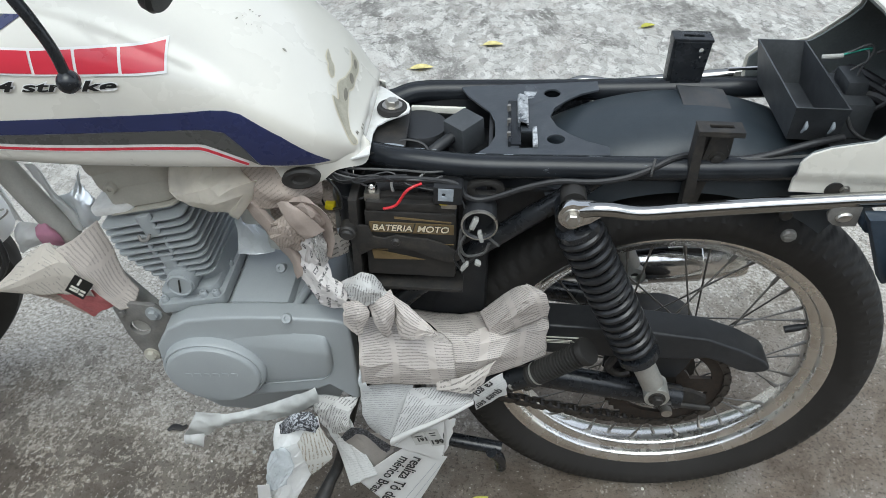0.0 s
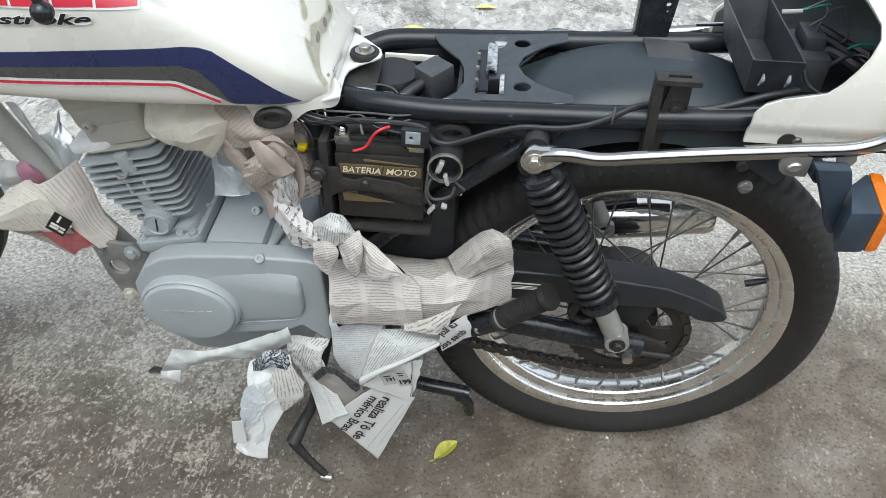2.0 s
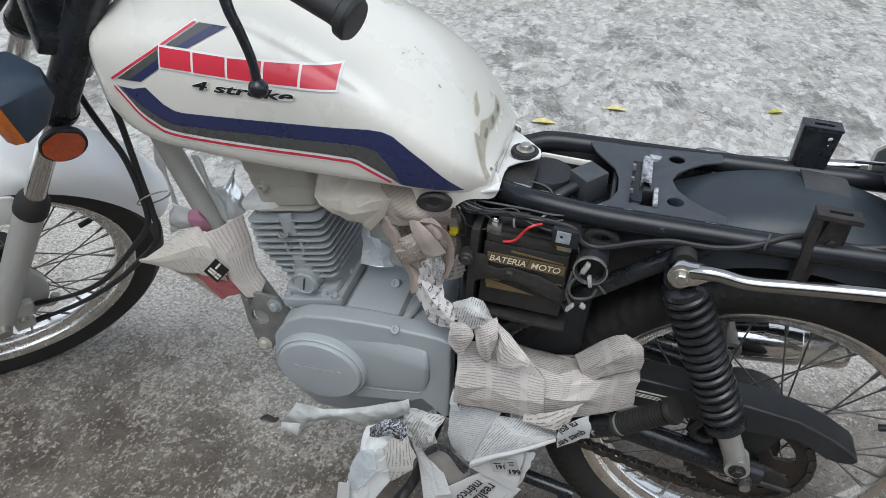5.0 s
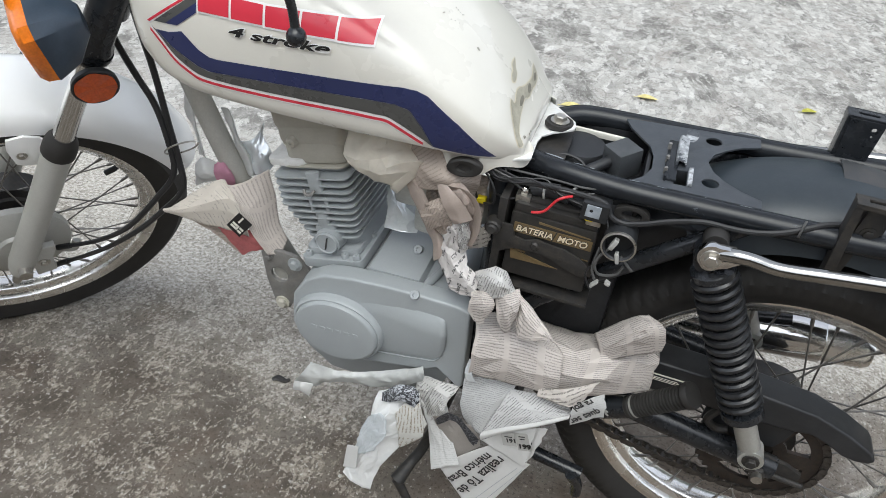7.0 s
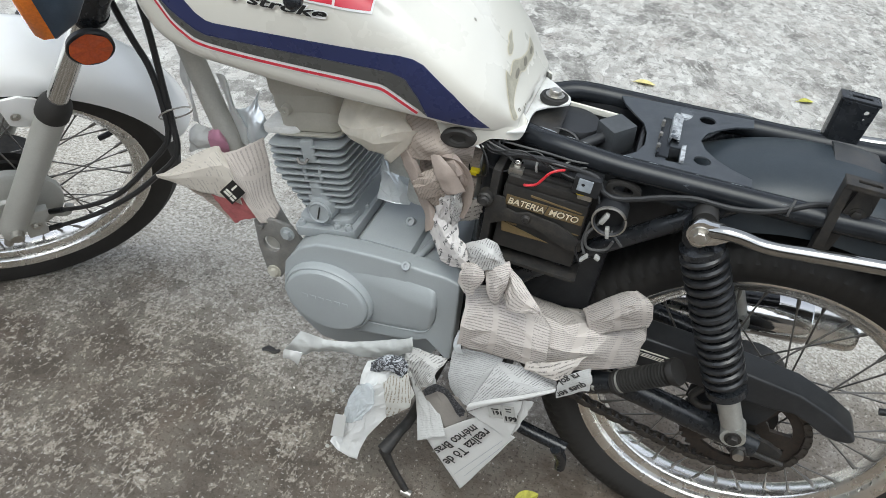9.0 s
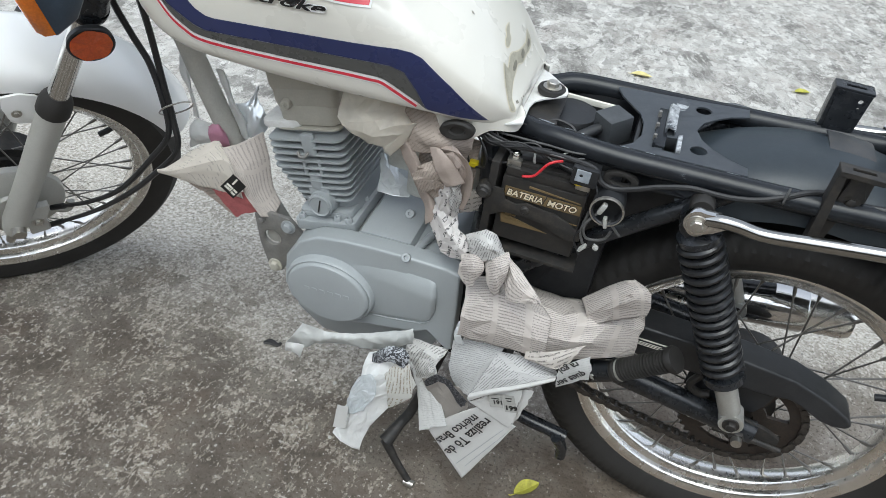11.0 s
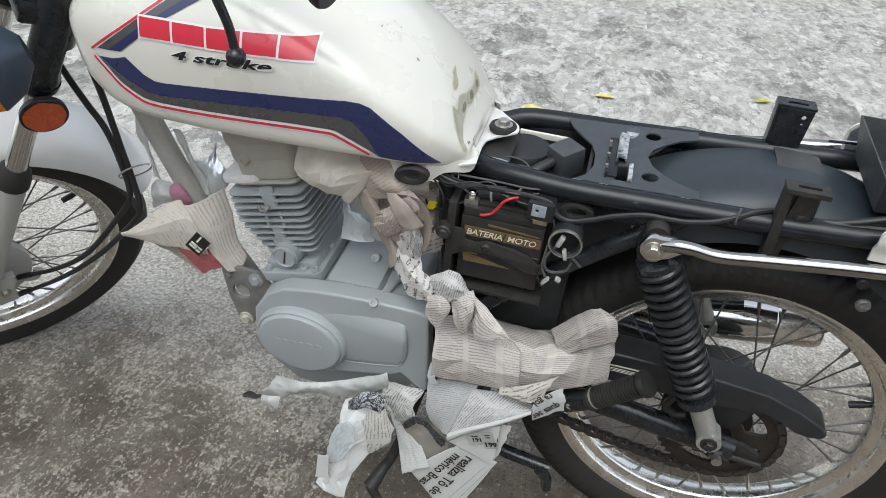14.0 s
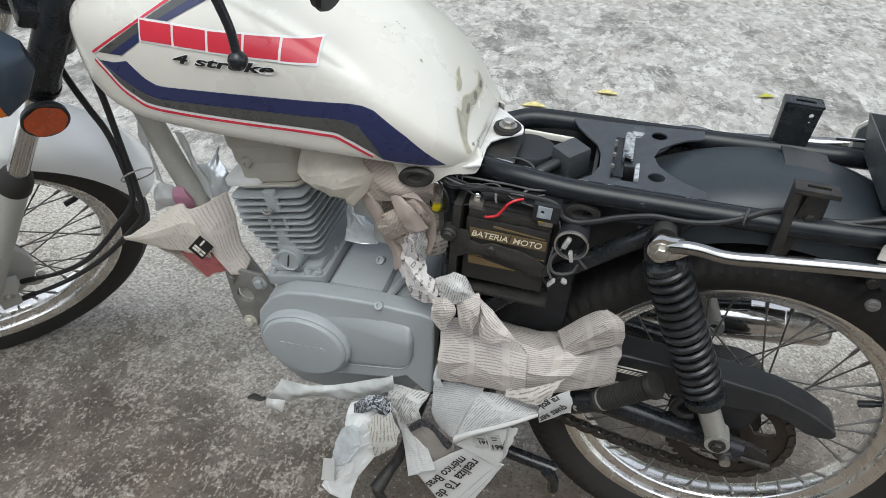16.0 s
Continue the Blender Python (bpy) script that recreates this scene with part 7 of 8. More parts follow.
sheet("newspaper_sheet", WRAP_L, NEWS, "printed newspaper page wrapped round the engine's rear", "newspaper", 0.0016, 0.030, 1, group=NG)
sheet("newspaper_sheet", WRAP_R, NEWS, "printed newspaper page wrapped over the swingarm pivot", "newspaper", 0.0020, 0.030, 2, group=NG)
BAND = [
    [(-0.494, -0.098, 0.539), (-0.487, -0.108, 0.517), (-0.468, -0.118, 0.497), (-0.445, -0.130, 0.493), (-0.424, -0.142, 0.504)],
    [(-0.471, -0.112, 0.560), (-0.462, -0.126, 0.542), (-0.449, -0.136, 0.530), (-0.433, -0.146, 0.526), (-0.420, -0.150, 0.519)],
    [(-0.454, -0.100, 0.555), (-0.447, -0.110, 0.539), (-0.443, -0.122, 0.532), (-0.425, -0.134, 0.536), (-0.417, -0.142, 0.527)],
]
band = sheet("newspaper_sheet", BAND, NEWSBOLD, "twisted newspaper strip with large dark print", "newspaper", 0.0042, 0.017, 3, group=NG)
LUMP = [
    [(-0.428, -0.130, 0.535), (-0.409, -0.140, 0.557), (-0.393, -0.140, 0.561), (-0.379, -0.138, 0.546)],
    [(-0.421, -0.145, 0.534), (-0.400, -0.163, 0.554), (-0.384, -0.162, 0.559), (-0.372, -0.150, 0.545)],
    [(-0.415, -0.148, 0.521), (-0.395, -0.160, 0.526), (-0.378, -0.160, 0.537), (-0.366, -0.152, 0.538)],
]
sheet("newspaper_sheet", LUMP, NEWSGREY, "bulging newspaper lump over the crankcase", "newspaper", 0.0022, 0.018, 31, group=NG)
FLAP = [
    [(-0.370, -0.150, 0.543), (-0.350, -0.158, 0.532), (-0.329, -0.168, 0.521), (-0.311, -0.178, 0.507)],
    [(-0.366, -0.158, 0.530), (-0.350, -0.170, 0.519), (-0.334, -0.176, 0.511), (-0.312, -0.180, 0.506)],
    [(-0.363, -0.160, 0.497), (-0.354, -0.172, 0.486), (-0.338, -0.176, 0.493), (-0.318, -0.179, 0.501)],
]
sheet("newspaper_sheet", FLAP, NEWS, "pointed newspaper flap folded over the wrapped page", "newspaper", 0.002, 0.02, 32, group=NG)
BOWL = [
    [(-0.426, -0.146, 0.517), (-0.410, -0.150, 0.527), (-0.395, -0.150, 0.531)],
    [(-0.424, -0.158, 0.514), (-0.407, -0.166, 0.529), (-0.394, -0.160, 0.525)],
    [(-0.425, -0.160, 0.498), (-0.406, -0.170, 0.512), (-0.393, -0.164, 0.515)],
    [(-0.413, -0.163, 0.484), (-0.404, -0.167, 0.485), (-0.399, -0.165, 0.498)],
]
sheet("newspaper_sheet", BOWL, NEWS, "small looped newspaper fold over the wrapped page", "newspaper", 0.0016, 0.012, 33, group=NG)
BOWR = [
    [(-0.398, -0.148, 0.528), (-0.380, -0.152, 0.540), (-0.366, -0.150, 0.546)],
    [(-0.392, -0.158, 0.521), (-0.375, -0.167, 0.539), (-0.363, -0.160, 0.543)],
    [(-0.386, -0.165, 0.504), (-0.371, -0.175, 0.522), (-0.362, -0.167, 0.531)],
    [(-0.380, -0.166, 0.489), (-0.369, -0.170, 0.486), (-0.363, -0.167, 0.508)],
]
sheet("newspaper_sheet", BOWR, NEWS, "small looped newspaper fold over the wrapped page", "newspaper", 0.0016, 0.012, 34, group=NG)
TUCK = [
    [(-0.559, -0.080, 0.664), (-0.521, -0.088, 0.674), (-0.487, -0.095, 0.679), (-0.448, -0.090, 0.672)],
    [(-0.556, -0.090, 0.644), (-0.513, -0.112, 0.655), (-0.479, -0.118, 0.655), (-0.446, -0.100, 0.650)],
    [(-0.539, -0.095, 0.614), (-0.510, -0.108, 0.623), (-0.480, -0.112, 0.636), (-0.451, -0.092, 0.622)],
]
sheet("newspaper_sheet", TUCK, NEWSTAN, "brownish newspaper page tucked up under the tank", "newspaper", 0.0040, 0.022, 5, group=NG, soft=True)
# a page curled open towards the yard, and what is stuffed into it
CURL = [
    [(-0.488, -0.128, 0.650), (-0.470, -0.134, 0.655), (-0.450, -0.136, 0.656), (-0.434, -0.134, 0.636), (-0.431, -0.130, 0.604), (-0.440, -0.122, 0.565)],
    [(-0.484, -0.118, 0.636), (-0.470, -0.121, 0.636), (-0.455, -0.122, 0.634), (-0.446, -0.120, 0.618), (-0.445, -0.116, 0.592), (-0.453, -0.110, 0.558)],
    [(-0.483, -0.100, 0.605), (-0.473, -0.100, 0.602), (-0.464, -0.100, 0.600), (-0.460, -0.098, 0.588), (-0.460, -0.096, 0.569), (-0.466, -0.095, 0.550)],
]
sheet("newspaper_sheet", CURL, CLAY, "plain brownish page curled open behind the cylinder", "newspaper", 0.0022, 0.018, 41, group=NG, soft=True)
TONGUE = [
    [(-0.490, -0.130, 0.650), (-0.482, -0.133, 0.655), (-0.475, -0.134, 0.654)],
    [(-0.478, -0.139, 0.628), (-0.466, -0.142, 0.634), (-0.456, -0.139, 0.641)],
    [(-0.463, -0.134, 0.603), (-0.452, -0.136, 0.610), (-0.441, -0.130, 0.613)],
]
sheet("newspaper_sheet", TONGUE, CLAY, "brownish newspaper corner folded down over the curled page", "newspaper", 0.0018, 0.016, 49, group=NG, soft=True)
DEEP = [
    [(-0.520, -0.070, 0.640), (-0.480, -0.070, 0.645), (-0.440, -0.070, 0.640)],
    [(-0.515, -0.082, 0.590), (-0.478, -0.085, 0.600), (-0.440, -0.080, 0.590)],
    [(-0.495, -0.080, 0.540), (-0.468, -0.085, 0.545), (-0.440, -0.080, 0.540)],
]
sheet("newspaper_wad", DEEP, NEWSTAN, "crumpled brownish newsprint deep inside the curled page", "newspaper", 0.006, 0.014, 6)
LEAF_IN = [
    [(-0.515, -0.105, 0.586), (-0.499, -0.116, 0.615), (-0.482, -0.112, 0.625)],
    [(-0.507, -0.116, 0.583), (-0.483, -0.130, 0.613), (-0.465, -0.118, 0.606)],
    [(-0.499, -0.112, 0.565), (-0.476, -0.122, 0.590), (-0.458, -0.112, 0.583)],
]
sheet("newspaper_wad", LEAF_IN, NEWSTAN, "folded brownish newsprint inside the curled page", "newspaper", 0.0028, 0.014, 42)
BOLDBIT = [
    [(-0.483, -0.110, 0.575), (-0.467, -0.124, 0.601), (-0.450, -0.112, 0.602)],
    [(-0.475, -0.115, 0.559), (-0.459, -0.128, 0.582), (-0.447, -0.114, 0.580)],
    [(-0.468, -0.108, 0.522), (-0.452, -0.116, 0.545), (-0.444, -0.106, 0.554)],
]
sheet("newspaper_wad", BOLDBIT, NEWSBOLD, "torn scrap with bold print in the stuffed paper", "newspaper", 0.0030, 0.014, 43)
SCRAP = [
    [(-0.453, -0.095, 0.572), (-0.438, -0.098, 0.582), (-0.424, -0.094, 0.588)],
    [(-0.453, -0.097, 0.556), (-0.437, -0.100, 0.567), (-0.423, -0.095, 0.570)],
    [(-0.454, -0.095, 0.538), (-0.437, -0.097, 0.546), (-0.424, -0.094, 0.552)],
]
sheet("newspaper_sheet", SCRAP, NEWSHEM, "brownish newsprint scrap beside the battery", "newspaper", 0.0012, 0.018, 16, group=NG)
RIM = [
    [(-0.560, -0.092, 0.644), (-0.551, -0.100, 0.654), (-0.546, -0.096, 0.655)],
    [(-0.538, -0.098, 0.611), (-0.526, -0.108, 0.624), (-0.520, -0.102, 0.625)],
    [(-0.515, -0.100, 0.573), (-0.503, -0.110, 0.587), (-0.498, -0.104, 0.587)],
    [(-0.497, -0.102, 0.539), (-0.487, -0.112, 0.553), (-0.481, -0.106, 0.554)],
    [(-0.490, -0.102, 0.511), (-0.479, -0.110, 0.527), (-0.473, -0.104, 0.530)],
]
sheet("brown_paper", RIM, CLAY, "folded brown paper edge beside the cylinder", "paper", 0.0025, 0.018, 46, soft=True)
CORNER = [
    [(-0.263, -0.090, 0.455), (-0.236, -0.100, 0.496), (-0.216, -0.115, 0.532), (-0.208, -0.115, 0.532)],
    [(-0.254, -0.118, 0.460), (-0.229, -0.135, 0.501), (-0.206, -0.142, 0.534), (-0.185, -0.130, 0.530)],
    [(-0.247, -0.125, 0.445), (-0.220, -0.130, 0.467), (-0.194, -0.128, 0.485), (-0.179, -0.125, 0.492)],
]
sheet("newspaper_sheet", CORNER, NEWS, "newspaper page with an upturned corner above the swingarm", "newspaper", 0.002, 0.02, 35, group=NG)
CURL = [
    [(-0.485, -0.115, 0.642), (-0.467, -0.122, 0.656), (-0.452, -0.118, 0.643)],
    [(-0.474, -0.128, 0.636), (-0.454, -0.142, 0.651), (-0.443, -0.128, 0.632)],
    [(-0.470, -0.118, 0.613), (-0.453, -0.126, 0.618), (-0.441, -0.112, 0.600)],
]
sheet("brown_paper", CURL, CLAY, "curled loop of brown paper beside the tank tab", "paper", 0.0030, 0.020, 41)
ROLL = [
    [(-0.516, -0.095, 0.585), (-0.493, -0.108, 0.609), (-0.474, -0.110, 0.610)],
    [(-0.505, -0.108, 0.578), (-0.481, -0.128, 0.602), (-0.467, -0.118, 0.593)],
    [(-0.495, -0.100, 0.557), (-0.477, -0.112, 0.569), (-0.465, -0.105, 0.566)],
]
sheet("newspaper_wad", ROLL, NEWSTAN, "rolled brownish newsprint edge", "newspaper", 0.0045, 0.016, 42)
SCRAP = [
    [(-0.467, -0.115, 0.595), (-0.455, -0.128, 0.611), (-0.448, -0.115, 0.599)],
    [(-0.466, -0.120, 0.579), (-0.450, -0.138, 0.598), (-0.445, -0.120, 0.580)],
    [(-0.462, -0.110, 0.548), (-0.452, -0.122, 0.557), (-0.447, -0.112, 0.552)],
]
sheet("newspaper_wad", SCRAP, NEWSGREY, "torn printed scrap in the stuffed paper", "newspaper", 0.0040, 0.016, 43)
FILM = [
    [(-0.629, -0.062, 0.690), (-0.595, -0.064, 0.692), (-0.563, -0.066, 0.694), (-0.530, -0.068, 0.694)],
    [(-0.629, -0.080, 0.655), (-0.595, -0.085, 0.660), (-0.563, -0.088, 0.666), (-0.540, -0.090, 0.669)],
    [(-0.626, -0.100, 0.636), (-0.588, -0.112, 0.649), (-0.557, -0.114, 0.659), (-0.523, -0.105, 0.658)],
    [(-0.612, -0.105, 0.628), (-0.584, -0.116, 0.629), (-0.554, -0.118, 0.643), (-0.516, -0.106, 0.655)],
    [(-0.608, -0.100, 0.621), (-0.579, -0.108, 0.618), (-0.561, -0.108, 0.615), (-0.549, -0.104, 0.603)],
]
sheet("plastic_film", FILM, FILMY, "crumpled creamy plastic film hanging below the tank", "plastic film", 0.0022, 0.024, 7, crease=12)

LOWER = [
    [(-0.418, -0.140, 0.350), (-0.383, -0.142, 0.366), (-0.344, -0.148, 0.376)],
    [(-0.415, -0.150, 0.304), (-0.384, -0.158, 0.327), (-0.356, -0.160, 0.344)],
    [(-0.399, -0.155, 0.275), (-0.383, -0.164, 0.275), (-0.374, -0.168, 0.278)],
]
sheet("newspaper_sheet", LOWER, NEWSFAINT, "grey newspaper page hanging below the wrapped pages", "newspaper", 0.0006, 0.026, 8, group=NG)
LAP = [
    [(-0.350, -0.150, 0.369), (-0.308, -0.152, 0.377), (-0.266, -0.150, 0.367)],
    [(-0.358, -0.168, 0.346), (-0.311, -0.176, 0.371), (-0.265, -0.165, 0.375)],
    [(-0.373, -0.178, 0.296), (-0.319, -0.184, 0.347), (-0.265, -0.172, 0.378)],
]
sheet("newspaper_sheet", LAP, NEWSLAP, "curled newspaper page with fine columns", "newspaper", 0.0006, 0.028, 9, group=NG, ragged=0.0006)
MARGIN = [
    [(-0.373, -0.1785, 0.297), (-0.344, -0.183, 0.327), (-0.318, -0.1845, 0.348), (-0.291, -0.181, 0.366), (-0.265, -0.1725, 0.379)],
    [(-0.375, -0.1815, 0.290), (-0.345, -0.1860, 0.322), (-0.317, -0.1868, 0.343), (-0.290, -0.1828, 0.361), (-0.265, -0.1742, 0.375)],
    [(-0.373, -0.1800, 0.281), (-0.346, -0.1850, 0.315), (-0.317, -0.184, 0.337), (-0.290, -0.180, 0.356), (-0.265, -0.172, 0.371)],
]
sheet("page_margin", MARGIN, BLANK, "blank white margin of the page, rolled under along its edge", "newspaper", 0.0003, 0.02, 47, soft=True, ragged=0.0004)
CAL = [
    [(-0.373, -0.172, 0.270), (-0.339, -0.174, 0.310), (-0.303, -0.172, 0.333)],
    [(-0.339, -0.174, 0.259), (-0.320, -0.176, 0.286), (-0.303, -0.174, 0.306)],
    [(-0.305, -0.174, 0.245), (-0.304, -0.175, 0.262), (-0.303, -0.173, 0.274)],
]
cal = sheet("newspaper_sheet", CAL, BLANK, "newspaper corner printed with 191 and 199", "newspaper", 0.0004, 0.026, 10, group=NG, ragged=0.0008)
CAL2 = [
    [(-0.304, -0.166, 0.326), (-0.296, -0.167, 0.330), (-0.288, -0.165, 0.330)],
    [(-0.304, -0.167, 0.292), (-0.298, -0.168, 0.294), (-0.292, -0.166, 0.297)],
    [(-0.305, -0.168, 0.240), (-0.302, -0.168, 0.251), (-0.299, -0.166, 0.261)],
]
sheet("newspaper_sheet", CAL2, BLANK, "blank edge of a second page below the printed corner", "newspaper", 0.0004, 0.02, 48, group=NG)
HEADLINE = [
    [(-0.429, -0.166, 0.170), (-0.394, -0.168, 0.222), (-0.360, -0.168, 0.260)],
    [(-0.394, -0.168, 0.124), (-0.364, -0.169, 0.189), (-0.330, -0.170, 0.255)],
    [(-0.358, -0.168, 0.074), (-0.327, -0.170, 0.166), (-0.298, -0.171, 0.251)],
]
hln = sheet("newspaper_sheet", HEADLINE, BLANK, "hanging newspaper page with a large black headline", "newspaper", 0.0005, 0.030, 11, group=NG, ragged=0.0008)
PHOTO = [
    [(-0.454, -0.150, 0.260), (-0.428, -0.155, 0.273), (-0.383, -0.158, 0.277)],
    [(-0.432, -0.155, 0.226), (-0.409, -0.160, 0.249), (-0.375, -0.162, 0.255)],
    [(-0.412, -0.160, 0.191), (-0.392, -0.162, 0.216), (-0.374, -0.164, 0.244)],
]
sheet("newspaper_sheet", PHOTO, PHOTOGREY, "newspaper layer with a plain grey-brown picture", "newspaper", 0.0012, 0.022, 14, group=NG)
EDGE = [
    [(-0.446, -0.166, 0.273), (-0.429, -0.167, 0.299), (-0.409, -0.168, 0.297), (-0.391, -0.168, 0.277), (-0.375, -0.168, 0.264)],
    [(-0.439, -0.166, 0.265), (-0.425, -0.168, 0.286), (-0.411, -0.168, 0.285), (-0.395, -0.169, 0.265), (-0.382, -0.169, 0.249)],
]
sheet("newspaper_sheet", EDGE, DARKPRINT, "dark printed edge of the picture page", "newspaper", 0.0006, 0.012, 52, group=NG)
STRIP = [
    [(-0.493, -0.120, 0.306), (-0.459, -0.120, 0.305)],
    [(-0.474, -0.140, 0.273), (-0.436, -0.140, 0.282)],
    [(-0.454, -0.157, 0.230), (-0.418, -0.157, 0.232)],
    [(-0.439, -0.172, 0.164), (-0.397, -0.173, 0.200)],
]
sheet("newspaper_sheet", STRIP, NEWSPALE, "narrow pale strip torn from a newspaper", "newspaper", 0.0010, 0.019, 12, group=NG)
sheet("newspaper_sheet", [[(-0.489, -0.122, 0.304), (-0.459, -0.125, 0.311), (-0.425, -0.125, 0.311)], [(-0.482, -0.138, 0.278), (-0.454, -0.146, 0.297), (-0.436, -0.145, 0.289)], [(-0.469, -0.143, 0.244), (-0.454, -0.150, 0.251), (-0.438, -0.150, 0.275)]], NEWSGREY, "crumpled grey newspaper corner below the crankcase", "newspaper", 0.0045, 0.019, 13, group=NG)
LEVER = [
    [(-0.535, -0.160, 0.288), (-0.504, -0.176, 0.327), (-0.472, -0.170, 0.324)],
    [(-0.542, -0.176, 0.254), (-0.509, -0.192, 0.293), (-0.466, -0.184, 0.283)],
    [(-0.554, -0.182, 0.202), (-0.522, -0.196, 0.237), (-0.484, -0.188, 0.225)],
    [(-0.573, -0.186, 0.122), (-0.541, -0.198, 0.152), (-0.516, -0.190, 0.156)],
    [(-0.579, -0.187, 0.101), (-0.555, -0.195, 0.094), (-0.529, -0.190, 0.087)],
]
sheet("white_wrapper", LEVER, WRAPPER, "white paper wrapped round the gear lever, smeared grey", "paper", 0.0026, 0.020, 15, crease=14)
SLIP = [
    [(-0.538, -0.190, 0.265), (-0.519, -0.200, 0.292), (-0.510, -0.203, 0.290)],
    [(-0.551, -0.192, 0.220), (-0.528, -0.203, 0.248), (-0.506, -0.204, 0.252)],
    [(-0.555, -0.192, 0.167), (-0.537, -0.202, 0.193), (-0.523, -0.204, 0.209)],
]
sheet("plastic_film", SLIP, SLIPFILM, "bluish film slip stuck to the wrapped lever", "plastic film", 0.0022, 0.013, 51, crease=14)
sheet("newspaper_sheet", [    [(-0.315, -0.158, 0.396), (-0.281, -0.166, 0.416), (-0.240, -0.150, 0.433)],    [(-0.313, -0.166, 0.389), (-0.281, -0.174, 0.404), (-0.248, -0.166, 0.429)],    [(-0.300, -0.168, 0.390), (-0.270, -0.176, 0.397), (-0.257, -0.172, 0.407)],], NEWSHEM, "torn page edge with large print under the wrapped pages", "newspaper", 0.0012, 0.020, 44, group=NG)
SIDEPRINT = [
    [(-0.475, -0.186, 0.337), (-0.463, -0.189, 0.322), (-0.452, -0.188, 0.286)],
    [(-0.486, -0.194, 0.320), (-0.473, -0.197, 0.292), (-0.459, -0.192, 0.254)],
    [(-0.497, -0.198, 0.299), (-0.490, -0.200, 0.265), (-0.488, -0.194, 0.222)],
]
sheet("newspaper_sheet", SIDEPRINT, NEWSBROWN, "pale scrap with brown print stuck to the wrapped lever", "newspaper", 0.0010, 0.024, 45, group=NG)
sheet("white_wrapper", [[(-0.568, -0.197, 0.190), (-0.548, -0.202, 0.202)], [(-0.574, -0.197, 0.132), (-0.550, -0.202, 0.147)]], BLANK, "small white tape flap on the wrapped lever", "tape", 0.0006, 0.019, 17, soft=True)
SMUDGE = [
    [(-0.525, -0.176, 0.308), (-0.501, -0.186, 0.345), (-0.478, -0.180, 0.347)],
    [(-0.523, -0.186, 0.301), (-0.493, -0.198, 0.341), (-0.468, -0.187, 0.343)],
    [(-0.510, -0.190, 0.306), (-0.489, -0.199, 0.331), (-0.466, -0.190, 0.314)],
]
sheet("newspaper_wad", SMUDGE, SMEAR, "crumpled wad of dark printed newsprint on the wrapped lever", "newspaper", 0.003, 0.010, 29, soft=True, fine=0.9)
sheet("newspaper_sheet", [[(-0.497, -0.160, 0.311), (-0.469, -0.162, 0.280), (-0.461, -0.158, 0.228)], [(-0.512, -0.178, 0.228), (-0.487, -0.182, 0.214), (-0.462, -0.172, 0.227)]], NEWSTAN, "brownish newsprint scrap over the wrapped lever", "newspaper", 0.0030, 0.019, 18, group=NG)
LONGFILM = [
    [(-0.646, -0.160, 0.303), (-0.621, -0.160, 0.304), (-0.594, -0.158, 0.304), (-0.551, -0.152, 0.316), (-0.499, -0.145, 0.339), (-0.479, -0.138, 0.345)],
    [(-0.656, -0.168, 0.283), (-0.628, -0.166, 0.286), (-0.599, -0.164, 0.296), (-0.553, -0.160, 0.309), (-0.505, -0.152, 0.322), (-0.475, -0.145, 0.338)],
    [(-0.673, -0.164, 0.250), (-0.641, -0.163, 0.256), (-0.609, -0.160, 0.277), (-0.562, -0.156, 0.287), (-0.515, -0.150, 0.296), (-0.476, -0.142, 0.318)],
]
sheet("plastic_film", LONGFILM, MILKY, "long twisted strip of pale plastic film", "plastic film", 0.0036, 0.019, 19, soft=True, fine=1.0)
sheet("plastic_film", [[(-0.670, -0.168, 0.259), (-0.652, -0.172, 0.268), (-0.638, -0.168, 0.266)], [(-0.670, -0.171, 0.250), (-0.653, -0.177, 0.261), (-0.641, -0.171, 0.252)], [(-0.670, -0.170, 0.241), (-0.653, -0.176, 0.252), (-0.645, -0.170, 0.238)]], PLASTIC, "turned-up end of the pale film strip", "plastic film", 0.0016, 0.019, 50, soft=True)
sheet("plastic_film", [[(-0.414, -0.150, 0.400), (-0.398, -0.155, 0.405)], [(-0.417, -0.152, 0.378), (-0.405, -0.158, 0.385)], [(-0.410, -0.155, 0.362), (-0.398, -0.158, 0.366)]], FOIL, "small clear film flap at the page's edge", "plastic film", 0.0023, 0.019, 20, soft=True)
# ahead of the engine
CONE = [
    [(-0.933, -0.075, 0.436), (-0.914, -0.068, 0.445), (-0.881, -0.060, 0.477), (-0.848, -0.055, 0.502), (-0.834, -0.052, 0.506)],
    [(-0.932, -0.077, 0.436), (-0.896, -0.078, 0.447), (-0.861, -0.078, 0.470), (-0.827, -0.074, 0.487), (-0.806, -0.068, 0.482)],
    [(-0.931, -0.076, 0.432), (-0.888, -0.074, 0.431), (-0.857, -0.072, 0.427), (-0.829, -0.070, 0.430), (-0.790, -0.068, 0.425)],
]
con = sheet("newspaper_sheet", CONE, NEWSCREAM, "cream newspaper page folded to a point ahead of the engine", "newspaper", 0.0005, 0.032, 21, group=NG, ragged=0.0004)
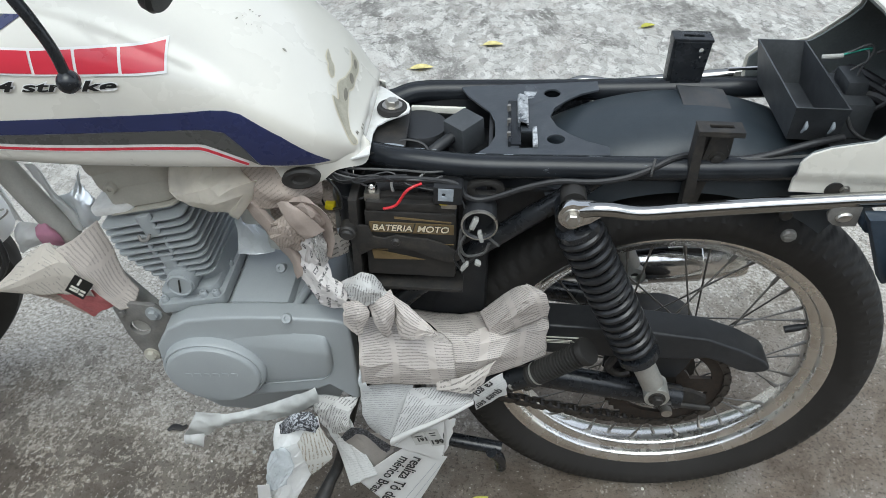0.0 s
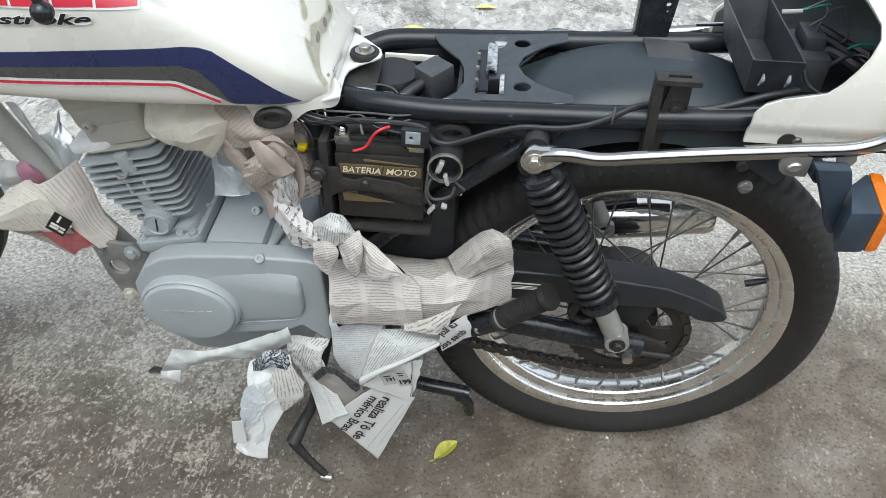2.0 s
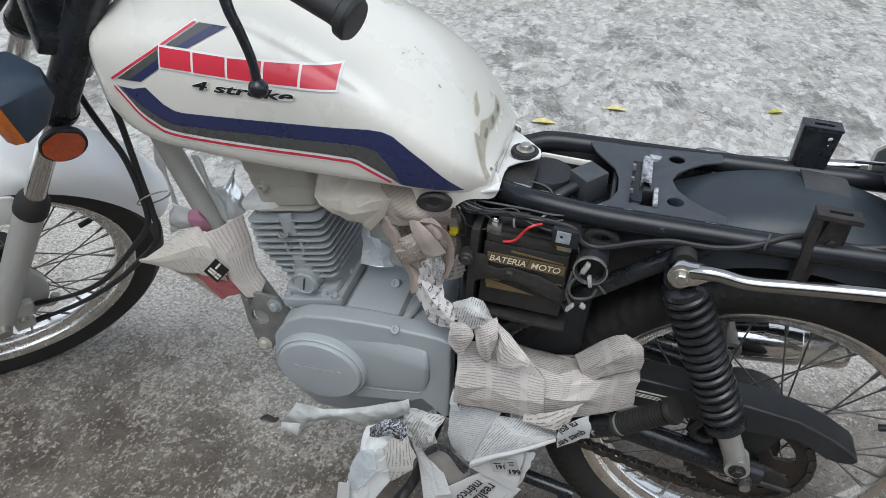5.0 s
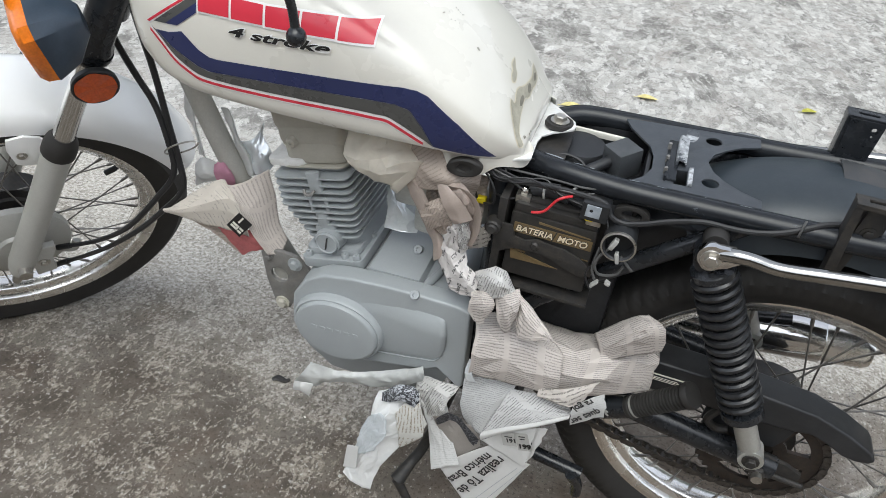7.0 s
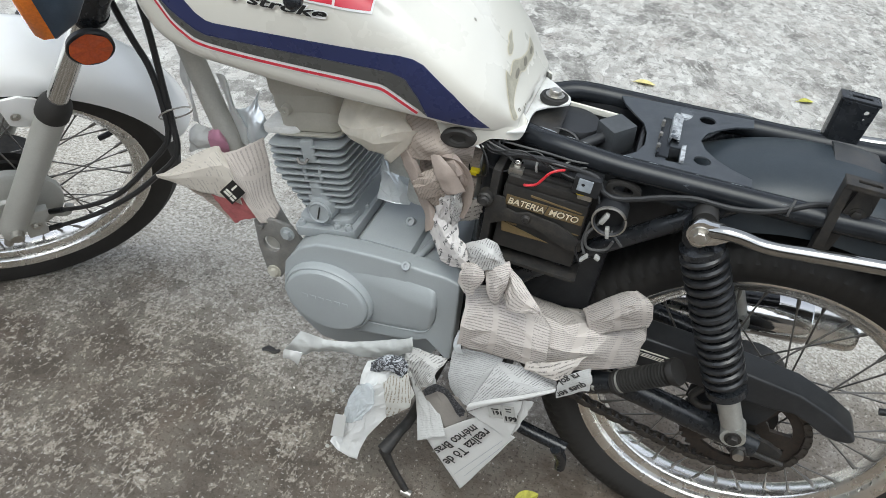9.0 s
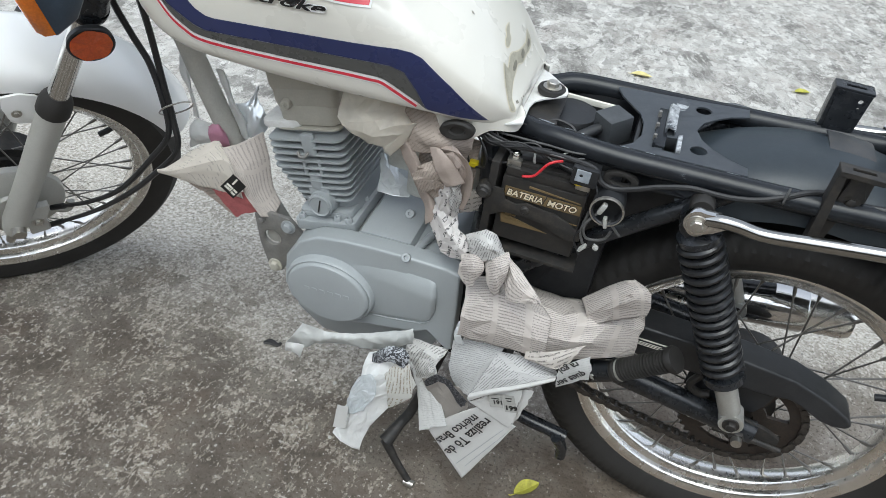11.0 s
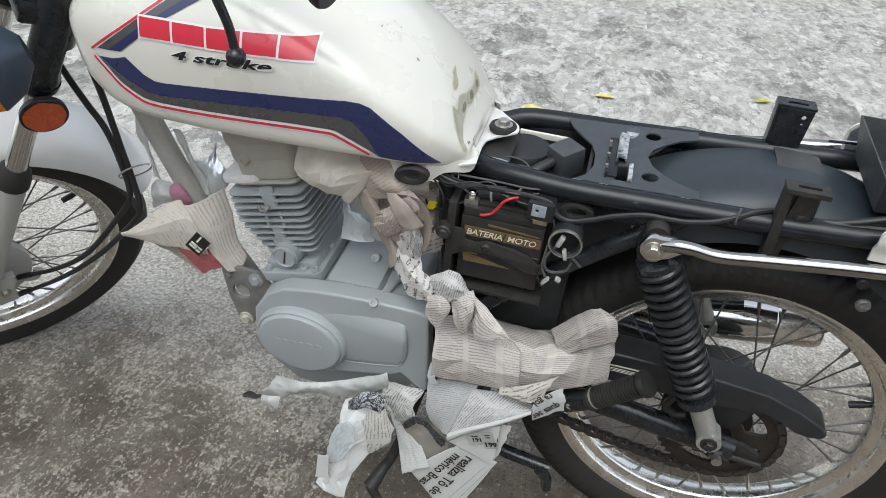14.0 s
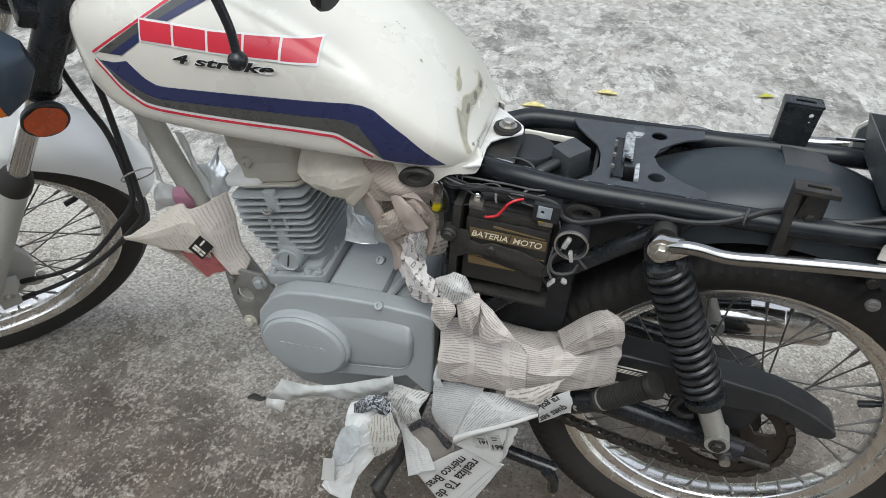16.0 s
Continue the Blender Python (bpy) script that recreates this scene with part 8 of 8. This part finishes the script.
CONER = [
    [(-0.834, -0.052, 0.506), (-0.822, -0.060, 0.502), (-0.798, -0.040, 0.511), (-0.776, -0.025, 0.526)],
    [(-0.809, -0.068, 0.488), (-0.795, -0.066, 0.481), (-0.779, -0.050, 0.479), (-0.764, -0.030, 0.488)],
    [(-0.790, -0.070, 0.444), (-0.775, -0.068, 0.436), (-0.767, -0.055, 0.430), (-0.757, -0.035, 0.445)],
    [(-0.761, -0.068, 0.400), (-0.754, -0.064, 0.400), (-0.746, -0.055, 0.400), (-0.743, -0.035, 0.413)],
]
sheet("newspaper_sheet", CONER, NEWSSIDE, "cream printed newspaper page tucked beside the cylinder", "newspaper", 0.0007, 0.030, 30, group=NG, ragged=0.0006)
REDEDGE = [
    [(-0.845, -0.066, 0.424), (-0.816, -0.068, 0.429), (-0.787, -0.066, 0.438)],
    [(-0.833, -0.064, 0.406), (-0.803, -0.067, 0.411), (-0.774, -0.066, 0.420)],
    [(-0.809, -0.062, 0.378), (-0.790, -0.064, 0.395), (-0.771, -0.062, 0.402)],
]
sheet("newspaper_sheet", REDEDGE, REDPRINT, "red printed newspaper edge below the folded page", "newspaper", 0.0014, 0.02, 22, group=NG)
UNDER = [
    [(-0.894, -0.058, 0.420), (-0.859, -0.060, 0.421), (-0.827, -0.060, 0.410)],
    [(-0.871, -0.056, 0.404), (-0.845, -0.058, 0.399), (-0.811, -0.060, 0.393)],
    [(-0.841, -0.054, 0.389), (-0.826, -0.056, 0.381), (-0.809, -0.060, 0.374)],
]
sheet("newspaper_sheet", UNDER, NEWSTAN, "brownish newspaper edge under the folded page", "newspaper", 0.002, 0.02, 36, group=NG)
FOILS = [
    [(-0.609, 0.026, 0.512), (-0.593, 0.025, 0.516), (-0.583, 0.032, 0.512)],
    [(-0.594, -0.010, 0.506), (-0.578, -0.004, 0.510), (-0.566, -0.002, 0.506)],
    [(-0.590, -0.027, 0.499), (-0.564, -0.027, 0.503), (-0.540, -0.009, 0.499)],
    [(-0.585, -0.040, 0.492), (-0.560, -0.045, 0.496), (-0.540, -0.034, 0.492)],
]
sheet("plastic_film", FOILS, FOIL, "bluish white film tucked behind the cylinder", "plastic film", 0.0014, 0.022, 23)
sheet("plastic_film", [    [(-0.923, 0.000, 0.600), (-0.916, 0.000, 0.600), (-0.912, 0.000, 0.592)],    [(-0.925, 0.000, 0.563), (-0.910, -0.005, 0.565), (-0.909, 0.000, 0.551)],    [(-0.911, -0.000, 0.527), (-0.902, -0.006, 0.529), (-0.905, -0.000, 0.509)],    [(-0.909, 0.000, 0.500), (-0.899, -0.004, 0.501), (-0.899, 0.000, 0.490)],], PLASTIC, "white plastic strip hanging beside the down tube", "plastic film", 0.0025, 0.022, 24, soft=True)
sheet("plastic_film", [    [(-0.871, 0.010, 0.587), (-0.858, 0.010, 0.587), (-0.854, 0.010, 0.576)],    [(-0.856, 0.010, 0.549), (-0.845, 0.005, 0.543), (-0.841, 0.010, 0.533)],    [(-0.847, 0.010, 0.512), (-0.829, 0.005, 0.515), (-0.824, 0.010, 0.505)],    [(-0.839, 0.010, 0.477), (-0.819, 0.000, 0.486), (-0.822, 0.010, 0.484)],], PLASTIC, "narrow white film edge behind the down tube", "plastic film", 0.0020, 0.022, 37, soft=True)
sheet("plastic_film", [    [(-0.853, 0.020, 0.527), (-0.826, 0.015, 0.540), (-0.816, 0.020, 0.553), (-0.805, 0.020, 0.574)],    [(-0.838, 0.015, 0.519), (-0.819, 0.005, 0.535), (-0.811, 0.010, 0.540), (-0.809, 0.020, 0.550)],    [(-0.830, 0.015, 0.497), (-0.812, 0.000, 0.514), (-0.803, 0.005, 0.521), (-0.794, 0.015, 0.531)],    [(-0.831, 0.015, 0.474), (-0.813, 0.005, 0.489), (-0.799, 0.005, 0.496), (-0.792, 0.015, 0.506)],], FOIL, "torn white film sticking up behind the down tube", "plastic film", 0.0040, 0.016, 25, soft=True)
sheet("plastic_film", [    [(-0.922, 0.000, 0.478), (-0.905, 0.000, 0.493), (-0.884, 0.000, 0.494), (-0.867, 0.000, 0.491)],    [(-0.916, -0.010, 0.467), (-0.893, -0.020, 0.482), (-0.877, -0.015, 0.480), (-0.868, -0.010, 0.475)],    [(-0.922, 0.000, 0.438), (-0.900, -0.010, 0.455), (-0.885, -0.010, 0.463), (-0.884, 0.000, 0.458)],], PLASTIC, "crumpled white plastic bag scrap ahead of the engine", "plastic film", 0.0050, 0.014, 26, soft=True)
sheet("plastic_film", [    [(-0.878, -0.012, 0.496), (-0.861, -0.012, 0.511), (-0.851, -0.012, 0.501)],    [(-0.873, -0.020, 0.488), (-0.849, -0.026, 0.500), (-0.839, -0.020, 0.490)],    [(-0.872, -0.016, 0.473), (-0.851, -0.020, 0.473), (-0.840, -0.014, 0.468)],], PINK, "pink plastic scrap beside the down tube", "plastic film", 0.0030, 0.018, 27, soft=True)


def print_on(page, body, size, x, y, z, degrees, bold=0.0):
    """Printed words in the page's plane, as a part of the page."""
    a = radians(degrees)
    m = Matrix(((math.cos(a), -math.sin(a), 0, x), (0, 0, -1, y), (math.sin(a), math.cos(a), 0, z), (0, 0, 0, 1)))
    return part("lettering", letters(body, size, m, 0.0001, bold=bold), INK, page, body, smooth=False)


print_on(hln, "realiza Tô de", 0.0235, -0.3434, -0.1735, 0.251, -114.5, 0.0003)
print_on(hln, "mérico Bras", 0.0215, -0.3610, -0.1735, 0.2500, -119, 0.0003)
print_on(cal, "191", 0.0105, -0.3375, -0.1785, 0.2920, 20, 0.0004)
print_on(cal, "199", 0.0125, -0.3190, -0.1785, 0.2880, 17, 0.0005)
CELL = Matrix.Translation((-0.3290, -0.1778, 0.3020)) @ Matrix.Rotation(radians(-18), 4, "Y")
for x0, x1, z0, z1, m in ((-0.0165, 0.0030, -0.0145, 0.0120, PHOTOPALE), (0.0045, 0.0225, -0.0215, 0.0130, PHOTOPALE)):
    cell = box(x0, x1, -0.0002, 0.0, z0, z1, 0)
    cell.transform(CELL)
    part("printed_cell", cell, m, cal, "pale grey printed cell")
for x0, w, z in ((-0.012, 0.011, 0.003), (0.009, 0.009, 0.006), (0.010, 0.007, 0.001)):
    bar_ = box(x0, x0 + w, -0.0006, 0.0, z, z + 0.0016, 0)
    bar_.transform(CELL)
    part("print_bar", bar_, INK, cal)
part("rule", merge(tube([(-0.3060, -0.1732, 0.2360), (-0.3560, -0.1725, 0.1180)], 0.0003, 4, 0), tube([(-0.3140, -0.1732, 0.2360), (-0.3720, -0.1725, 0.1130)], 0.0003, 4, 0)), SCUFF, hln)


LV = sheet("newspaper_sheet", [    [(-0.266, -0.172, 0.398), (-0.249, -0.174, 0.419), (-0.232, -0.172, 0.437)],    [(-0.264, -0.174, 0.381), (-0.244, -0.176, 0.401), (-0.226, -0.174, 0.417)],    [(-0.262, -0.172, 0.360), (-0.240, -0.174, 0.383), (-0.224, -0.172, 0.395)],], NEWSPALE, "newspaper corner with large print", "newspaper", 0.0008, 0.020, 28, group=NG)
print_on(LV, "ques ser", 0.0140, -0.2345, -0.1800, 0.4150, -129, 0.0003)
print_on(LV, "ra gol", 0.0140, -0.2465, -0.1800, 0.4280, -129, 0.0003)

# a dark printed box and ruled lines on the folded page
BOXM = Matrix.Translation((-0.7985, -0.0795, 0.4530)) @ Matrix.Rotation(radians(-52), 4, "Y")
bx = box(-0.019, 0.019, -0.0006, 0.0, -0.013, 0.013, 0)
bx.transform(BOXM)
part("printed_box", bx, INK, con)
for x, z, w, h in ((0.010, 0.003, 0.014, 0.003), (-0.004, 0.005, 0.004, 0.009), (-0.010, 0.005, 0.004, 0.009), (-0.007, -0.001, 0.010, 0.0025), (-0.004, -0.007, 0.004, 0.007), (-0.011, -0.007, 0.004, 0.007)):
    b = box(x - w / 2, x + w / 2, -0.0012, -0.0004, z - h / 2, z + h / 2, 0)
    b.transform(BOXM)
    part("pale_bar", b, LABEL, con)

# ---- ground ----
gb = bmesh.new()
bmesh.ops.create_grid(gb, x_segments=60, y_segments=60, size=60)
ground = part("ground", gb, CONCRETE, None, smooth=False)
tagged(ground, "weathered grey concrete yard with dark blotches", "ground", kind="structure")


# unseen wall, added behind the camera to darken reflections and near faces
wl = merge(box(-24, 19, -8.2, -8.0, 0, 3.3, 0.01), box(-24, 19, -8.22, -7.75, 3.3, 3.4, 0.01))
wall = part("unseen_wall_south", wl, WALLPAINT, None, smooth=False)
tagged(wall, "unseen plain wall added behind the camera to darken reflections", "wall", kind="structure")

# added out of view; its height sets how much low sky reaches the motorcycle
nl = merge(box(-26, 26, 10.0, 10.3, 0, 4.6, 0.01), box(-26, 26, 9.8, 10.35, 4.6, 4.8, 0.01))
far_wall = part("unseen_wall_north", nl, FARWALL, None, smooth=False)
tagged(far_wall, "unseen dark wall added across the yard to limit low sky", "wall", kind="structure")


def leaf(x, y, length, turn, material, label):
    """A fallen leaf: a curled pointed blade with a midrib fold."""
    bm = bmesh.new()
    rows = []
    for i in range(13):
        t = i / 12
        w = length * 0.27 * math.sin(math.pi * t) ** 0.75 * (1 - 0.25 * t)
        row = []
        for k in range(-3, 4):
            q = k / 3
            row.append(bm.verts.new((length * (t - 0.5), w * q, 0.004 + 0.010 * abs(q) ** 1.3 * math.sin(math.pi * t) + 0.012 * (t - 0.5) ** 2)))
        rows.append(row)
    for a, b in zip(rows, rows[1:]):
        for k in range(6):
            bm.faces.new((a[k], a[k + 1], b[k + 1], b[k]))
    bmesh.ops.remove_doubles(bm, verts=bm.verts, dist=0.0003)
    sweep(bm, [(-0.62 * length, 0.004, 0.003), (-0.5 * length, 0, 0.0045), (0.4 * length, 0, 0.004)], 0.0009, 6, 3)
    ob = part("fallen_leaf", bm, material, None, "")
    ob.matrix_world = pose(x, y, 0, 0, 0, turn)
    tagged(ob, label, "leaf", "fallen leaves")


leaf(-0.252, -0.105, 0.055, 48, LEAF, "yellow-green fallen leaf lying on the concrete")
leaf(-0.255, 2.005, 0.085, 8, DRYLEAF, "dry yellow leaf lying far out on concrete")
leaf(-0.512, 1.745, 0.090, 14, DRYLEAF, "dry yellow leaf beyond the motorcycle")
leaf(0.384, 2.278, 0.075, 30, LEAF, "pale green leaf beyond the motorcycle")
peb = random.Random(7)
for k in range(14):
    x, y = (-0.718, -0.044) if k == 0 else (peb.uniform(-1.3, 0.6), peb.uniform(-0.35, 0.9))
    bm = bmesh.new()
    bmesh.ops.create_icosphere(bm, subdivisions=1, radius=peb.uniform(0.002, 0.0045))
    for v in bm.verts:
        v.co *= peb.uniform(0.75, 1.2)
        v.co.z *= 0.6
    ob = part("pebble", bm, LABEL if k % 3 == 0 else TUBE, None, "", smooth=False)
    ob.matrix_world = pose(x, y, 0.001)
    tagged(ob, "small pale pebble lying on the concrete", "pebble", "pebbles")
sb = bmesh.new()
sweep(sb, [(-0.016, 0, 0.003), (-0.004, 0.004, 0.004), (0.010, -0.002, 0.003), (0.018, 0.004, 0.002)], [0.003, 0.008, 0.006, 0.003], 8, 5, flat=0.5)
ob = part("dark_scrap", sb, DARK, None)
ob.matrix_world = pose(-0.804, 0.022, 0, 0, 0, 20)
tagged(ob, "small dark brown scrap lying on the concrete", "scrap")
